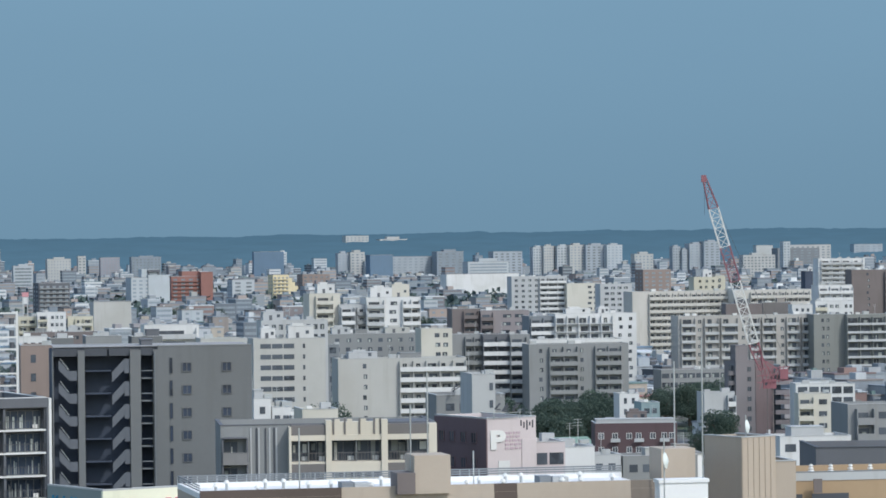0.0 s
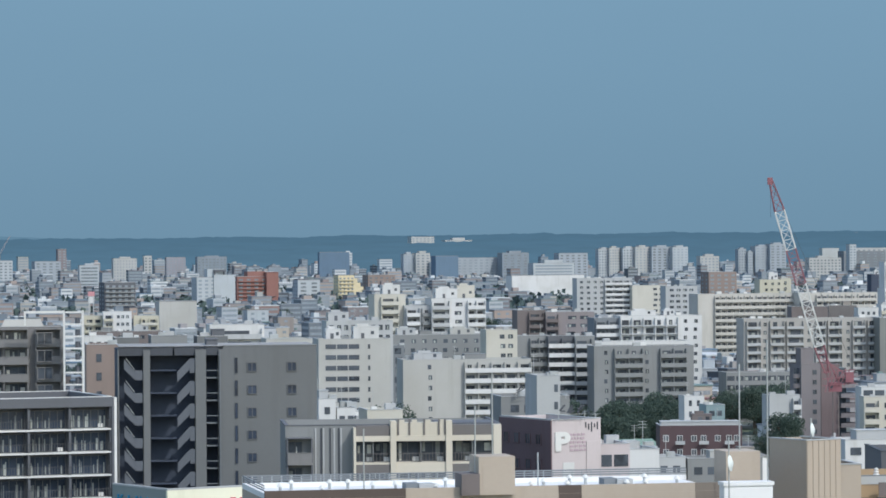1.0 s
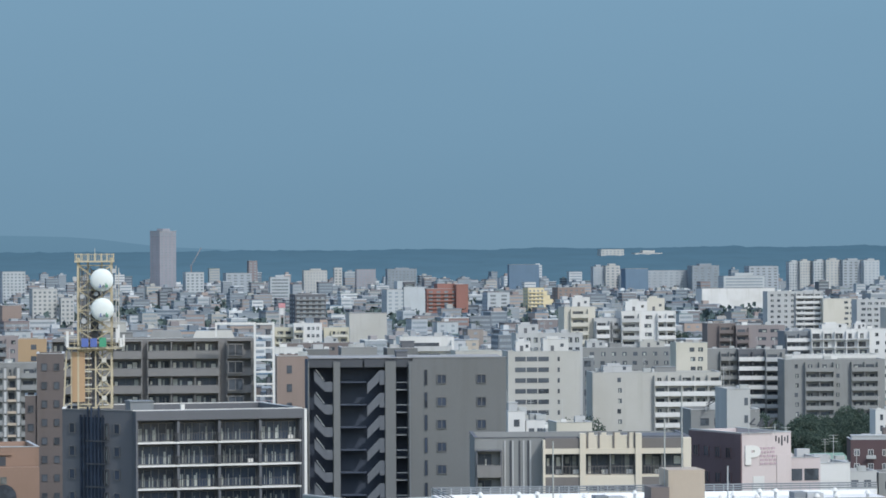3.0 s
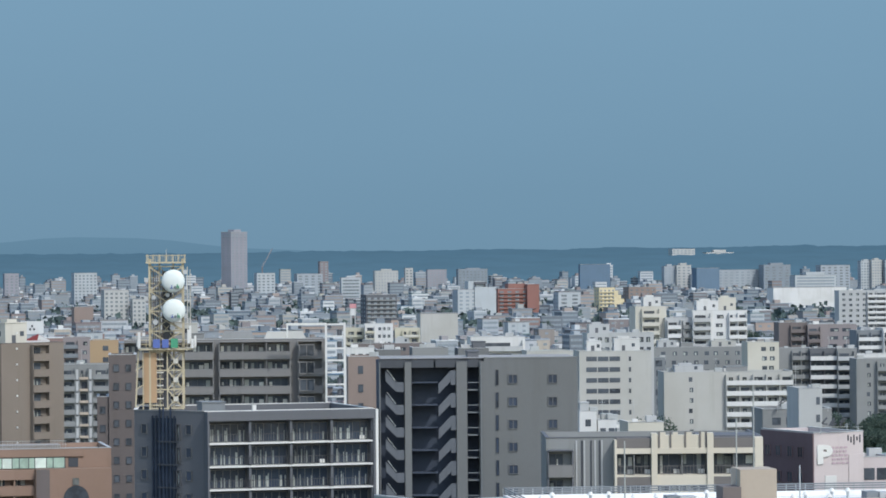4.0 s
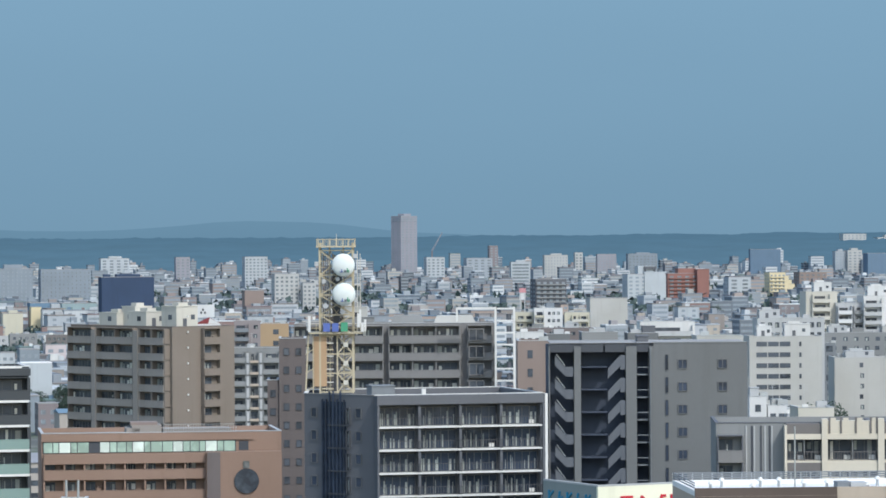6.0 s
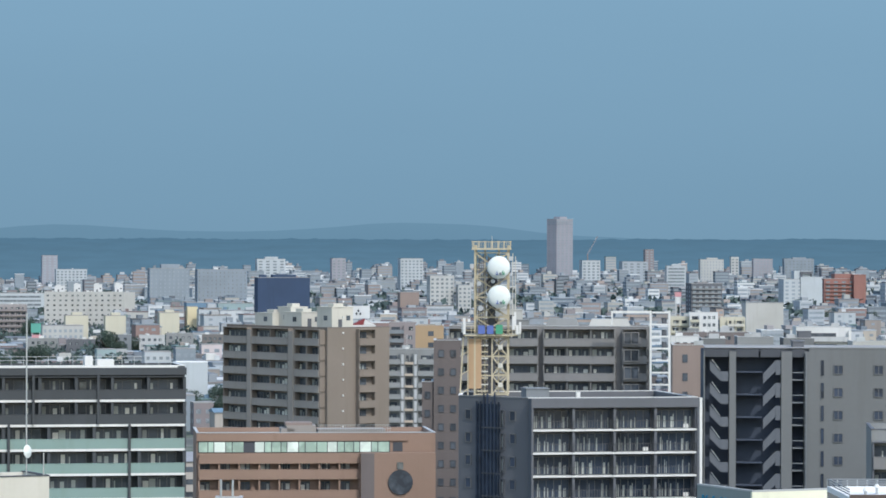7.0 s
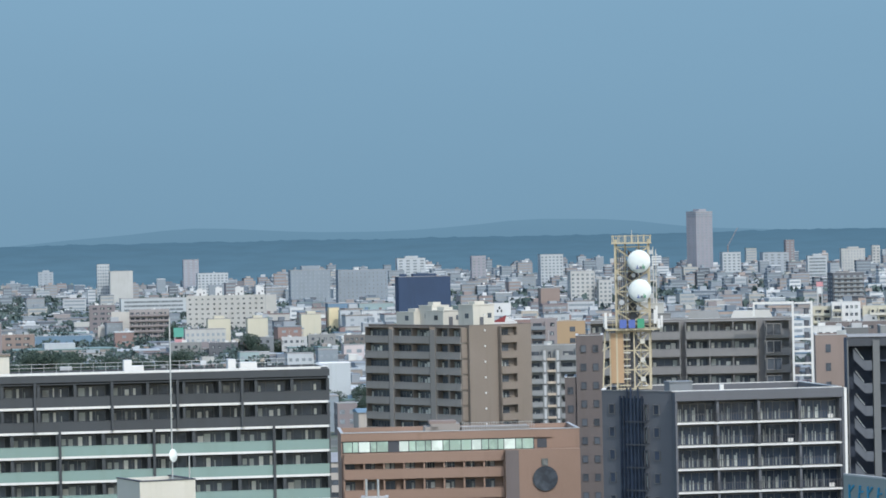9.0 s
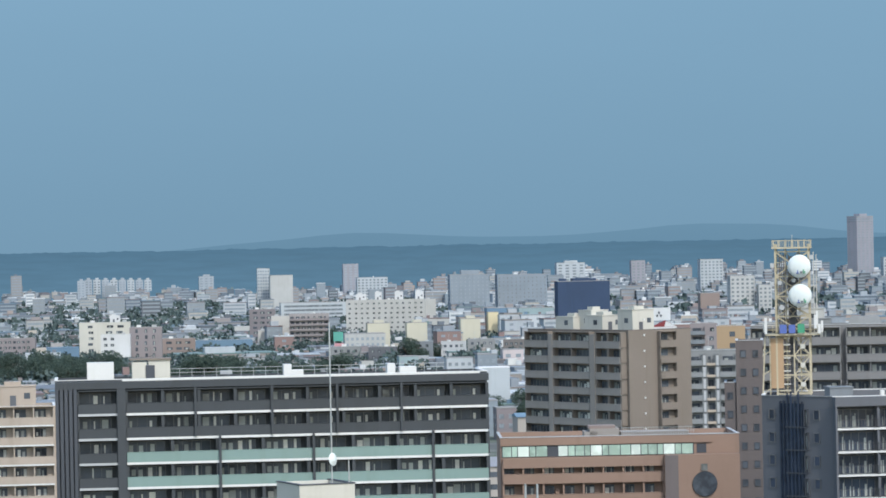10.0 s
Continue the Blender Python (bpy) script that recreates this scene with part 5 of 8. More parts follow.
def far_block(name, label, category, x, y, w, d, h, wall, cols=6, storey=3.0, grid=GRID, ledge=None, cap=0.0, band=0.5, group="", front=(), side=(), roof=None, tops=(), seed=1):
    """A far tower or slab: body, roof house and rows of window strips."""
    ob = thing(name, label, category, x, y, turn=grid, group=group)
    centre = ob.matrix_basis @ Vector((w / 2, d / 2, 0))
    FOOT.append((centre.x, centre.y, 0.4 * (w + d)))
    boxes("wall", ob, wall, (0, 0, 0, w, d, h))
    boxes("roof", ob, roof or ROOFGREY, (-0.1, -0.1, h, w + 0.1, d + 0.1, h + 0.3))
    if cap:
        boxes("roof_house", ob, wall, (w * 0.3, d * 0.2, h + 0.3, w * 0.75, d * 0.8, h + 0.3 + cap))
    if cols:
        v, f = [], []
        n = int((h - 1) / storey)
        I4 = Matrix.Identity(4)
        for j in range(n):
            z = h - 1.0 - storey * (j + 1) + 0.7
            for i in range(cols):
                a = w * (i + 0.5) / cols - w * band / cols / 2
                strip_mesh(v, f, a, -0.1, z, a + w * band / cols, 0, z + storey * 0.5, I4)
            if d > 6:
                for i in range(2):
                    strip_mesh(v, f, -0.1, d * (0.22 + 0.45 * i), z, 0, d * (0.36 + 0.45 * i), z + storey * 0.45, I4)
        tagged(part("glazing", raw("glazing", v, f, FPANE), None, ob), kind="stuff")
        if ledge:
            v, f = [], []
            for j in range(n):
                z = h - 1.0 - storey * (j + 1)
                strip_mesh(v, f, w * 0.03, -1.2, z - 0.1, w * 0.97, -0.11, z + 0.65, I4)
            tagged(part("ledge", raw("ledge", v, f, ledge), None, ob), kind="stuff")
    for tx, ty, tw, td, th, tm in tops:
        boxes("roof_house", ob, tm, (tx * w, ty * d, h, tx * w + tw, ty * d + td, h + th))
    return ob


# leaves of distant trees: the blue of the haze is put into the green
mt, n, l, b = nodes_of("hazed_leaves")
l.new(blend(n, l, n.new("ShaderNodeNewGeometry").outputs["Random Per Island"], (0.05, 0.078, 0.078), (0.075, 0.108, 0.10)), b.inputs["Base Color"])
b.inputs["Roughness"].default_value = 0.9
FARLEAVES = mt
# far palettes lean blue-grey: distance haze is put into wall and roof colours
WALLS = palette("hazed_wall_paints", [(0.435, 0.465, 0.492), (0.322, 0.339, 0.348), (0.235, 0.265, 0.296), (0.470, 0.500, 0.522), (0.183, 0.213, 0.244), (0.313, 0.300, 0.287), (0.365, 0.400, 0.426), (0.209, 0.191, 0.196), (0.287, 0.322, 0.352), (0.392, 0.396, 0.378), (0.148, 0.174, 0.204), (0.409, 0.439, 0.465), (0.261, 0.291, 0.322), (0.331, 0.270, 0.235), (0.261, 0.235, 0.217), (0.122, 0.122, 0.131), (0.400, 0.365, 0.313), (0.522, 0.531, 0.522), (0.304, 0.322, 0.339), (0.235, 0.165, 0.152), (0.339, 0.374, 0.405), (0.209, 0.239, 0.270), (0.270, 0.261, 0.270)], "island")
ROOFS = palette("hazed_roof_sheets", [(0.189, 0.216, 0.243), (0.342, 0.373, 0.401), (0.149, 0.167, 0.189), (0.261, 0.293, 0.324), (0.450, 0.482, 0.504), (0.180, 0.135, 0.135), (0.126, 0.198, 0.270), (0.225, 0.257, 0.288), (0.140, 0.211, 0.207), (0.090, 0.095, 0.104), (0.198, 0.180, 0.171), (0.234, 0.230, 0.225), (0.540, 0.567, 0.585), (0.162, 0.184, 0.211), (0.207, 0.234, 0.261)], "island", 0.6)
FARWALLS = palette("hazed_remote_walls", [(0.342, 0.373, 0.401), (0.243, 0.266, 0.284), (0.180, 0.211, 0.243), (0.450, 0.477, 0.500), (0.135, 0.167, 0.203), (0.243, 0.239, 0.243), (0.288, 0.324, 0.356), (0.180, 0.176, 0.189), (0.225, 0.261, 0.293), (0.324, 0.333, 0.324), (0.117, 0.149, 0.184), (0.378, 0.410, 0.436), (0.198, 0.230, 0.261), (0.324, 0.279, 0.257), (0.261, 0.239, 0.234), (0.360, 0.351, 0.324), (0.108, 0.122, 0.140), (0.558, 0.581, 0.594), (0.252, 0.211, 0.203), (0.153, 0.184, 0.216)], "island", dirt=0.1)
FARROOFS = palette("hazed_remote_roofs", [(0.17, 0.20, 0.235), (0.30, 0.335, 0.365), (0.14, 0.165, 0.195), (0.22, 0.255, 0.29), (0.46, 0.49, 0.515), (0.17, 0.15, 0.16), (0.14, 0.21, 0.27), (0.19, 0.225, 0.26), (0.15, 0.205, 0.21), (0.60, 0.625, 0.64), (0.16, 0.19, 0.22)], "island", 0.7, 0.1)
HOUSEWALL = palette("house_wall_paints", [(0.66, 0.66, 0.64), (0.55, 0.50, 0.42), (0.45, 0.45, 0.45), (0.70, 0.70, 0.69), (0.36, 0.33, 0.30), (0.62, 0.58, 0.50)], "object")
HOUSEROOF = palette("house_roof_sheets", [(0.24, 0.25, 0.27), (0.45, 0.47, 0.48), (0.17, 0.17, 0.19), (0.62, 0.63, 0.64), (0.24, 0.12, 0.11), (0.14, 0.22, 0.29), (0.18, 0.27, 0.22)], "object", 0.6)


def house(seed):
    """A two- or three-storey town house with a shallow roof."""
    rng = random.Random(seed)
    w, d, h = rng.uniform(8, 13), rng.uniform(8, 12), rng.choice((5.6, 6.0, 8.6, 9.0))
    ob = thing("town_house", "small flat or shallow roofed town house", "house", 0, 0, 0, 0, "town houses")
    boxes("wall", ob, HOUSEWALL, (-w / 2, -d / 2, 0, w / 2, d / 2, h))
    bm = bmesh.new()
    if seed % 2:
        box(bm, -w / 2 - 0.3, -d / 2 - 0.3, h, w / 2 + 0.3, d / 2 + 0.3, h + 0.35)
    else:
        rise_h = rng.uniform(1.0, 2.2)
        v = [bm.verts.new(p) for p in ((-w / 2 - 0.4, -d / 2 - 0.4, h), (w / 2 + 0.4, -d / 2 - 0.4, h), (w / 2 + 0.4, d / 2 + 0.4, h), (-w / 2 - 0.4, d / 2 + 0.4, h), (-w / 2 - 0.4, 0, h + rise_h), (w / 2 + 0.4, 0, h + rise_h))]
        for f in ((0, 1, 5, 4), (2, 3, 4, 5), (0, 4, 3), (1, 2, 5), (0, 3, 2, 1)):
            bm.faces.new([v[i] for i in f])
    part("roof", bm, HOUSEROOF, ob)
    for z in (1.0, 3.8, 6.6):
        if z + 1.3 > h:
            break
        boxes("window", ob, PANE, (-0.25 * w, -d / 2 - 0.05, z, 0.3 * w, -d / 2 + 0.02, z + 1.2))
    boxes("chimney", ob, PALE, (w * 0.2, d * 0.1, h, w * 0.2 + 0.7, d * 0.1 + 0.7, h + rng.uniform(1.4, 2.6)))
    return ob


def clear(x, y, r):
    return all((x - a) ** 2 + (y - c) ** 2 > (r + q) ** 2 for a, c, q in FOOT)


def suburbs():
    """Town houses and trees between the blocks, then the far roofs as one mass."""
    rng = random.Random(21)
    protos = [house(s) for s in range(8)]
    woods = [tree(rng.uniform(8, 12), rng.uniform(4, 6), 40 + s) for s in range(5)]
    k = 0
    while k < 90:
        a, r = radians(rng.uniform(-23, 9)), rng.uniform(560, 1350)
        x, y = r * math.sin(a), r * math.cos(a)
        if not clear(x, y, 6):
            continue
        FOOT.append((x, y, 5))
        m = pose(x, y, 0, 0, 0, GRID + rng.choice((0, 90)))
        if k < 8:
            protos[k].matrix_basis = m
        else:
            copy_thing(protos[k % 8], m)
        k += 1
    spots = []
    for gx, gy, spread_x, spread_y, count, size in PARKS:
        spots += [(gx + rng.uniform(-1, 1) * spread_x, gy + rng.uniform(-1, 1) * spread_y, size) for _ in range(count)]
    while len(spots) < 228:
        a, r = radians(rng.uniform(-23, 9)), rng.uniform(700, 2600)
        spots.append((r * math.sin(a), r * math.cos(a), 1.0 + max(0, r - 1500) / 2200))
    for i, (x, y, size) in enumerate(spots):
        s = rng.uniform(0.8, 1.2) * size
        m = pose(x, y, 0, 0, 0, rng.uniform(0, 360)) @ Matrix.Scale(s, 4)
        if i < 5:
            woods[i].matrix_basis = m
        else:
            c = copy_thing(woods[i % 5], pose(x, y, 0, 0, 0, rng.uniform(0, 360)))
            c.scale = (s, s, s)
    near_set, far_set = ([], [], [], [], [], []), ([], [], [], [], [], [])
    for i in range(19000):
        a = rng.uniform(-24, 10)
        r = math.sqrt(rng.uniform(1150 ** 2, 4150 ** 2))
        x, y = r * math.sin(radians(a)), r * math.cos(radians(a))
        if not clear(x, y, 4) or (a < -14.5 and (r > 4120 or (r < 3000 and rng.random() < 0.25))):
            continue
        if r < 1900 and i % 3:
            for _ in range(2):
                hx, hy = x + rng.uniform(-22, 22), y + rng.uniform(-22, 22)
                if clear(hx, hy, 4):
                    wv, wf, rv, rf, gv, gf = near_set
                    hw, hd, hh = rng.uniform(4, 7), rng.uniform(4, 7), rng.uniform(3.5, 7.5)
                    m = pose(hx, hy, 0, 0, 0, GRID + rng.choice((0, 90)) + rng.uniform(-6, 6))
                    strip_mesh(wv, wf, -hw / 2, -hd / 2, 0, hw / 2, hd / 2, hh, m)
                    strip_mesh(rv, rf, -hw / 2 - 0.3, -hd / 2 - 0.3, hh, hw / 2 + 0.3, 0, hh + 0.3, m)
                    strip_mesh(rv, rf, -hw / 2 - 0.3, 0, hh, hw / 2 + 0.3, hd / 2 + 0.3, hh + rng.uniform(0.5, 1.2), m)
                    strip_mesh(gv, gf, -hw * 0.35, -hd / 2 - 0.06, hh - 2.2, hw * 0.1, -hd / 2, hh - 1.0, m)
        built = a > -15.5
        roll = rng.random()
        if r > 3300 and roll < (0.42 if built else 0.02):
            w, d, h = rng.uniform(6, 17), rng.uniform(7, 11), rng.uniform(11, 25) * (1.3 if rng.random() < 0.10 else 1.0)
        elif r > 2900 and roll < (0.2 if built else 0.02):
            w, d, h = rng.uniform(8, 20), rng.uniform(8, 12), rng.uniform(10, 25)
        elif r > 1700 and roll < (0.20 if built else 0.02):
            w, d, h = rng.uniform(9, 18), rng.uniform(8, 12), rng.uniform(9, 20)
        elif roll < (0.5 if built else 0.14):
            w, d, h = rng.uniform(8, 17), rng.uniform(8, 13), rng.uniform(6.5, 11)
        elif not built and roll < 0.5:
            w, d, h = rng.uniform(5, 12), rng.uniform(5, 9), rng.uniform(5, 9)
        else:
            w, d, h = rng.uniform(6, 11), rng.uniform(6, 10), rng.uniform(4.5, 7.5)
            if rng.random() < 0.07:
                w, d, h = rng.uniform(25, 55), rng.uniform(15, 30), rng.uniform(6, 10)
        h = max(4.5, h)
        z0 = rise(a, r)
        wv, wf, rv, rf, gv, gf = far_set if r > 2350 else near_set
        m = pose(x, y, z0 - 1, 0, 0, GRID + rng.choice((0, 0, 90)) + rng.uniform(-4, 4))
        strip_mesh(wv, wf, -w / 2, -d / 2, 0, w / 2, d / 2, h + 1, m)
        strip_mesh(rv, rf, -w / 2 - 0.2, -d / 2 - 0.2, h + 1, w / 2 + 0.2, d / 2 + 0.2, h + 1.5, m)
        for _ in range(rng.choice((0, 0, 1, 1, 2, 3)) if r < 2350 else rng.choice((0, 0, 1))):
            px, py, ps = rng.uniform(-0.4, 0.3) * w, rng.uniform(-0.4, 0.3) * d, rng.uniform(0.8, 2.2)
            strip_mesh(rv, rf, px, py, h + 1.5, px + ps, py + ps, h + 1.5 + ps * 0.8, m)
        if h > 9 and rng.random() < 0.6:
            strip_mesh(wv, wf, -w * 0.2, -d * 0.3, h + 1.5, w * 0.1, d * 0.2, h + rng.uniform(2.8, 4.5), m)
        n = int((h - 0.6) / 3) if r < 3000 or h > 9 else 0
        strips = rng.random() < 0.55 or r > 2350
        cols = max(1, int(w / 4))
        for j in range(n):
            z = h + 0.6 - 3 * (j + 1) + 0.6
            for mm, ww, dd in ((m, w, d), (m @ pose(0, 0, 0, 0, 0, -90), d, w), (m @ pose(0, 0, 0, 0, 0, 90), d, w))[:3 if r < 2350 else 2 if h > 9 else 1]:
                if strips and h > 9:
                    strip_mesh(gv, gf, -ww * 0.44, -dd / 2 - 0.08, z, ww * 0.44, -dd / 2, z + 1.35, mm)
                else:
                    for q in range(max(1, int(ww / 5))):
                        c = -ww / 2 + ww * (q + 0.5) / max(1, int(ww / 5))
                        strip_mesh(gv, gf, c - 1.0, -dd / 2 - 0.08, z, c + 1.0, -dd / 2, z + 1.3, mm)
    for name, label, data, walls_m, roofs_m in (("distant_buildings", "mass of small pale houses and blocks filling the plain", near_set, WALLS, ROOFS), ("remote_buildings", "mass of remote houses before the hills, tinted by haze", far_set, FARWALLS, FARROOFS)):
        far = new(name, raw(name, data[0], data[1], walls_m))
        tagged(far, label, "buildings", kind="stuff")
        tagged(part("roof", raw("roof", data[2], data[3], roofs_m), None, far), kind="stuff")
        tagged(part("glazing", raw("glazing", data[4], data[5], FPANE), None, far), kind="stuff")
    gv, gf = [], []
    for i in range(5000):
        a = rng.uniform(-24, 10)
        r = math.sqrt(rng.uniform(1300 ** 2, 3700 ** 2))
        if i % 5 < 2:
            a = rng.uniform(-24, -14)
        cx, cy = r * math.sin(radians(a)), r * math.cos(radians(a))
        s0 = rng.uniform(3.2, 7.6) if a < -13.5 else rng.uniform(5, 11.5)
        near = r < 2300
        if near and a > -13.5:
            s0 *= 0.62
        for _ in range(95 if near else 34):
            v = Vector((rng.gauss(0, 1), rng.gauss(0, 1), rng.gauss(0, 1))).normalized() * rng.uniform(0.55, 1.0)
            p = Vector((v.x * s0 * 1.15, v.y * s0 * 1.15, rise(a, r) + s0 * (0.95 + 0.8 * v.z)))
            q = Euler((rng.uniform(0, 6), rng.uniform(0, 6), rng.uniform(0, 6))).to_matrix() * (s0 * (0.13 if near else 0.22))
            kk = len(gv)
            gv.extend([tuple(Vector((cx, cy, 0)) + p + q @ Vector(c)) for c in ((-1, -0.6, 0), (0.9, -0.8, 0.3), (0.7, 0.9, -0.2), (-0.6, 0.8, 0.4))])
            gf.extend([(kk, kk + 1, kk + 2), (kk, kk + 2, kk + 3)])
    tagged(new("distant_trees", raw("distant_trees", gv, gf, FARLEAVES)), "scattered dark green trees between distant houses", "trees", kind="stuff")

slab_block('apartment_block', 'long charcoal apartment block with green glass balcony fronts', 'apartment building', -155.01, 398.21, 51.22, 11.00, 43.43, SLATE, front=(), side=(), storey=2.9, roof=None, tops=(), seed=1, grid=21)
flats_black('apartment_block', 'black and grey apartment block with white balcony edges', 'apartment building', -71.35, 451.58, 22.13, 20.00, 38.49, DARKGREY, front=(), side=(), storey=2.92, roof=None, tops=(), seed=1, grid=22)
stair_block('stair_block', 'grey apartment block with open stairwells between piers', 'apartment building', -49.94, 459.48, 25.46, 14.00, 44.82, STONEGREY, front=(), side=(), storey=2.9, roof=None, tops=(), seed=1, grid=8)
cream_block('balcony_block', 'low grey block with striped wall and cream balcony piers', 'apartment building', -24.91, 400.00, 23.93, 14.00, 37.67, GREY, front=(), side=(), storey=2.9, roof=None, tops=(), seed=1, grid=6)
hotel_block('hotel_block', 'orange-brown tiled block with a ribbon of green glass', 'hotel', -124.37, 490.00, 33.53, 16.00, 31.45, ORANGEBROWN, front=(), side=(), storey=2.9, roof=None, tops=(), seed=1, grid=16)
block('apartment_block', 'peach tiled apartment block with pale balconies', 'apartment building', -223.03, 491.17, 29.67, 12.00, 35.99, PEACH, front=(('balcony', 0.0, 0.99, 10, dict(rail=PEACH, edge=WHITESTEEL, clutter=0.5, cloth=0.8)),), side=(), storey=2.9, roof=None, tops=((0.72, 0.3, 5.5, 5, 2.8, PEACH), (0.55, 0.4, 4, 4, 3.0, CREAM)), seed=1, grid=22, top=0.1, cope=WHITESTEEL)
parking_building('parking_building', 'dark red and pale pink building with a parking sign', 'building', 4.91, 420.00, 6.63, 12.16, 37.15, PINK, front=(), side=(), storey=2.9, roof=None, tops=(), seed=1, grid=30)
block('apartment_tower', 'brown tiled apartment tower with solid balconies', 'apartment building', -140.66, 652.01, 14.69, 31.40, 42.46, BROWN, front=(('balcony', 0.46, 0.72, 1, dict(rail=BROWN, edge=BROWN, depth=1.1)),), side=(('balcony', 0.02, 0.26, 1, dict(rail=TAUPE, edge=TAUPE, clutter=0.5, door=0.9)), ('balcony', 0.31, 0.67, 2, dict(rail=TAUPE, edge=TAUPE, clutter=0.5, door=0.9)), ('balcony', 0.73, 0.97, 2, dict(rail=TAUPE, edge=TAUPE, fin=0.5, clutter=0.5, door=0.85)),), storey=2.9, roof=None, tops=((0.1, 0.6, 5, 5.5, 2.3, CREAM), (0.2, 0.48, 4, 4, 3.5, CREAM), (0.1, 0.31, 4.5, 5.5, 2.6, CREAM), (0.12, 0.03, 5.0, 4.5, 3.7, CREAM)), seed=1, grid=50, cope=DUSK, top=0.5)
tower = next(o for o in scene.objects if o.get('label') == 'brown tiled apartment tower with solid balconies')
wall_lamps(tower, 'front', 10, 10, 3.6, [50 - 2.9 * i for i in range(15)])
side_piers(tower, 14.69, 31.40, 41.71, ((0.265, 0.305), (0.675, 0.725)), TAUPE)
block('apartment_tower', 'grey-brown apartment block with wide balconies', 'apartment building', -107.92, 597.32, 33.89, 12.00, 44.24, MIDGREY, front=(('balcony', 0.0, 0.44, 3, dict(rail=MIDGREY, clutter=0.6, cloth=0.8, door=0.9)), ('balcony', 0.47, 0.82, 3, dict(rail=MIDGREY, clutter=0.6, cloth=0.8, door=0.9)), ('balcony', 0.86, 0.98, 1, dict(rail=MIDGREY)),), side=(), storey=2.9, roof=None, tops=((0.14, 0.2, 8.6, 6, 0.9, GREY), (0.16, 0.3, 6.8, 4, 2.6, LIGHTGREY)), seed=1, grid=8, top=0.5)
grey_tower = next(o for o in scene.objects if o.get('label') == 'grey-brown apartment block with wide balconies')
hipped_house(grey_tower, 15.9, 3.0, 6.2, 5.0, 44.2, 1.3, GREY)
hipped_house(grey_tower, 23.2, 3.0, 7.6, 5.0, 44.2, 1.2, LIGHTGREY)
hipped_house(grey_tower, 5.2, 4.4, 6.4, 3.6, 46.85, 0.9, GREY)
bay_windows(grey_tower, 29.3, [44.24 - 0.5 - 2.9 * (i + 1) + 0.45 for i in range(8)])
lattice_frame(-73.70, 596.50, 3.11, 46.98, 8)
block('tiled_block', 'dark brown narrow tiled block with small windows', 'apartment building', -103.64, 560.00, 4.27, 10.00, 42.80, UMBER, front=(('window', 0.05, 0.95, 2, dict(ww=0.9, wh=1.15, frame=CHARCOAL, pane=PANE)),), side=(), storey=2.9, roof=None, tops=(), seed=1, grid=10)
block('tiled_block', 'low dark brown tiled wing with small windows', 'apartment building', -105.53, 560.00, 1.78, 10.00, 36.22, UMBER, front=(('window', 0.1, 0.9, 1, dict(ww=0.9, wh=1.15, frame=CHARCOAL, pane=PANE)),), side=(), storey=2.9, roof=None, tops=(), seed=1, grid=10)
mid_block('apartment_tower', 'grey apartment tower with pale upright fins', 'apartment building', -175.20, 881.76, 12.06, 11.00, 31.78, GREY, front=(('bal', 0.0, 0.29, 1, GREY, dict()), ('bal', 0.31, 0.36, 1, PALE, dict(rail_h=2.3)), ('bal', 0.38, 0.56, 1, BEIGE, dict(rail_h=0.4)), ('bal', 0.58, 0.63, 1, PALE, dict(rail_h=2.3)), ('bal', 0.65, 0.98, 1, GREY, dict()),), side=(), storey=2.9, roof=None, tops=(), seed=1, grid=10)
mid_block('apartment_block', 'lilac grey block with stacked balconies', 'apartment building', -229.10, 1157.31, 8.83, 11.00, 32.42, MAUVE, front=(('bal', 0.02, 0.55, 1, BLUEGREY, dict()), ('win', 0.68, 0.92, 1, None, dict(ww=1.4)),), side=(), storey=2.9, roof=None, tops=(), seed=1, grid=10)
mid_block('tan_block', 'tan tiled block with a dark flat roof edge', 'apartment building', -171.32, 900.00, 7.15, 11.00, 37.34, TAN, front=(('win', 0.5, 0.6, 1, None, dict(ww=1.4)),), side=(), storey=2.9, roof=None, tops=(), seed=1, grid=10)
mid_block('pink_block', 'dull pink tiled block with few windows', 'apartment building', -65.77, 560.00, 4.89, 11.00, 42.34, PINKBROWN, front=(('win', 0.3, 0.5, 1, None, dict(ww=0.8)),), side=(), storey=2.9, roof=None, tops=(), seed=1, grid=8)
dish_tower(-78.52, 466.00, 38.27, 8)
crane((75.60, 860.00, 26.13), (62.41, 860.00, 72.24), 50)
roof_complex(-20.45, 300.36, 39.86, 14.0, 37.52, 12)
sign_box(-32.79, 345.00, 11.60, 10.85, 34.45, 35)
roof_unit('plant_room', 'plain beige plant room on the white roof', 'plant room', -2.62, 303.50, 36.65, 3.11, 4, 39.82, BEIGE, 12)
roof_unit('plant_room', 'brown plant box on the white roof', 'plant room', -4.06, 303.00, 36.65, 1.55, 3, 38.39, DUSK, 12)
roof_unit('roof_unit', 'grey cooling unit on the white roof', 'cooling unit', -8.80, 306.00, 36.65, 1.12, 2, 37.44, BLUEGREY, 12)
roof_unit('roof_unit', 'pale cooling unit on the white roof', 'cooling unit', -7.70, 306.00, 36.65, 1.41, 2, 37.38, PALE, 12)
roof_unit('roof_unit', 'grey cooling unit on the white roof', 'cooling unit', 8.08, 310.00, 36.65, 1.15, 2, 37.51, BLUEGREY, 12)
roof_unit('roof_unit', 'pale cooling unit on the white roof', 'cooling unit', 9.20, 310.00, 36.65, 1.40, 2, 37.45, PALE, 12)
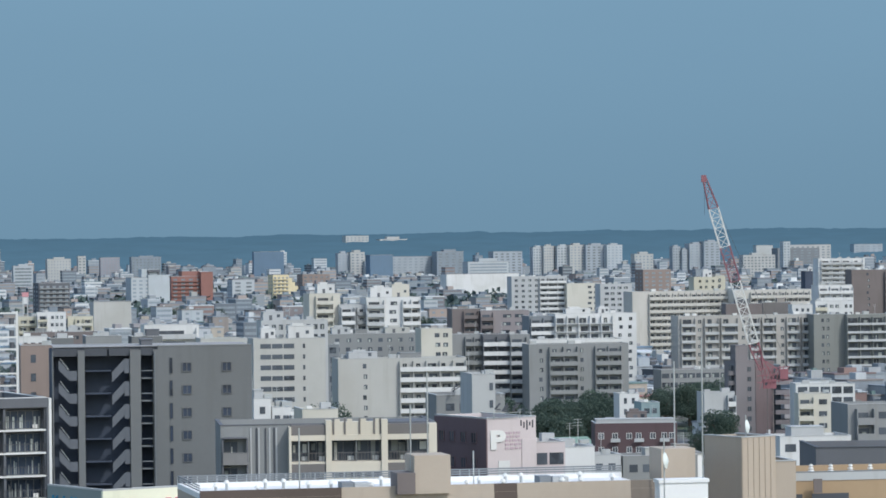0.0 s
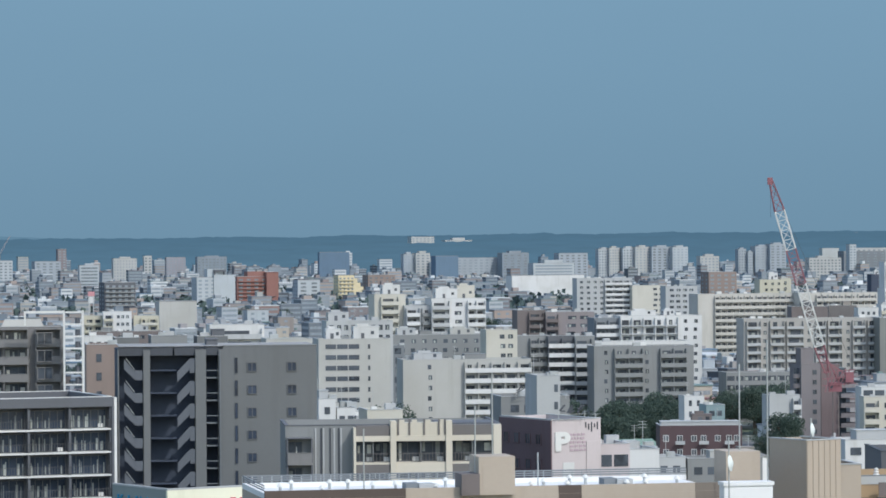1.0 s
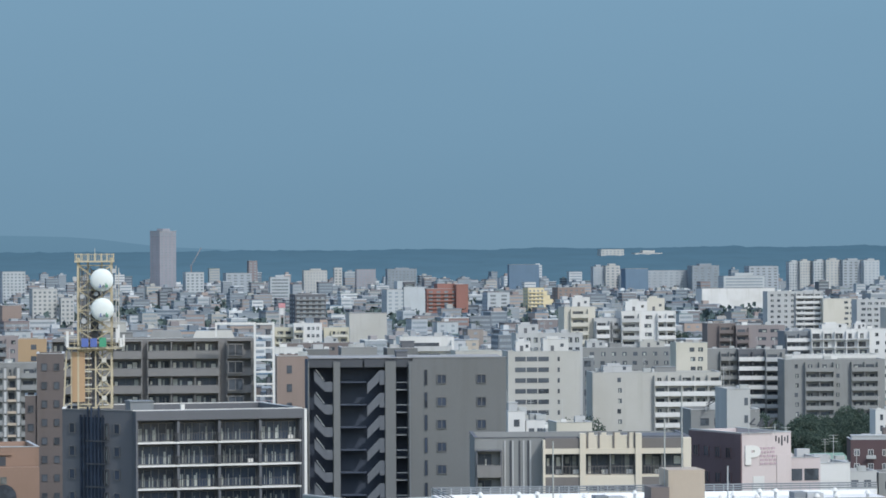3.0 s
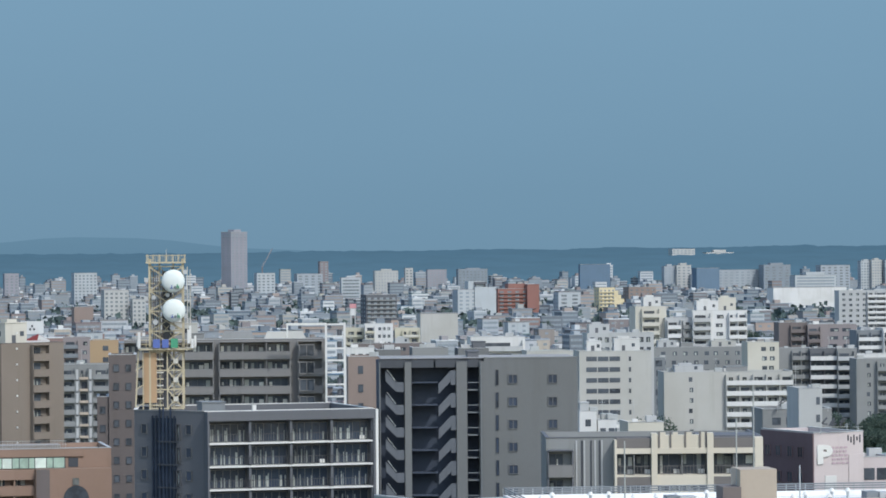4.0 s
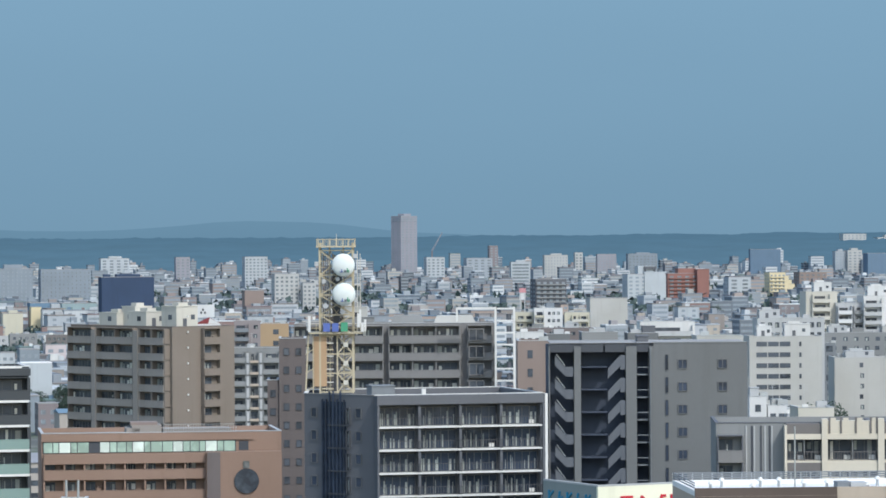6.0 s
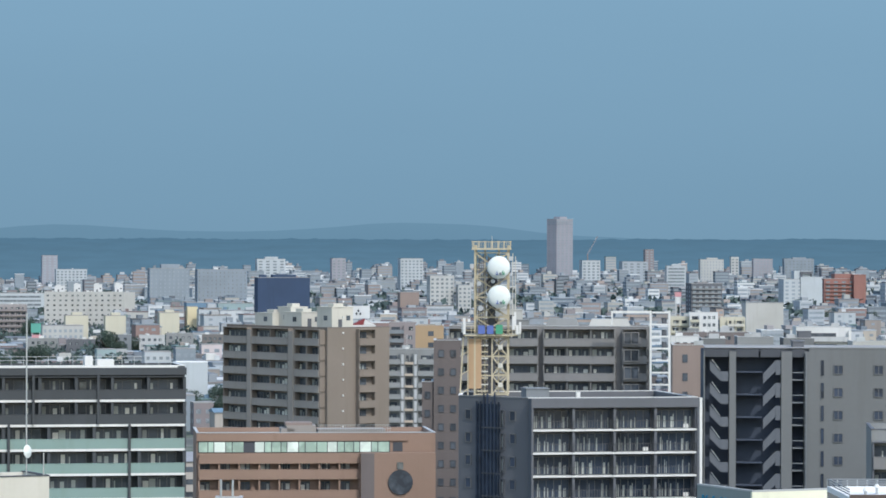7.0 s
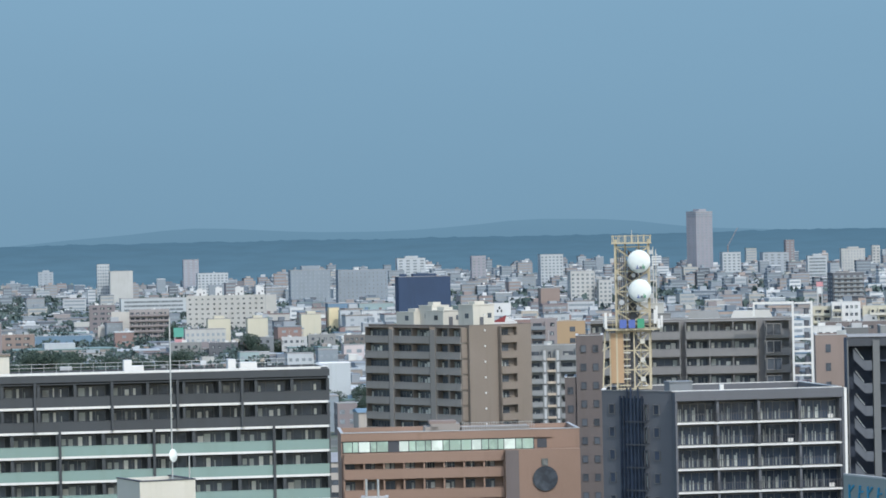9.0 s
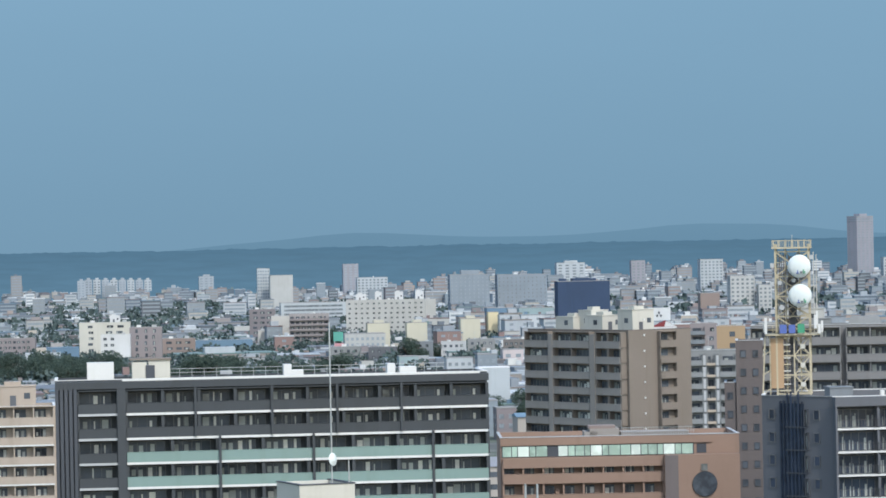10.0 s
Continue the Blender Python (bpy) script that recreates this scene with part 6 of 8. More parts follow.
roof_unit('plant_room', 'beige plant room at the edge of the roof', 'plant room', 18.91, 316.00, 36.65, 3.08, 4, 39.42, BEIGE, 12)
ribbed_tower('beige_tower', 'tall ribbed beige plant tower', 'building', 26.11, 318.00, 3.74, 5.56, 40.27, BEIGE, front=(), side=(), storey=2.9, roof=None, tops=(), seed=1, grid=32)
far_block('white_wing', 'white rendered wing beside the beige tower', 'building', 17.95, 302.60, 4.20, 1.60, 37.38, ROOFWHITE, front=(), side=(), storey=2.9, roof=ROOFWHITE, tops=(), seed=1, grid=12, cols=0)
block('tan_wing', 'tan and beige wing with a dark roof edge', 'building', 29.43, 322.00, 18.29, 10.00, 36.83, TAN, front=(), side=(), storey=2.9, roof=None, tops=(), seed=1, grid=10, cope=BLUEGREY)
boxes('fascia', bpy.data.objects['tan_wing'], PALE, (0, -0.06, 36.10, 18.29, -0.004, 36.82), label='pale grey roof fascia')
TAN_IN = bpy.data.objects['tan_wing'].matrix_basis.inverted()
block('beige_step', 'beige wing step beside the plant tower', 'building', 29.16, 320.00, 1.97, 6.00, 38.02, BEIGE, front=(), side=(), storey=2.9, roof=None, tops=(), seed=1, grid=10)
block('grey_hall', 'dark grey low hall behind the tan wing', 'building', 35.95, 350.00, 17.50, 12.00, 37.40, DARKGREY, front=(), side=(), storey=2.9, roof=None, tops=(), seed=1, grid=2, cope=CHARCOAL)
boxes('wall_opening', bpy.data.objects['tan_wing'], CHARCOAL, tuple(TAN_IN @ Vector((29.57, 321.60, 33.73))) + tuple(TAN_IN @ Vector((29.57, 321.60, 34.94)) + Vector((2.29, 0.12, 0))))
boxes('wall_opening', bpy.data.objects['tan_wing'], CHARCOAL, tuple(TAN_IN @ Vector((32.65, 321.60, 33.70))) + tuple(TAN_IN @ Vector((32.65, 321.60, 35.01)) + Vector((3.39, 0.12, 0))))
boxes('wall_opening', bpy.data.objects['tan_wing'], DUSK, tuple(TAN_IN @ Vector((32.81, 321.60, 35.06))) + tuple(TAN_IN @ Vector((32.81, 321.60, 36.32)) + Vector((0.78, 0.12, 0))))
spiral_vent(32.91, 325.00, 36.60)
spiral_vent(34.69, 325.00, 36.58)
spiral_vent(36.47, 325.00, 36.56)
spiral_vent(38.25, 325.00, 36.54)
pole(-12.28, 303.00, 36.65, 42.33, 0.07, None)
pole(-2.94, 305.00, 36.65, 44.13, 0.07, None)
pole(-1.49, 306.00, 36.65, 46.75, 0.07, None)
pole(20.22, 318.00, 36.65, 47.06, 0.07, None)
pole(21.69, 304.20, 37.66, 49.50, 0.07, None)
pole(18.18, 300.00, 36.31, 41.58, 0.07, (3.15, 0.68, 70))
pole(2.41, 312.00, 36.65, 39.74, 0.07, None)
pole(26.84, 322.00, 39.74, 42.06, 0.07, (1.3, 0.62, 70))
block('stair_house', 'grey and cream stair head with antennas', 'building', -94.25, 300.00, 5.11, 6.29, 37.71, CREAM, grid=36, cope=CHARCOAL)
pole(-92.18, 303.00, 37.01, 51.87, 0.07, (2.82, 0.58, 70))
pole(-90.63, 303.00, 37.01, 39.72, 0.07, None)
block('ladder_head', 'white steel ladder head over a low roof', 'building', -99.28, 400.00, 3.0, 3.0, 28.95, WHITE, grid=12)
pole(-99.15, 402.00, 28.95, 30.95, 0.14, None, "white steel ladder post")
pole(-97.76, 402.00, 28.95, 30.95, 0.14, None, "white steel ladder post")
mid_block('white_house', 'small pale house with two dark windows', 'apartment building', 10.11, 430.00, 4.34, 8.00, 33.77, PINK, front=(('win', 0.05, 0.98, 2, None, dict(ww=1.75, wh=1.4)),), side=(), storey=2.9, roof=None, tops=(), seed=1, grid=14)
mid_block('white_shed', 'low white sheds with units on the roof', 'apartment building', 15.61, 470.00, 3.99, 8.00, 30.80, WHITE, front=(), side=(), storey=2.9, roof=None, tops=(), seed=1, grid=14)
brick = mid_block('brick_block', 'dark red brick block with small white windows', 'apartment building', 31.60, 760.00, 17.30, 11.00, 18.95, DARKRED, tops=((0.02, 0.15, 16.4, 4, 0.7, PALE), (0.42, 0.5, 4.2, 4, 2.0, DUSK)), grid=2)
windows(brick, "front", 17.3, 11, [0.7, 3.6, 6.6, 8.6, 11.6, 14.0, 15.6], [15.6, 12.7, 9.8, 6.9], 1.15, 1.3, WHITESTEEL, PANE)
for u in (3.2, 8.2, 13.6):
    boxes("balcony", brick, PALE, (u, -0.9, 15.0, u + 2.0, -0.13, 15.12), (u, -0.9, 15.12, u + 2.0, -0.82, 15.75))
mid_block('pale_block', 'pale grey block with rooftop sign strokes', 'apartment building', 4.56, 600.00, 3.92, 11.00, 35.58, PALE, front=(('win', 0.7, 0.95, 1, None, dict()),), side=(), storey=2.9, roof=None, tops=(), seed=1, grid=10)
mid_block('pale_block', 'pale grey low block under rooftop sign', 'apartment building', -1.45, 620.00, 11.97, 11.00, 31.30, GREY, front=(('win', 0.1, 0.9, 4, None, dict()),), side=(), storey=2.9, roof=None, tops=(), seed=1, grid=10)
mid_block('white_block', 'light grey block with rows of dark windows', 'apartment building', -51.56, 974.58, 19.72, 12.00, 31.86, LIGHTGREY, front=(('win', 0.09, 0.57, 3, None, dict(ww=2.9, wh=1.25)), ('win', 0.66, 0.74, 1, None, dict(ww=0.6, wh=1.2)),), side=(), storey=2.9, roof=None, tops=((0.12, 0.2, 4, 4, 2.6, WHITE), (0.5, 0.2, 7, 4, 3.2, WHITE)), seed=1, grid=10)
mid_block('white_house', 'small white house with a stair head', 'house', -33.90, 640.00, 3.10, 7.00, 30.20, WHITE, front=(('win', 0.2, 0.8, 1, None, dict(ww=1.0)),), tops=((0.1, 0.2, 1.6, 2, 1.4, PALE),), grid=12)
mid_block('white_house', 'small white house with dark openings', 'house', -30.70, 641.00, 3.40, 7.00, 28.60, WHITE, front=(('win', 0.05, 0.95, 2, None, dict(ww=1.0)),), grid=14, seed=3)
mid_block('grey_house', 'small grey house below a white one', 'house', -27.20, 640.00, 3.00, 7.00, 27.10, PALE, front=(('win', 0.2, 0.8, 1, None, dict(ww=1.3)),), grid=12, seed=5)
mid_block('white_block', 'small white block with roof boxes', 'apartment building', -22.12, 560.00, 5.61, 8.00, 31.93, CREAM, front=(('win', 0.2, 0.8, 2, None, dict()),), side=(), storey=2.9, roof=None, tops=(), seed=1, grid=12)
mid_block('grey_frame_block', 'thin grey stair tower with windows', 'apartment building', -35.64, 1089.23, 3.96, 6.00, 26.83, BLUEGREY, front=(('win', 0.2, 0.9, 1, None, dict(ww=2.0, wh=1.8)),), side=(), storey=2.9, roof=None, tops=(), seed=1, grid=10)
mid_block('white_block', 'pale block with long white balconies', 'apartment building', -29.50, 1000.92, 35.90, 14.00, 25.25, LIGHTGREY, front=(('win', 0.18, 0.24, 1, None, dict(ww=1.0)), ('bal', 0.48, 1, 5, WHITE, dict()),), side=(), storey=2.9, roof=None, tops=((0.1, 0.3, 8, 5, 1.6, PALE), (0.5, 0.3, 6, 5, 1.2, GREY)), seed=1, grid=9)
mid_block('white_block', 'white stepped apartment complex, upper part', 'apartment building', -26.13, 1218.22, 18.70, 12.00, 38.83, WHITE, front=(('bal', 0.0, 0.32, 1, PALE, dict()), ('win', 0.4, 0.6, 1, None, dict()), ('bal', 0.66, 0.98, 2, WHITE, dict()),), side=(), storey=2.9, roof=None, tops=((0.1, 0.2, 8, 5, 3.2, WHITE), (0.5, 0.2, 6, 5, 4.2, CREAM)), seed=1, grid=12)
mid_block('white_block', 'stepped white flats with shaded balconies', 'apartment building', -35.32, 1218.22, 10.10, 12.00, 36.45, PALE, front=(('bal', 0.05, 0.5, 1, WHITE, dict(depth=2)), ('bal', 0.6, 1, 1, GREY, dict()),), side=(), storey=2.9, roof=None, tops=(), seed=1, grid=12)
mid_block('cream_block', 'cream flats with open galleries', 'apartment building', -45.39, 1218.22, 10.66, 12.00, 40.38, CREAM, front=(('bal', 0.2, 0.75, 1, CREAM, dict()),), side=(), storey=2.9, roof=None, tops=((0.3, 0.2, 6, 5, 3.0, WHITE),), seed=1, grid=12)
mid_block('grey_block', 'low grey block with arched top windows', 'apartment building', -53.19, 1050.00, 19.59, 11.00, 35.08, PALE, front=(('win', 0.03, 0.97, 9, None, dict(ww=1.2, wh=1.5)),), side=(), storey=2.9, roof=None, tops=((0.05, 0.3, 6, 5, 2.4, PALE),), seed=1, grid=10)
mid_block('grey_block', 'worn grey block below the white flats', 'apartment building', -37.29, 1157.31, 30.33, 11.00, 28.14, GREY, front=(('win', 0.05, 0.95, 8, None, dict(ww=1.4)),), side=(), storey=2.9, roof=None, tops=((0.05, 0.1, 6, 4, 2.0, PALE), (0.3, 0.2, 4, 4, 1.2, GREY), (0.62, 0.1, 8, 5, 1.8, LIGHTGREY)), seed=1, grid=10)
mid_block('tan_block', 'cream block with blue roof boards', 'apartment building', -6.99, 1100.00, 9.63, 11.00, 31.02, CREAM, front=(('win', 0.4, 0.9, 2, None, dict()),), side=(), storey=2.9, roof=None, tops=(), seed=1, grid=10)
mid_block('grey_block', 'grey flats with balconies and white rails', 'apartment building', 2.51, 1122.24, 10.01, 11.00, 28.61, GREY, front=(('bal', 0.4, 0.95, 2, GREY, dict()),), side=(), storey=2.9, roof=None, tops=(), seed=1, grid=10)
mid_block('white_block', 'flats with stacked white balcony fronts', 'apartment building', 12.00, 1122.24, 8.59, 11.00, 28.50, DARKGREY, front=(('bal', 0.0, 1, 2, WHITE, dict(depth=1.8)),), side=(), storey=2.9, roof=None, tops=(), seed=1, grid=10)
mid_block('white_block', 'flats with stepped white balcony fronts', 'apartment building', 20.44, 1122.24, 6.27, 11.00, 28.40, GREY, front=(('bal', 0.0, 0.8, 1, PALE, dict(depth=1.8)),), side=(), storey=2.9, roof=None, tops=(), seed=1, grid=10)
mid_block('brown_block', 'dusky brown flats with dark openings', 'apartment building', 3.07, 1322.64, 10.54, 11.00, 32.68, DUSK, front=(('bal', 0.4, 0.9, 1, DUSK, dict()),), side=(), storey=2.9, roof=None, tops=(), seed=1, grid=10)
mid_block('brown_block', 'taupe flats with a stack of loggias', 'apartment building', 13.42, 1322.64, 18.16, 11.00, 31.94, MAUVE, front=(('bal', 0.0, 0.25, 1, DUSK, dict()), ('win', 0.4, 0.95, 2, None, dict()),), side=(), storey=2.9, roof=None, tops=(), seed=1, grid=10)
mid_block('grey_block', 'grey slab of flats with paired balconies', 'apartment building', 25.91, 1102.20, 31.13, 11.00, 25.76, GREY, front=(('win', 0.08, 0.16, 1, None, dict(ww=1.0)), ('bal', 0.2, 0.48, 2, GREY, dict()), ('win', 0.5, 0.56, 1, None, dict(ww=1.0)), ('bal', 0.66, 0.92, 2, GREY, dict()),), side=(), storey=2.9, roof=None, tops=(), seed=1, grid=10)
mid_block('white_block', 'white slab of flats with dark balconies', 'apartment building', 39.34, 1277.03, 29.78, 11.00, 31.34, WHITE, front=(('bal', 0.0, 0.7, 5, PALE, dict(rail_h=0.22)), ('win', 0.74, 0.98, 2, None, dict(ww=1.2)),), side=(), storey=2.9, roof=None, tops=((0.15, 0.2, 9, 4, 1.6, WHITE), (0.55, 0.2, 4, 4, 1.8, WHITE)), seed=1, grid=12)
mid_block('white_block', 'arched pale wing of a white slab', 'apartment building', 30.13, 1277.03, 9.88, 11.00, 30.65, BLUEGREY, front=(('bal', 0.05, 0.95, 2, WHITE, dict()),), side=(), storey=2.9, roof=None, tops=(), seed=1, grid=12)
mid_block('white_annex', 'white roof band in front of a slab', 'apartment building', 27.05, 1150.00, 30.89, 11.00, 25.80, WHITE, front=(), side=(), storey=2.9, roof=None, tops=(), seed=1, grid=12)
mid_block('grey_block', 'long grey slab of flats with square loggias', 'apartment building', 82.36, 1268.29, 49.71, 11.00, 30.24, WARMGREY, front=(('bal', 0.02, 0.12, 1, PALE, dict(rail_h=0.75, wh=2.2, depth=1.1)), ('bal', 0.19, 0.29, 1, PALE, dict(rail_h=0.75, wh=2.2, depth=1.1)), ('bal', 0.31, 0.43, 1, PALE, dict(rail_h=0.75, wh=2.2, depth=1.1)), ('bal', 0.52, 0.59, 1, PALE, dict(rail_h=0.75, wh=2.2, depth=1.1)), ('bal', 0.61, 0.71, 1, PALE, dict(rail_h=0.75, wh=2.2, depth=1.1)), ('bal', 0.79, 0.88, 1, PALE, dict(rail_h=0.75, wh=2.2, depth=1.1)), ('bal', 0.9, 0.99, 1, PALE, dict(rail_h=0.75, wh=2.2, depth=1.1)), ('win', 0.14, 0.17, 1, None, dict(ww=1.1)), ('win', 0.46, 0.49, 1, None, dict(ww=1.1)), ('win', 0.74, 0.78, 1, None, dict(ww=1.1)),), side=(), storey=2.9, roof=None, tops=(), seed=1, grid=10)
mid_block('grey_block', 'plain grey-green end of a slab', 'apartment building', 130.04, 1268.29, 11.93, 11.00, 30.29, GREENGREY, front=(('win', 0.2, 0.5, 2, None, dict(ww=0.9)),), side=(), storey=2.9, roof=None, tops=(), seed=1, grid=10)
mid_block('grey_block', 'grey-green slab with dark glazed balconies', 'apartment building', 141.56, 1268.29, 37.64, 11.00, 30.16, GREENGREY, front=(('bal', 0.0, 0.98, 8, PALE, dict(rail_h=0.55, wh=2.2, ww=3.6)),), side=(), storey=2.9, roof=None, tops=(), seed=1, grid=10)
mid_block('white_block', 'long cream slab with rows of white balconies', 'apartment building', 83.53, 1596.29, 47.59, 14.00, 34.04, OLDCREAM, front=(('bal', 0.16, 0.97, 14, OLDCREAM, dict(rail_h=1.15, wh=1.9)),), side=(), storey=2.9, roof=None, tops=(), seed=1, grid=14)
mid_block('white_block', 'long cream slab behind the grey flats', 'apartment building', 128.79, 1596.29, 35.95, 14.00, 34.28, OLDCREAM, front=(('bal', 0.2, 0.97, 10, OLDCREAM, dict(rail_h=1.15, wh=1.9)),), side=(), storey=2.9, roof=None, tops=(), seed=1, grid=14)
mid_block('roof_tanks', 'pale yellow block with a small white roof house', 'apartment building', 121.54, 1750.00, 15.60, 11.00, 38.60, YELLOWCREAM, front=(('win', 0.1, 0.9, 4, None, dict(ww=1.2)),), side=(), storey=2.9, roof=None, tops=((0.3, 0.1, 4.5, 4, 3.0, WHITE),), seed=1, grid=10)
mid_block('white_block', 'white tower with dark stair zigzag', 'apartment building', 229.16, 2204.40, 29.68, 11.00, 43.99, WHITE, front=(('bal', 0.05, 0.95, 4, PALE, dict()),), side=(), storey=2.9, roof=None, tops=(), seed=1, grid=12)
mid_block('brown_block', 'dusky brown tower with balconies along one end', 'apartment building', 192.37, 1700.00, 53.53, 11.00, 41.69, DUSK, front=(('win', 0.1, 0.2, 1, None, dict(ww=1.0)), ('bal', 0.3, 0.95, 8, HEATHER, dict()),), side=(), storey=2.9, roof=None, tops=(), seed=1, grid=10)
mid_block('white_block', 'white layered low block', 'apartment building', 160.29, 1543.08, 15.02, 11.00, 36.84, WHITE, front=(('bal', 0.0, 1, 3, WHITE, dict()),), side=(), storey=2.9, roof=None, tops=(), seed=1, grid=10)
round_balcony_tower(80.74, 1000.00, 11.0, 10.0, 23.4, 14)
mid_block('pale_block', 'pale blank end wall with small balconies', 'apartment building', 67.59, 940.00, 8.19, 8.00, 17.47, PALE, front=(('bal', 0.75, 1, 1, WHITE, dict()),), side=(), storey=2.9, roof=None, tops=(), seed=1, grid=10)
mid_block('cream_block', 'bright cream corner house of four storeys', 'apartment building', 86.20, 880.00, 8.10, 7.00, 19.53, CREAM, front=(('bal', 0.0, 0.45, 1, CREAM, dict()), ('win', 0.55, 0.95, 1, None, dict()),), side=(), storey=2.9, roof=None, tops=(), seed=1, grid=3)
mid_block('white_block', 'white low block with a long flat roof', 'apartment building', 59.38, 640.00, 13.08, 10.00, 22.40, WHITE, front=(('win', 0.03, 0.97, 4, None, dict(ww=2.0, wh=1.35)),), side=(), storey=2.9, roof=None, tops=((0.2, 0.2, 6, 4, 1.5, PALE),), seed=1, grid=10)
mid_block('grey_block', 'blue-grey block with framed balconies', 'apartment building', 73.69, 660.00, 21.54, 11.00, 27.07, GREY, front=(('bal', 0.07, 0.22, 1, GREY, dict()), ('win', 0.25, 0.95, 6, None, dict()),), side=(), storey=2.9, roof=None, tops=(), seed=1, grid=10)
mid_block('white_hall', 'white hall with a thick flat roof over dark bays', 'apartment building', 95.36, 980.00, 16.22, 11.00, 17.77, WHITE, front=(('win', 0.02, 0.98, 5, None, dict(ww=2.6, wh=1.9)),), side=(), storey=2.9, roof=None, tops=(), seed=1, grid=3)
mid_block('grey_hall', 'long low grey hall with a pale roof band', 'apartment building', 69.08, 1150.00, 22.26, 11.00, 15.78, GREY, front=(('win', 0.01, 0.99, 8, None, dict(ww=2.4, wh=1.5)),), side=(), storey=2.9, roof=ROOFGREY, tops=(), seed=1, grid=10)
mid_block('cream_block', 'low yellow terrace house with shaded balconies', 'house', -168.29, 1424.00, 7.70, 9.00, 29.60, YELLOWCREAM, front=(('bal', 0.05, 0.95, 2, YELLOWCREAM, dict(rail_h=0.8)),), grid=8, seed=2)
mid_block('white_house', 'white terrace house with a taller roof', 'house', -160.12, 1420.00, 11.30, 9.00, 31.30, WHITE, front=(('bal', 0.02, 0.35, 1, YELLOWCREAM, dict(rail_h=0.7)), ('win', 0.45, 0.95, 3, None, dict(ww=1.1)),), grid=8, seed=5)
mid_block('cream_block', 'low yellow terrace house beside a white one', 'house', -148.40, 1424.00, 9.90, 9.00, 29.50, YELLOWCREAM, front=(('bal', 0.3, 0.95, 2, CREAM, dict(rail_h=0.8)),), grid=8, seed=7)
mid_block('dark_roofs', 'low dark roofed houses in a row', 'house', -150.00, 1290.00, 26.00, 10.00, 26.60, DUSK, front=(('win', 0.05, 0.95, 6, None, dict(ww=1.5)),), tops=((0.15, 0.2, 4, 4, 1.2, GREY), (0.6, 0.2, 5, 4, 1.6, PALE)), grid=8, seed=8)
mid_block('white_house', 'low white houses behind dark plant rooms', 'house', -106.17, 900.00, 7.20, 8.00, 35.00, WHITE, front=(('win', 0.1, 0.9, 3, None, dict(ww=1.1)),), grid=8, seed=9)
far_block('grey_hall', 'long grey hall with a low roof', 'hall', -184.39, 1900.00, 20.00, 14.00, 27.40, LIGHTGREY, roof=GREY, grid=14, cols=0)
mid_block('white_hall', 'white framed hall behind the stair block', 'apartment building', -78.93, 950.00, 14.48, 11.00, 36.42, WHITE, front=(('bal', 0.05, 0.95, 1, PALE, dict()),), side=(), storey=2.9, roof=None, tops=(), seed=1, grid=10)
mid_block('green_roof', 'low hall with a green roof', 'apartment building', -55.32, 820.00, 10.60, 11.00, 36.14, LIGHTGREY, front=(), side=(), storey=2.9, roof=ROOFGREEN, tops=(), seed=1, grid=10)
mid_block('plant_room', 'dark grey plant room behind a stair block', 'building', -76.60, 700.00, 4.70, 7.00, 39.75, STONEGREY, grid=10, seed=2)
mid_block('plant_room', 'grey plant room with a pale rim', 'building', -69.55, 700.00, 7.00, 8.00, 40.10, GREY, grid=10, seed=3)
mid_block('plant_room', 'dark plant room with a high wall', 'building', -60.70, 701.00, 6.00, 8.00, 39.90, STONEGREY, tops=((0.5, 0.2, 2.5, 3, 1.2, DARKGREY),), grid=10, seed=4)
far_block('red_block', 'red tiled block with stacked balconies', 'apartment building', -207.39, 2750.00, 31.23, 14.00, 32.34, BRICKRED, front=(), side=(), storey=2.9, roof=None, tops=(), seed=1, grid=22.0, cols=5, ledge=BRICKRED, cap=3.5, band=0.5)
far_block('white_block', 'white block with square windows', 'apartment building', -233.65, 2700.00, 30.09, 14.00, 32.30, FWHITE, front=(), side=(), storey=2.9, roof=None, tops=(), seed=1, grid=22.0, cols=6, ledge=None, cap=6, band=0.5)
far_block('grey_block', 'dark slate block of flats', 'apartment building', -269.37, 2400.00, 21.40, 14.00, 32.09, DARKGREY, front=(), side=(), storey=2.9, roof=None, tops=(), seed=1, grid=22.0, cols=5, ledge=GREY, cap=0.0, band=0.5)
far_block('yellow_block', 'yellow stepped block of flats', 'apartment building', -136.95, 2900.00, 13.50, 12.48, 31.40, YELLOW, front=(), side=(), storey=2.9, roof=None, tops=(), seed=1, grid=22.0, cols=4, ledge=YELLOW, cap=0.0, band=0.5)
yellow = next(o for o in scene.objects if o.get('label') == 'yellow stepped block of flats')
for step in range(5):
    boxes("terrace_step", yellow, YELLOW, (13.503 + 2.6 * step, 0, 0, 16.1 + 2.6 * step, 12.0, 28.6 - 3.2 * step), (13.6 + 2.6 * step, -0.5, 25.6 - 3.2 * step, 16.0 + 2.6 * step, -0.003, 26.3 - 3.2 * step))
far_block('brown_block', 'red brown block behind the yellow flats', 'apartment building', -117.02, 3000.00, 24.00, 14.00, 30.60, PINKBROWN, front=(), side=(), storey=2.9, roof=None, tops=(), seed=1, grid=22.0, cols=5, ledge=None, cap=0.0, band=0.5)
far_block('white_block', 'white block with twin window columns', 'apartment building', -163.83, 2800.00, 18.06, 12.64, 28.70, FWHITE, front=(), side=(), storey=2.9, roof=None, tops=(), seed=1, grid=22.0, cols=2, ledge=None, cap=0.0, band=0.5)
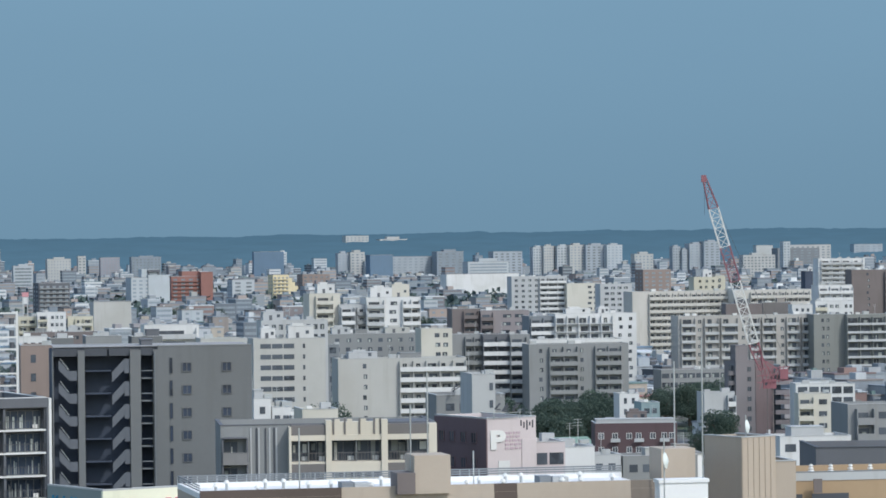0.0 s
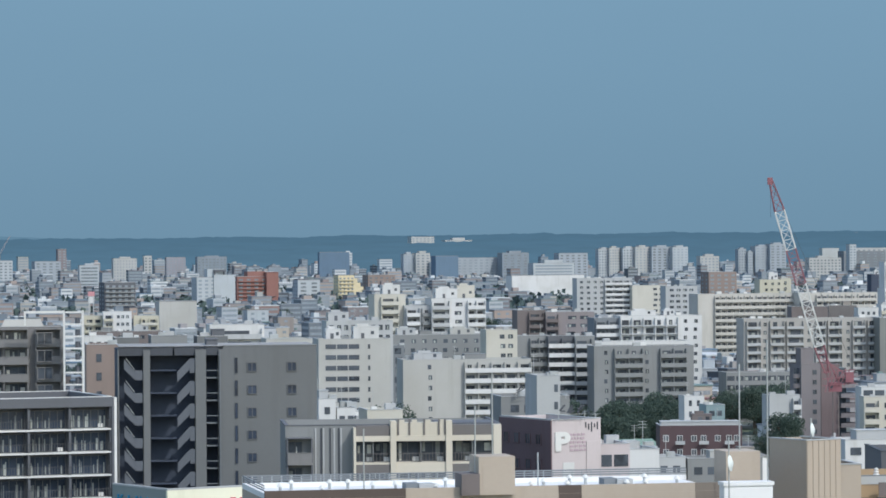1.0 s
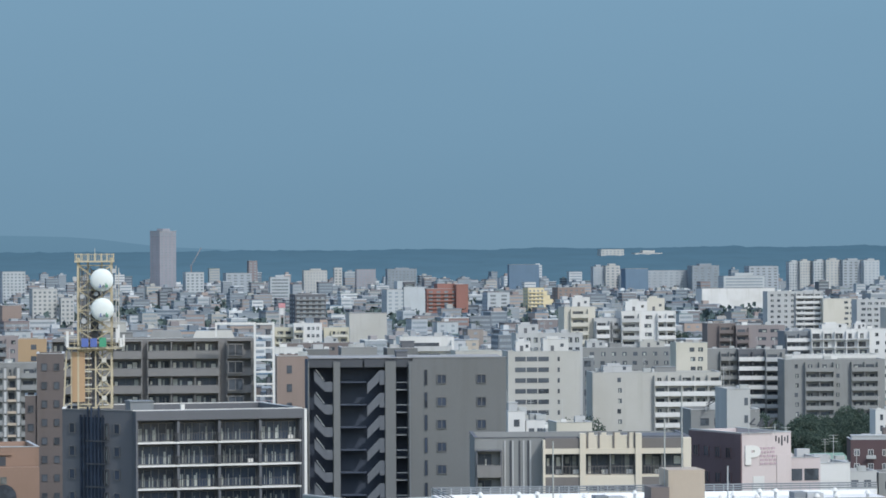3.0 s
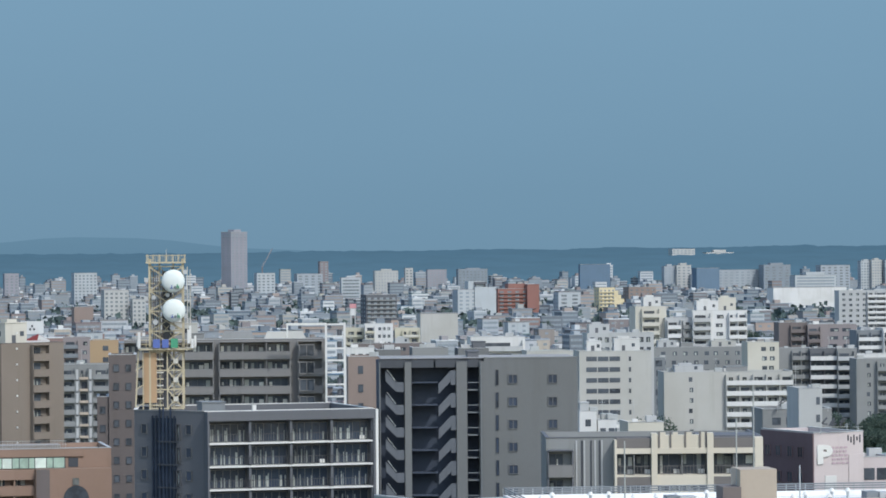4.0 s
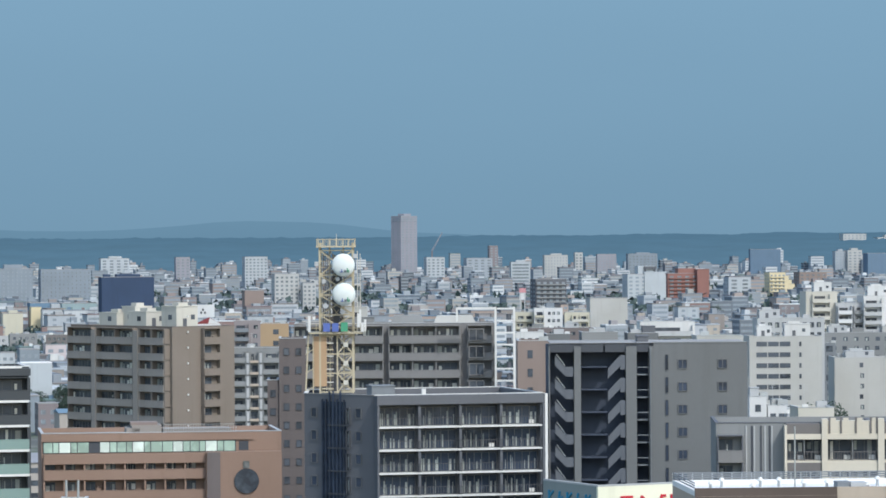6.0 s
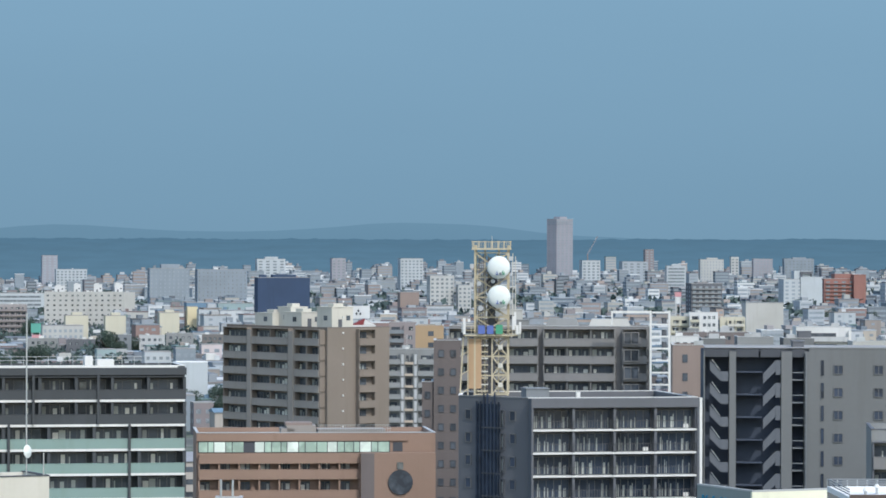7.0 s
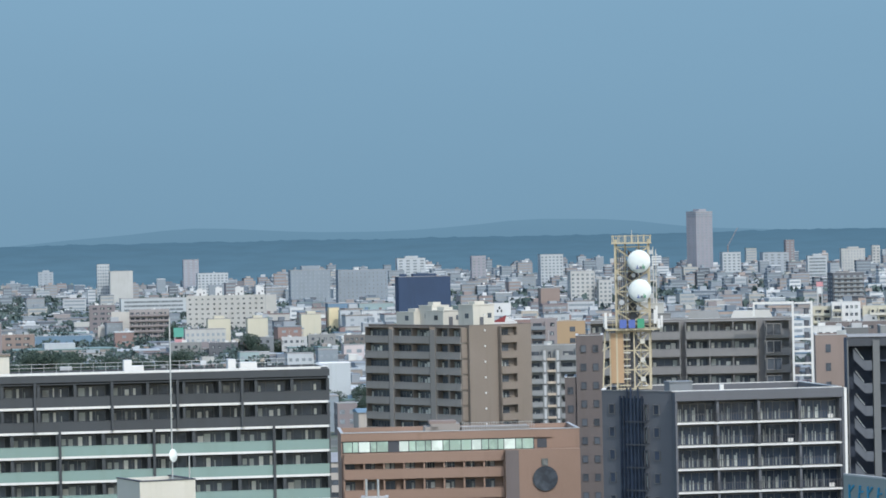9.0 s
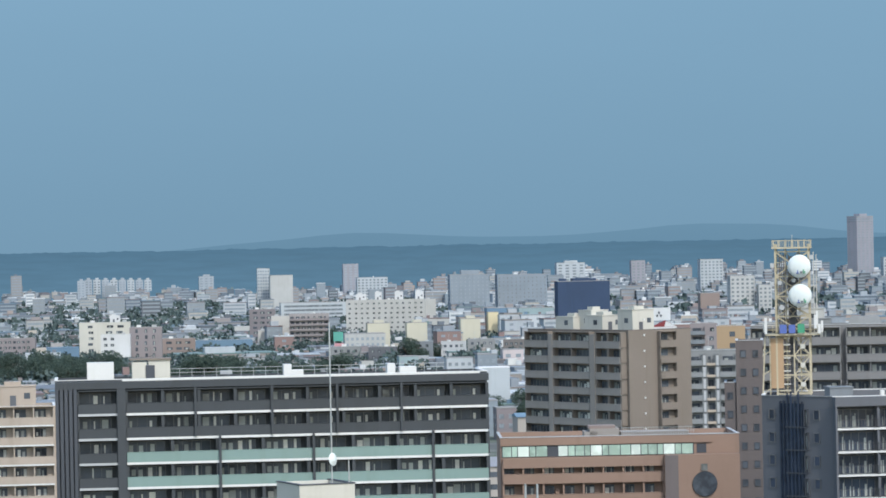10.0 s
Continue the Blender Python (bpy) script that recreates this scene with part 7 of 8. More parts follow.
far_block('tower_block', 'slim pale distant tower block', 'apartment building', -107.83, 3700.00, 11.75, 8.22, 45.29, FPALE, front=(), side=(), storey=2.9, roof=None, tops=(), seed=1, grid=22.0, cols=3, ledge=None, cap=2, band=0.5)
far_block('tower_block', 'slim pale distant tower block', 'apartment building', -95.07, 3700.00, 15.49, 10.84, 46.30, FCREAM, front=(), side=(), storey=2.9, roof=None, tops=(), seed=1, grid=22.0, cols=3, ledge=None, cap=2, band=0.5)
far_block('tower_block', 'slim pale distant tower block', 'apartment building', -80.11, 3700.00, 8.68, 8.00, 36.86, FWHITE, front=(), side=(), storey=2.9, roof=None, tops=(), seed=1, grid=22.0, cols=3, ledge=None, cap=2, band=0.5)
far_block('tower_block', 'navy distant tower block tinted blue by haze', 'apartment building', -73.81, 3650.00, 24.52, 14.00, 43.38, FSLATE, front=(), side=(), storey=2.9, roof=None, tops=(), seed=1, grid=22.0, cols=0, ledge=None, cap=0.0, band=0.5)
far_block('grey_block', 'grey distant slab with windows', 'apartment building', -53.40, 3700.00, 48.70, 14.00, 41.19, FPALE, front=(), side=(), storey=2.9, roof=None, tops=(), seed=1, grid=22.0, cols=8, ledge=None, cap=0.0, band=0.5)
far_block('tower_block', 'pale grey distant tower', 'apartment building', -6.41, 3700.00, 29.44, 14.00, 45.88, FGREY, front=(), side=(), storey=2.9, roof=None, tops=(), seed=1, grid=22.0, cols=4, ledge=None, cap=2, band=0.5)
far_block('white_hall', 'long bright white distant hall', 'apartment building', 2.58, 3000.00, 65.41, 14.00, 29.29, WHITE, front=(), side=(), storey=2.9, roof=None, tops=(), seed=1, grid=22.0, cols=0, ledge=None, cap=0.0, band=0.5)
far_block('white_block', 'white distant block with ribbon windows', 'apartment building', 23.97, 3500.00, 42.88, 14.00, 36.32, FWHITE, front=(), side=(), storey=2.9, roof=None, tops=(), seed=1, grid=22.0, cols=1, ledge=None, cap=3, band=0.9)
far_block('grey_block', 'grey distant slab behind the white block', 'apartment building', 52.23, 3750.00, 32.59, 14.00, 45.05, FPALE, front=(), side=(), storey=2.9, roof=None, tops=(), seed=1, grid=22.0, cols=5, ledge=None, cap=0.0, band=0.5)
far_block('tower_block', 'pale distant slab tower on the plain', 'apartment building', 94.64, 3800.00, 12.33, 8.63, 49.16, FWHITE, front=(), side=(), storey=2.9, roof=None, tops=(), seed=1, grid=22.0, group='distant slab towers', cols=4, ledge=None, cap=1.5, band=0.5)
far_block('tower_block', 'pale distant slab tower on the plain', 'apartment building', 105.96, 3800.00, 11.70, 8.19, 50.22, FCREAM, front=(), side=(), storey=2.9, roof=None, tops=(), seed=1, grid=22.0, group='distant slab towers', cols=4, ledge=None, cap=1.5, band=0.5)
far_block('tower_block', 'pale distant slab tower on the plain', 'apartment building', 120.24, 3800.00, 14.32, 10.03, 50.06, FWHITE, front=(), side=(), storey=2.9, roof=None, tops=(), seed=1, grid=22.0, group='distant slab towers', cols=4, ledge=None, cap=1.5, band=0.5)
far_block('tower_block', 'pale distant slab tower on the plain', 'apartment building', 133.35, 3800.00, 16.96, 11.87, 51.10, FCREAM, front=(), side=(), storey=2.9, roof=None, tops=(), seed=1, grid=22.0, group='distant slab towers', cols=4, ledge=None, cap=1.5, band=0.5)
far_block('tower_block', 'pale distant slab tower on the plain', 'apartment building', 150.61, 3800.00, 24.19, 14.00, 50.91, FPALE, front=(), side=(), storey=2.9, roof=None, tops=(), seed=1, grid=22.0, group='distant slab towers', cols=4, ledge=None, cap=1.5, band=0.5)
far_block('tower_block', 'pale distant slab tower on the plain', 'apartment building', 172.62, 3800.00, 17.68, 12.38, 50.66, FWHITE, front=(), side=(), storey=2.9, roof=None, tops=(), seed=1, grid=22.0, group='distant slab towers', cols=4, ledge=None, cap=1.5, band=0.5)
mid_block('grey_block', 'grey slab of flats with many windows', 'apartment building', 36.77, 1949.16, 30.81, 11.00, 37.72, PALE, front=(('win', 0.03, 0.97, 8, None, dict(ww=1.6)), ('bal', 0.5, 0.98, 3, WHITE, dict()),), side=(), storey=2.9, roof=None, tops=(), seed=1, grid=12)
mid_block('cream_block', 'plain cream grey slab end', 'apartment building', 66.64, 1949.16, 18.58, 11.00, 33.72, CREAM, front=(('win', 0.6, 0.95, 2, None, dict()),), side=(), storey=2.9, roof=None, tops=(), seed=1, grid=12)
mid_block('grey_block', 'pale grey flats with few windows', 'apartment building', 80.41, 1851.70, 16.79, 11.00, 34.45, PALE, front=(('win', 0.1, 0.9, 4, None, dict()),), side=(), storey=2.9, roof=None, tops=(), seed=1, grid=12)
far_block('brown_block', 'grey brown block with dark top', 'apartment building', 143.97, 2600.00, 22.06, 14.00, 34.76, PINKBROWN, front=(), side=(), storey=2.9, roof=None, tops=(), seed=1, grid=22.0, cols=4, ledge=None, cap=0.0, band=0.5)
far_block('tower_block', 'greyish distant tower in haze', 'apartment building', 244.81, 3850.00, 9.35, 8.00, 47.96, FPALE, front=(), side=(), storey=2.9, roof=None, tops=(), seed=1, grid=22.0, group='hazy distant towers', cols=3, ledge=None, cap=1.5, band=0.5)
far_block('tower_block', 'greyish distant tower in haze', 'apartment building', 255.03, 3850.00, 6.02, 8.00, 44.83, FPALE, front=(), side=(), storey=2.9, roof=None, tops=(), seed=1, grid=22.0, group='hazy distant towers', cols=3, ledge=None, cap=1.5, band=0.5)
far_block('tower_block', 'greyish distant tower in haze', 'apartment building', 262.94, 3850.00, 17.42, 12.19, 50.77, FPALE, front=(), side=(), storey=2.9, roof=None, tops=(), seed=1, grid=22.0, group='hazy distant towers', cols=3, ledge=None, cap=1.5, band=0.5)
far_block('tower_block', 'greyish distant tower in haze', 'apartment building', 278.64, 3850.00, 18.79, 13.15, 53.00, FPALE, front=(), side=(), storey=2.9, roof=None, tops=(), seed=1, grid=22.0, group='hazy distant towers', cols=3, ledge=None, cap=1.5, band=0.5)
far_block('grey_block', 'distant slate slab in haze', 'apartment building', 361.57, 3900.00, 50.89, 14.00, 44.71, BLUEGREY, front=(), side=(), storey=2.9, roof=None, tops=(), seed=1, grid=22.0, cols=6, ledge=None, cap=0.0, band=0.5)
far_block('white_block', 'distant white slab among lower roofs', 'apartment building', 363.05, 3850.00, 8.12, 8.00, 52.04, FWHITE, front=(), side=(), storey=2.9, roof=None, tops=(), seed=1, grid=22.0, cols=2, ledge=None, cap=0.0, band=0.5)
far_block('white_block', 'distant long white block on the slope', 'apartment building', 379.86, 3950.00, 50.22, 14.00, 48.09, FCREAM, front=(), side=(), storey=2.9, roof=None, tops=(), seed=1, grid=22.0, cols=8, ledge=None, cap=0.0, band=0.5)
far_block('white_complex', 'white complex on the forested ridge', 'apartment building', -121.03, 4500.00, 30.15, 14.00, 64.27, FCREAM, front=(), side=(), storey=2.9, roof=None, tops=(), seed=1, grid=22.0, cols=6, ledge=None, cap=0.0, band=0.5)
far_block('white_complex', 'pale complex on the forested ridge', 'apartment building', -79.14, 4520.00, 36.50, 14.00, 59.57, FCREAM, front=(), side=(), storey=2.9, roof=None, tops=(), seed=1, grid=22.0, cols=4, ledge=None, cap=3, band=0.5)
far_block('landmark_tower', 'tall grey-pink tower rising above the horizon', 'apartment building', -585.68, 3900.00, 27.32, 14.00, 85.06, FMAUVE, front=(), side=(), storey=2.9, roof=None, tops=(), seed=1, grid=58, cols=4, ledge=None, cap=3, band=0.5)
landmark = bpy.data.objects['landmark_tower']
for band in range(3):
    boxes("crown_band", landmark, FPALE, (-0.3, -0.3, 85.4 - 2.2 * band, 27.6, 14.3, 86.0 - 2.2 * band), label="pale band round the crown")
far_block('red_tower', 'thin brown distant mast tower', 'apartment building', -488.16, 3900.00, 9.56, 8.00, 52.56, FDUSK, front=(), side=(), storey=2.9, roof=None, tops=(), seed=1, grid=22.0, cols=2, ledge=None, cap=0.0, band=0.5)
far_block('navy_block', 'navy windowless slab among lower roofs', 'apartment building', -495.59, 2100.00, 31.47, 14.00, 37.57, NAVY, front=(), side=(), storey=2.9, roof=None, tops=((0.05, 0.2, 4, 4, 1.8, NAVY),), seed=1, grid=22.0, cols=0, ledge=None, cap=1.5, band=0.5)
far_block('grey_block', 'large plain grey slab', 'apartment building', -696.16, 2600.00, 29.76, 14.00, 39.14, FGREY, front=(), side=(), storey=2.9, roof=None, tops=(), seed=1, grid=22.0, cols=9, ledge=None, cap=3, band=0.25)
far_block('grey_block', 'large plain grey slab with fine ribs', 'apartment building', -672.33, 2650.00, 38.08, 14.00, 38.14, FGREY, front=(), side=(), storey=2.9, roof=None, tops=(), seed=1, grid=22.0, cols=12, ledge=None, cap=0, band=0.2)
mid_block('white_block', 'pale hotel slab with a grid of small windows', 'apartment building', -622.13, 2080.56, 47.59, 14.00, 28.72, LIGHTGREY, front=(('win', 0.01, 0.99, 13, None, dict(ww=1.25, wh=1.0)),), side=(), storey=2.9, roof=None, tops=((0.13, 0.2, 6, 5, 3.5, WHITE), (0.37, 0.2, 4, 5, 4.5, WHITE), (0.62, 0.2, 5, 5, 4.5, WHITE), (0.88, 0.2, 5, 5, 4.5, WHITE)), seed=1, grid=16)
mid_block('white_block', 'blank pale end of the hotel slab', 'apartment building', -567.10, 2060.00, 6.36, 12.00, 28.93, LIGHTGREY, front=(), side=(), storey=2.9, roof=None, tops=(), seed=1, grid=16)
mid_block('cream_block', 'stepped cream flats with long dark balconies', 'apartment building', -603.66, 1908.97, 21.92, 11.00, 24.12, LILAC, front=(('bal', 0.0, 1, 7, MAUVE, dict(rail_h=0.9)),), side=(), storey=2.9, roof=None, tops=(), seed=1, grid=16)
mid_block('cream_block', 'cream stepped end wall', 'apartment building', -620.97, 1930.00, 10.78, 9.00, 22.63, OLDCREAM, front=(), side=(), storey=2.9, roof=None, tops=(), seed=1, grid=16)
mid_block('cream_block', 'lower step of the cream end wall', 'apartment building', -625.63, 1920.00, 7.99, 9.00, 14.89, OLDCREAM, front=(), side=(), storey=2.9, roof=None, tops=(), seed=1, grid=16)
mid_block('purple_block', 'dark plum block of flats', 'apartment building', -656.88, 2000.00, 15.13, 11.00, 25.49, HEATHER, front=(('win', 0.1, 0.9, 3, None, dict()),), side=(), storey=2.9, roof=None, tops=(), seed=1, grid=16)
far_block('white_block', 'white far twin slabs', 'apartment building', -1009.90, 3100.00, 11.23, 8.00, 44.21, FWHITE, front=(), side=(), storey=2.9, roof=None, tops=(), seed=1, grid=22.0, cols=5, ledge=None, cap=0.0, band=0.5)
far_block('white_block', 'cream far twin slab', 'apartment building', -991.28, 3080.00, 20.29, 14.00, 38.01, FCREAM, front=(), side=(), storey=2.9, roof=None, tops=(), seed=1, grid=22.0, cols=0, ledge=None, cap=0.0, band=0.5)
far_block('white_hall', 'white long hall with ribbed roof', 'apartment building', -796.85, 2500.00, 47.39, 14.00, 21.52, FWHITE, front=(), side=(), storey=2.9, roof=None, tops=(), seed=1, grid=22.0, cols=1, ledge=None, cap=0.0, band=0.9)
mid_block('white_block', 'white block with stair head and few windows', 'apartment building', -641.81, 1683.36, 25.18, 11.00, 25.20, CREAM, front=(('win', 0.15, 0.3, 1, None, dict()), ('win', 0.5, 0.9, 2, None, dict()),), side=(), storey=2.9, roof=None, tops=((0.6, 0.3, 5, 4, 3.2, WHITE),), seed=1, grid=18)
mid_block('white_block', 'bright white lower block', 'apartment building', -599.37, 1600.00, 13.81, 11.00, 21.08, WHITE, front=(('win', 0.05, 0.5, 2, None, dict(ww=1.6)),), side=(), storey=2.9, roof=None, tops=(), seed=1, grid=18)
mid_block('purple_block', 'mauve grey block of flats', 'apartment building', -592.20, 1620.00, 15.30, 11.00, 23.93, MAUVE, front=(('win', 0.1, 0.9, 3, None, dict(ww=1.2, wh=1.8)),), side=(), storey=2.9, roof=None, tops=(), seed=1, grid=18)
mid_block('brown_hall', 'brown low block among lower roofs', 'apartment building', -604.53, 1700.00, 16.58, 11.00, 16.39, PINKBROWN, front=(('win', 0.1, 0.9, 3, None, dict()),), side=(), storey=2.9, roof=None, tops=(), seed=1, grid=18)
mid_block('blue_hall', 'wide hall with blue roof boards', 'apartment building', -621.54, 1800.00, 30.30, 11.00, 12.82, BLUEROOF, front=(), side=(), storey=2.9, roof=BLUEROOF, tops=(), seed=1, grid=18)
mid_block('brick_hall', 'brown long low hall', 'apartment building', -717.44, 1750.00, 23.99, 11.00, 16.36, MAUVE, front=(('win', 0.1, 0.9, 8, None, dict()),), side=(), storey=2.9, roof=None, tops=(), seed=1, grid=18)
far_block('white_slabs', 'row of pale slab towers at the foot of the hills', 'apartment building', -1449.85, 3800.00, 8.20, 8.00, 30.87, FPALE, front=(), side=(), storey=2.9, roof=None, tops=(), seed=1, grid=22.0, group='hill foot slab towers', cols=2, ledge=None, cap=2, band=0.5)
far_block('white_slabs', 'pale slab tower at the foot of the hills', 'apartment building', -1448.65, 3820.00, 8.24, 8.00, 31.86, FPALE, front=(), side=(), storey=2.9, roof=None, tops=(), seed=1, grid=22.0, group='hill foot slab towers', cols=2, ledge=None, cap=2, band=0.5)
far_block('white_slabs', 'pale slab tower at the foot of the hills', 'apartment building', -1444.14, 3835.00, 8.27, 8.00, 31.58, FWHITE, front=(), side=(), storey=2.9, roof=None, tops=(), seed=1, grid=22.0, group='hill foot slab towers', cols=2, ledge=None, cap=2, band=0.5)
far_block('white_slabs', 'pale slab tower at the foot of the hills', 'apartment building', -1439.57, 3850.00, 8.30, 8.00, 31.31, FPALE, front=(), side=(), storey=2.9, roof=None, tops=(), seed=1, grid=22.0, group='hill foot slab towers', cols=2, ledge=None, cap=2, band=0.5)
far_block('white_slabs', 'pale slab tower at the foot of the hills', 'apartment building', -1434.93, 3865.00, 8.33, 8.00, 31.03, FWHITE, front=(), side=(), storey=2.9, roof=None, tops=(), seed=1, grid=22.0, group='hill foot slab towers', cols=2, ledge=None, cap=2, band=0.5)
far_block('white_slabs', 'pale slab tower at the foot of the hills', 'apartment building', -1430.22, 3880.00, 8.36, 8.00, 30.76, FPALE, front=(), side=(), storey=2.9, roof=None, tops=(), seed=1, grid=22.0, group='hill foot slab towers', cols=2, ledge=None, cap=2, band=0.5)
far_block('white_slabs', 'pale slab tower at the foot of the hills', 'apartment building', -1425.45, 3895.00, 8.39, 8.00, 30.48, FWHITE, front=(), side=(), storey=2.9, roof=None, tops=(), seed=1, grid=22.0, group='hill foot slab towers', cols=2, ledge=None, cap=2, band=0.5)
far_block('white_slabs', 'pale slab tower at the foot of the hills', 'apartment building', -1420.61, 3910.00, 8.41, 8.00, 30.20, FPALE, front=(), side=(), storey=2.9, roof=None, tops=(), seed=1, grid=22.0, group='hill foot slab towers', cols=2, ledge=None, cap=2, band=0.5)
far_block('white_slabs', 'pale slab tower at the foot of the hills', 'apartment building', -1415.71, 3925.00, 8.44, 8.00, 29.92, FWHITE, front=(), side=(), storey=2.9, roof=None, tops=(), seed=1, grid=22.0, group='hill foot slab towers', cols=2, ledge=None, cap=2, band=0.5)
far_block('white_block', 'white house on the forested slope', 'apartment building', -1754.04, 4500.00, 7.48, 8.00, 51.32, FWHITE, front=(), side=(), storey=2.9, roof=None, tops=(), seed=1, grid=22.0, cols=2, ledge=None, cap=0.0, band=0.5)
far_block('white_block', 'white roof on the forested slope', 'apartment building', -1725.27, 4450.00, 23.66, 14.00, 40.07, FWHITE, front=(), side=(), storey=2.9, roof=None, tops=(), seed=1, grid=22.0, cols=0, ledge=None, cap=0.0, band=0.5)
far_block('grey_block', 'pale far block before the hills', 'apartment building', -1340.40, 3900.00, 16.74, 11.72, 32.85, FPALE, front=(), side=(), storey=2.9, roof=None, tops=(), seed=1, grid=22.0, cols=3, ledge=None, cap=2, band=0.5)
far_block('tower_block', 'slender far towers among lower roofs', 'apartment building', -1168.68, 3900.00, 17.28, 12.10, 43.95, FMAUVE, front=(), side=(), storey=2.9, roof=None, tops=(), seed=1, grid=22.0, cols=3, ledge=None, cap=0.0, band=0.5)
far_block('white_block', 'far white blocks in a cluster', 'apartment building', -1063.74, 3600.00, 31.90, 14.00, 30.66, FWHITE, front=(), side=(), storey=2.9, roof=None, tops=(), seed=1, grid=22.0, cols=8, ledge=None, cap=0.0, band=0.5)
far_block('white_block', 'white far slab with rounded roof', 'apartment building', -826.77, 3500.00, 28.48, 14.00, 42.54, FWHITE, front=(), side=(), storey=2.9, roof=None, tops=(), seed=1, grid=22.0, cols=4, ledge=None, cap=2, band=0.5)
far_block('tower_block', 'grey-pink far tower among lower roofs', 'apartment building', -750.84, 3500.00, 14.19, 9.93, 43.42, FMAUVE, front=(), side=(), storey=2.9, roof=None, tops=(), seed=1, grid=22.0, cols=3, ledge=None, cap=0.0, band=0.5)
far_block('white_block', 'white far slab among lower roofs', 'apartment building', -642.42, 3300.00, 21.39, 14.00, 44.34, FWHITE, front=(), side=(), storey=2.9, roof=None, tops=(), seed=1, grid=22.0, cols=6, ledge=None, cap=0.0, band=0.5)
far_block('white_block', 'far cream slab with windows', 'apartment building', -465.40, 2500.00, 17.44, 12.21, 35.50, FCREAM, front=(), side=(), storey=2.9, roof=None, tops=(), seed=1, grid=22.0, cols=5, ledge=None, cap=0.0, band=0.5)
far_block('white_block', 'far cream slab among lower roofs', 'apartment building', -445.31, 2500.00, 9.33, 8.00, 28.95, FCREAM, front=(), side=(), storey=2.9, roof=None, tops=(), seed=1, grid=22.0, cols=3, ledge=None, cap=0.0, band=0.5)
far_block('orange_block', 'orange brown tiled block', 'apartment building', -428.52, 2200.00, 12.12, 8.48, 27.88, PINKBROWN, front=(), side=(), storey=2.9, roof=None, tops=(), seed=1, grid=22.0, cols=0, ledge=None, cap=0.0, band=0.5)
far_block('white_block', 'cream block with ribbon windows', 'apartment building', -512.21, 1750.00, 11.48, 8.04, 21.49, YELLOWCREAM, front=(), side=(), storey=2.9, roof=None, tops=(), seed=1, grid=22.0, cols=0, ledge=None, cap=1.3, band=0.5)
far_block('white_block', 'cream roof house among lower roofs', 'apartment building', -491.45, 1750.00, 10.31, 8.00, 21.50, YELLOWCREAM, front=(), side=(), storey=2.9, roof=None, tops=(), seed=1, grid=22.0, cols=0, ledge=None, cap=1.3, band=0.5)
far_block('white_block', 'white small block among lower roofs', 'apartment building', -515.25, 1720.00, 20.34, 14.00, 16.94, FCREAM, front=(), side=(), storey=2.9, roof=None, tops=(), seed=1, grid=22.0, cols=8, ledge=None, cap=0.0, band=0.5)
far_block('cream_block', 'cream small block among lower roofs', 'apartment building', -476.68, 1800.00, 10.29, 8.00, 22.10, YELLOWCREAM, front=(), side=(), storey=2.9, roof=None, tops=(), seed=1, grid=22.0, cols=0, ledge=None, cap=1.3, band=0.5)
far_block('orange_block', 'orange shop front among lower roofs', 'apartment building', -513.90, 2000.00, 7.18, 8.00, 19.51, ORANGEBROWN, front=(), side=(), storey=2.9, roof=None, tops=(), seed=1, grid=22.0, cols=0, ledge=None, cap=0.0, band=0.5)
far_block('teal_hall', 'pale teal painted long hall', 'apartment building', -544.67, 2200.00, 22.24, 14.00, 20.34, TEAL, front=(), side=(), storey=2.9, roof=None, tops=(), seed=1, grid=22.0, cols=0, ledge=None, cap=0.0, band=0.5)
far_block('blue_hall', 'pale blue painted hall', 'apartment building', -567.75, 2210.00, 20.20, 14.00, 20.47, BLUEROOF, front=(), side=(), storey=2.9, roof=None, tops=(), seed=1, grid=22.0, cols=0, ledge=None, cap=0.0, band=0.5)
far_block('yellow_block', 'small yellow shop front board', 'apartment building', -510.62, 1990.00, 5.84, 8.00, 21.94, YELLOW, front=(), side=(), storey=2.9, roof=None, tops=(), seed=1, grid=22.0, cols=0, ledge=None, cap=0.0, band=0.5)
far_block('white_block', 'white small shop block', 'apartment building', -501.48, 1980.00, 10.98, 8.00, 20.43, FWHITE, front=(), side=(), storey=2.9, roof=None, tops=(), seed=1, grid=22.0, cols=3, ledge=None, cap=0.0, band=0.5)
hoarding(-515.04, 1700.00, 18.60, 4.8, 4.5, 18, SIGNGREEN, 'green roadside sign board on posts')
hoarding(-511.54, 1690.00, 13.30, 4.6, 4.5, 18, SIGNPINK, 'pink and red roadside sign board')
far_block('blue_hall', 'hall with a bright blue roof', 'apartment building', -646.97, 1650.00, 16.47, 11.53, 13.68, BLUEROOF, front=(), side=(), storey=2.9, roof=BLUEROOF, tops=(), seed=1, grid=22.0, cols=0, ledge=None, cap=0.0, band=0.5)
far_block('pink_house', 'pale pink rendered small house', 'apartment building', -378.64, 1500.00, 8.81, 8.00, 14.60, PINK, front=(), side=(), storey=2.9, roof=None, tops=(), seed=1, grid=22.0, cols=2, ledge=None, cap=0.0, band=0.5)
far_block('green_house', 'pale teal roofed small house', 'apartment building', -424.99, 1500.00, 8.35, 8.00, 12.20, TEAL, front=(), side=(), storey=2.9, roof=None, tops=(), seed=1, grid=22.0, cols=3, ledge=None, cap=0.0, band=0.5)
far_block('white_house', 'white gabled small house', 'apartment building', -376.84, 1400.00, 10.53, 8.00, 14.40, FWHITE, front=(), side=(), storey=2.9, roof=None, tops=(), seed=1, grid=22.0, cols=4, ledge=None, cap=0.0, band=0.5)
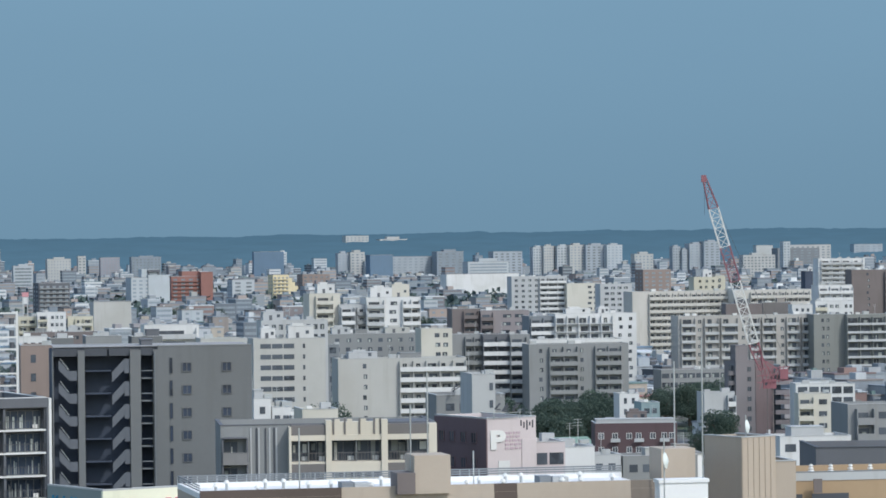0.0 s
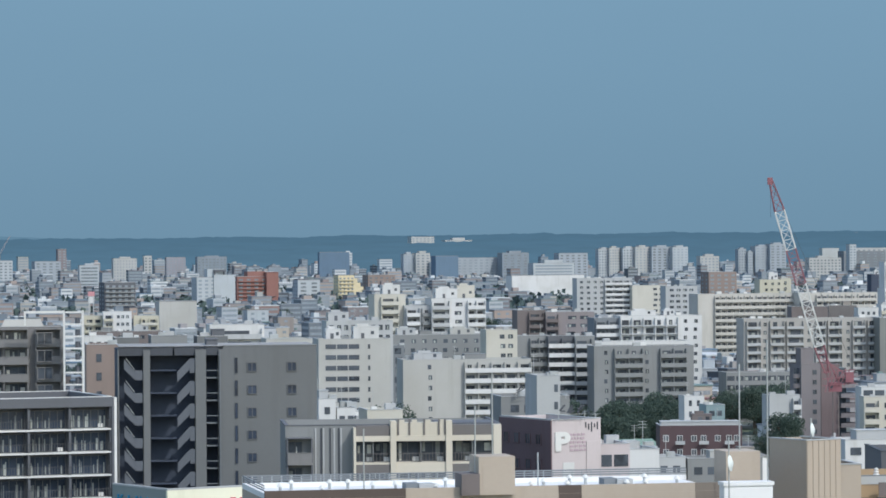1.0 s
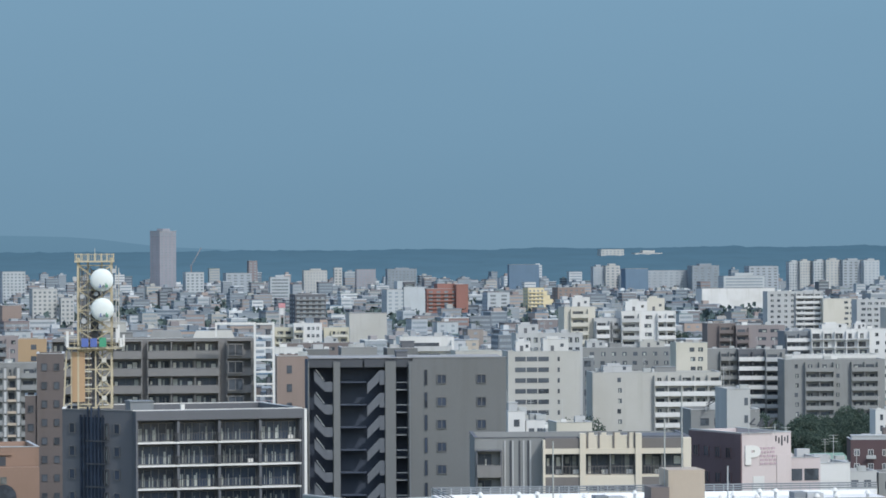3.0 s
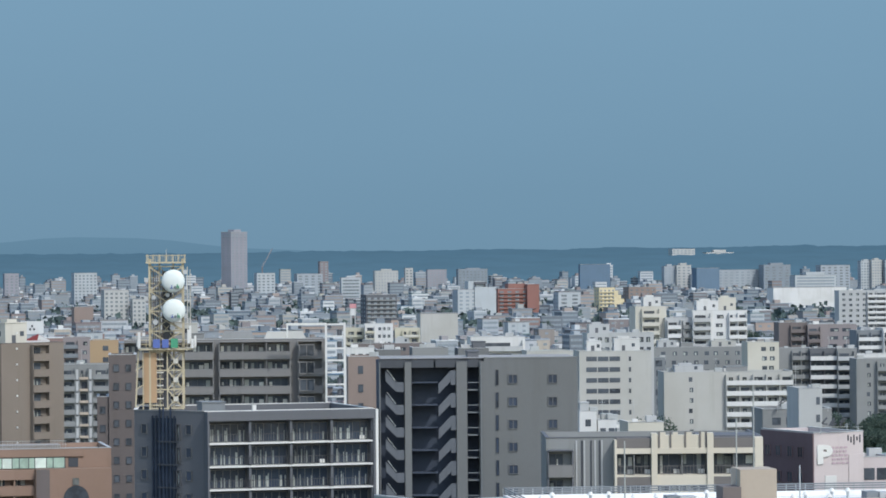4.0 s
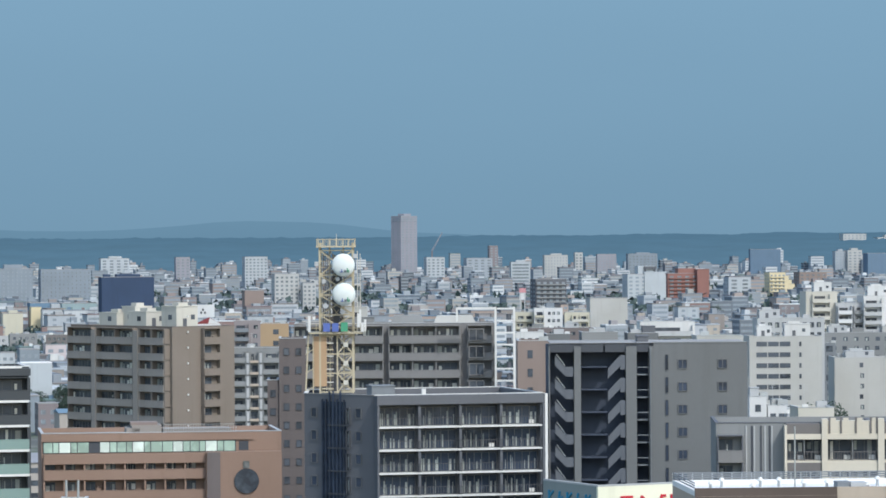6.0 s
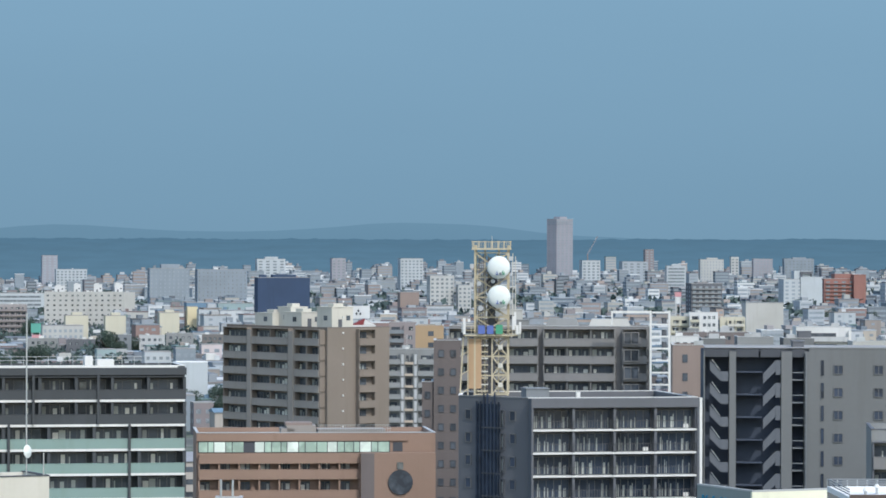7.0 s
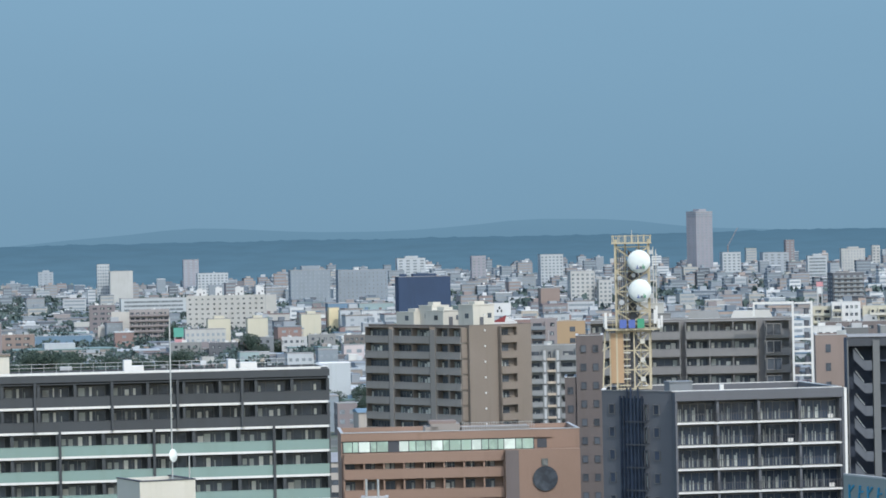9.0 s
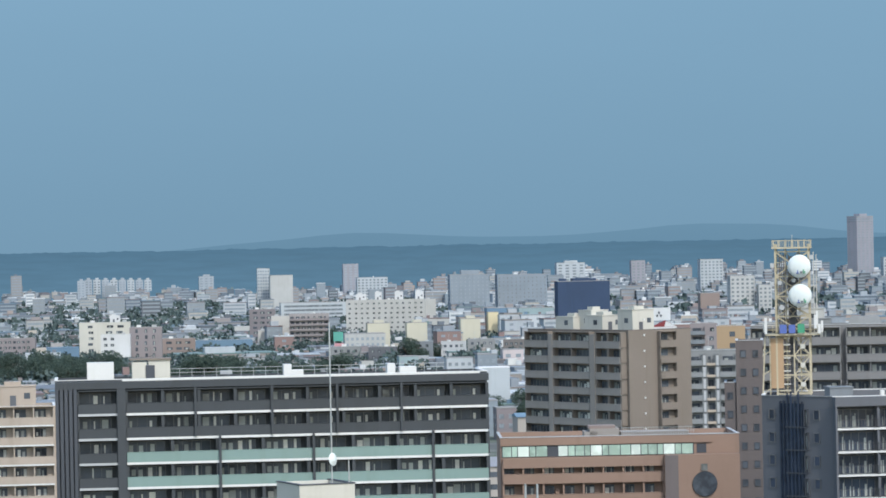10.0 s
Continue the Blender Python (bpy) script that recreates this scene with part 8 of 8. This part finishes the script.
far_block('grey_house', 'grey low house row', 'apartment building', -351.01, 1350.00, 7.71, 8.00, 17.22, FGREY, front=(), side=(), storey=2.9, roof=None, tops=(), seed=1, grid=22.0, cols=3, ledge=None, cap=0.0, band=0.5)
far_block('white_hall', 'bright white low shed', 'apartment building', -298.53, 1150.00, 10.14, 8.00, 18.79, FWHITE, front=(), side=(), storey=2.9, roof=ROOFWHITE, tops=(), seed=1, grid=22.0, cols=0, ledge=None, cap=0.0, band=0.5)
far_block('white_block', 'far white small tower block', 'apartment building', -500.16, 3500.00, 18.27, 12.79, 42.17, FWHITE, front=(), side=(), storey=2.9, roof=None, tops=(), seed=1, grid=22.0, cols=4, ledge=None, cap=0.0, band=0.5)
far_block('white_block', 'white far house blocks', 'apartment building', -486.83, 3700.00, 27.21, 14.00, 40.24, FPALE, front=(), side=(), storey=2.9, roof=None, tops=(), seed=1, grid=22.0, cols=4, ledge=None, cap=0.0, band=0.5)
mid_block('white_house', 'small white house with narrow windows', 'apartment building', 46.23, 955.00, 5.37, 7.00, 16.78, WHITE, front=(('win', 0.1, 0.9, 2, None, dict(ww=0.8, wh=1.5)),), side=(), storey=2.9, roof=None, tops=(), seed=1, grid=10)
far_block('grey_house', 'grey flat roofed low house', 'apartment building', -280.77, 1080.00, 5.99, 8.00, 11.00, FGREY, front=(), side=(), storey=2.9, roof=None, tops=(), seed=1, grid=22.0, cols=3, ledge=None, cap=0.0, band=0.5)
far_block('brown_house', 'low brown house with dark roof', 'apartment building', -269.93, 1060.00, 5.88, 8.00, 9.60, FDUSK, front=(), side=(), storey=2.9, roof=None, tops=(), seed=1, grid=22.0, cols=2, ledge=None, cap=0.0, band=0.5)
mid_block('low_house', 'low grey roofed house before a brick block', 'house', 19.90, 600.00, 9.50, 9.00, 21.90, PALE, front=(('win', 0.05, 0.95, 4, None, dict(ww=1.2)),), grid=10, seed=4)
mid_block('low_house', 'low pale house with a cluttered flat roof', 'house', 29.60, 601.60, 12.80, 9.00, 21.60, GREY, front=(('win', 0.05, 0.95, 5, None, dict(ww=1.4)),), tops=((0.35, 0.3, 3.5, 3, 1.0, LIGHTGREY), (0.75, 0.3, 2.4, 3, 1.5, TAUPE)), grid=10, seed=9)
mid_block('white_shed', 'white shed with a smooth flat roof', 'shed', 19.58, 590.00, 4.60, 6.00, 24.20, WHITE, front=(('win', 0.1, 0.4, 1, None, dict(ww=1.2)),), grid=10, seed=6)
air_conditioners(20.40, 601.00, 21.25, 10, 3)
mid_block('teal_hall', 'low hall with a pale teal roof', 'hall', 47.93, 880.00, 4.60, 8.00, 17.80, TEAL, roof=TEAL, front=(('win', 0.1, 0.9, 2, None, dict(ww=1.3)),), grid=10, seed=2)
mid_block('navy_block', 'dark navy block with a small white roof sign', 'apartment building', 230.66, 2300.00, 7.20, 9.00, 35.50, NIGHT, front=(('win', 0.55, 0.9, 1, None, dict(ww=1.6)),), tops=((0.3, 0.1, 3.0, 2, 2.2, WHITE),), grid=12, seed=8)
far_crane(-558.46, 3950.00, 47.4, -547.18, 67.4)
hoarding(-222.00, 1900.00, 32.90, 3.4, 2.4, 12, SIGNPINK, 'red roadside tower sign over a white board')
hoarding(-222.00, 1900.30, 30.40, 3.2, 3.6, 12, WHITE, 'white board below a red tower sign')
sign_strokes(1.00, 619.40, 32.10, 10, 4, 2.0, 3)
sign_strokes(5.60, 419.60, 38.20, 30, 3, 1.1, 5)
FOOT.append((-600.0, 1850.0, 48))     # an open yard before the stepped flats
red = next(o for o in scene.objects if o.get('label') == 'red tiled block with stacked balconies')
boxes("stair_tower", red, BRICKRED, (22.5, -4.0, 0, 32.0, 8.0, 35.4), (22.3, -4.2, 35.4, 32.2, 8.2, 35.7), label="plain red tiled stair tower")
white = next(o for o in scene.objects if o.get('label') == 'white block with square windows')
boxes("upper_wing", white, FWHITE, (13.0, -0.8, 0, 29.0, 10.0, 34.2))
boxes("roof_frame", white, DARKGREY, (13.5, 1.0, 36.4, 23.0, 6.0, 38.2), (14.0, 1.5, 34.2, 15.0, 5.5, 36.4), (21.5, 1.5, 34.2, 22.5, 5.5, 36.4), label="dark frame on the roof")
mid_block('brown_hall', 'dark brown low building with a cluttered roof', 'building', 109.48, 1400.00, 14.30, 10.00, 31.90, DUSK, tops=((0.3, 0.2, 5, 4, 1.6, DARKGREY),), grid=6, seed=3)
mid_block('brown_hall', 'taupe low building among slabs of flats', 'building', 125.59, 1420.00, 11.10, 10.00, 31.90, TAUPEDARK, tops=((0.55, 0.2, 3, 3, 1.5, TAUPE),), grid=6, seed=4)
mid_block('white_house', 'small white flat-roofed building', 'building', 133.27, 1380.00, 7.90, 8.00, 31.70, WHITE, front=(('win', 0.1, 0.9, 3, None, dict(ww=1.0)),), grid=6, seed=5)
mid_block('white_block', 'white and yellow flats with dark openings', 'apartment building', 144.07, 1400.00, 15.20, 9.00, 32.60, WHITE, front=(('bal', 0.0, 0.3, 1, YELLOWCREAM, dict()), ('win', 0.35, 0.65, 2, None, dict(ww=1.4)), ('win', 0.75, 0.98, 2, None, dict(ww=1.0))), grid=6, seed=6)
mid_block('yellow_block', 'yellow block with a white board on its roof', 'building', 131.90, 1752.00, 4.60, 8.00, 39.20, YELLOWCREAM, front=(('win', 0.2, 0.8, 1, None, dict(ww=1.2)),), grid=6, seed=7)
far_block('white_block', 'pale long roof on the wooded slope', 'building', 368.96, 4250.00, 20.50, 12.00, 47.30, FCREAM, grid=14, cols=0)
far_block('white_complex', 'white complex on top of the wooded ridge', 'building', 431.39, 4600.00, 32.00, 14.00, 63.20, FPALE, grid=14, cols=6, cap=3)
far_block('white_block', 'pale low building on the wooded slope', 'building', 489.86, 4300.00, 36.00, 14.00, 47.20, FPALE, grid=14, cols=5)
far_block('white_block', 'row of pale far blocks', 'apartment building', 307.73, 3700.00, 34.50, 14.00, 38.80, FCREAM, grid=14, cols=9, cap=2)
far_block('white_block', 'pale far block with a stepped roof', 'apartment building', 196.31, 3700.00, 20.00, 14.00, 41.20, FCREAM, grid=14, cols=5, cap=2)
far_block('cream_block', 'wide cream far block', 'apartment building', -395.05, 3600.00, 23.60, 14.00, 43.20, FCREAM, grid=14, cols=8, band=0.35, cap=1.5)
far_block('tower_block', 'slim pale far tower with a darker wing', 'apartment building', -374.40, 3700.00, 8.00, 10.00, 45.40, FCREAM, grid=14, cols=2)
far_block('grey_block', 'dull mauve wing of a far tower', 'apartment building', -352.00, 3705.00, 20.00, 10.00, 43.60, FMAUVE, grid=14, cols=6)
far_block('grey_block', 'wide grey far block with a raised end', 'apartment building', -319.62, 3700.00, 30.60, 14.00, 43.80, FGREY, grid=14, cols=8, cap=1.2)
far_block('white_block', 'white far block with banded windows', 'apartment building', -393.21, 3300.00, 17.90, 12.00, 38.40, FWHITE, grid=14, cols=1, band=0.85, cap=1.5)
far_block('slate_block', 'navy far slab before the wooded ridge, tinted by haze', 'apartment building', -199.49, 3800.00, 32.00, 14.00, 47.60, FSLATE, grid=10, cols=0)
for x, w, d, h, m, k in ((-493.6, 14.0, 10, 13.4, GREY, 2), (-478.5, 13.5, 9, 12.8, DARKGREY, 3), (-466.8, 16.0, 10, 14.7, BLUEGREY, 4), (-449.5, 12.0, 9, 14.2, PALE, 5), (-439.5, 13.0, 10, 15.0, GREY, 6), (-425.0, 10.5, 9, 14.3, TAUPEDARK, 7)):
    mid_block('low_house', 'low house with a dull sheet roof on the plain', 'house', x, 1600.0 + 12 * k, w, d, h, m, front=(('win', 0.05, 0.95, 4, None, dict(ww=1.3)),), grid=14, seed=k, group='low houses on the plain', roof=ROOFGREY)
PARKS = ((38.0, 1000, 11, 30, 22, 1.15), (26.0, 905, 6, 12, 12, 1.25), (75.6, 1090, 10, 20, 16, 1.15), (81.2, 1120, 10, 15, 8, 1.15), (68.4, 915, 3, 6, 5, 1.1), (-156.8, 2300, 16, 40, 8, 1.5), (-4.5, 1900, 14, 50, 9, 1.4), (-558.3, 1430, 42, 40, 46, 1.4), (-472.6, 1400, 30, 40, 30, 1.3), (-447.5, 1420, 30, 40, 16, 1.2), (-459.3, 1650, 10, 15, 7, 1.3), (-560.4, 1850, 8, 15, 5, 1.5), (-281.6, 1100, 10, 60, 8, 1.0), (-32.1, 935, 1.5, 4, 4, 1.5), (41.8, 640, 6, 20, 6, 0.9))
gable_roof(-138.67, 664.00, 42.23, 4.6, 14)
gable_roof(-149.72, 668.00, 42.12, 3.4, 14)
hoarding(-294.09, 1400.00, 33.45, 9.0, 5.0, 8)
suburbs()
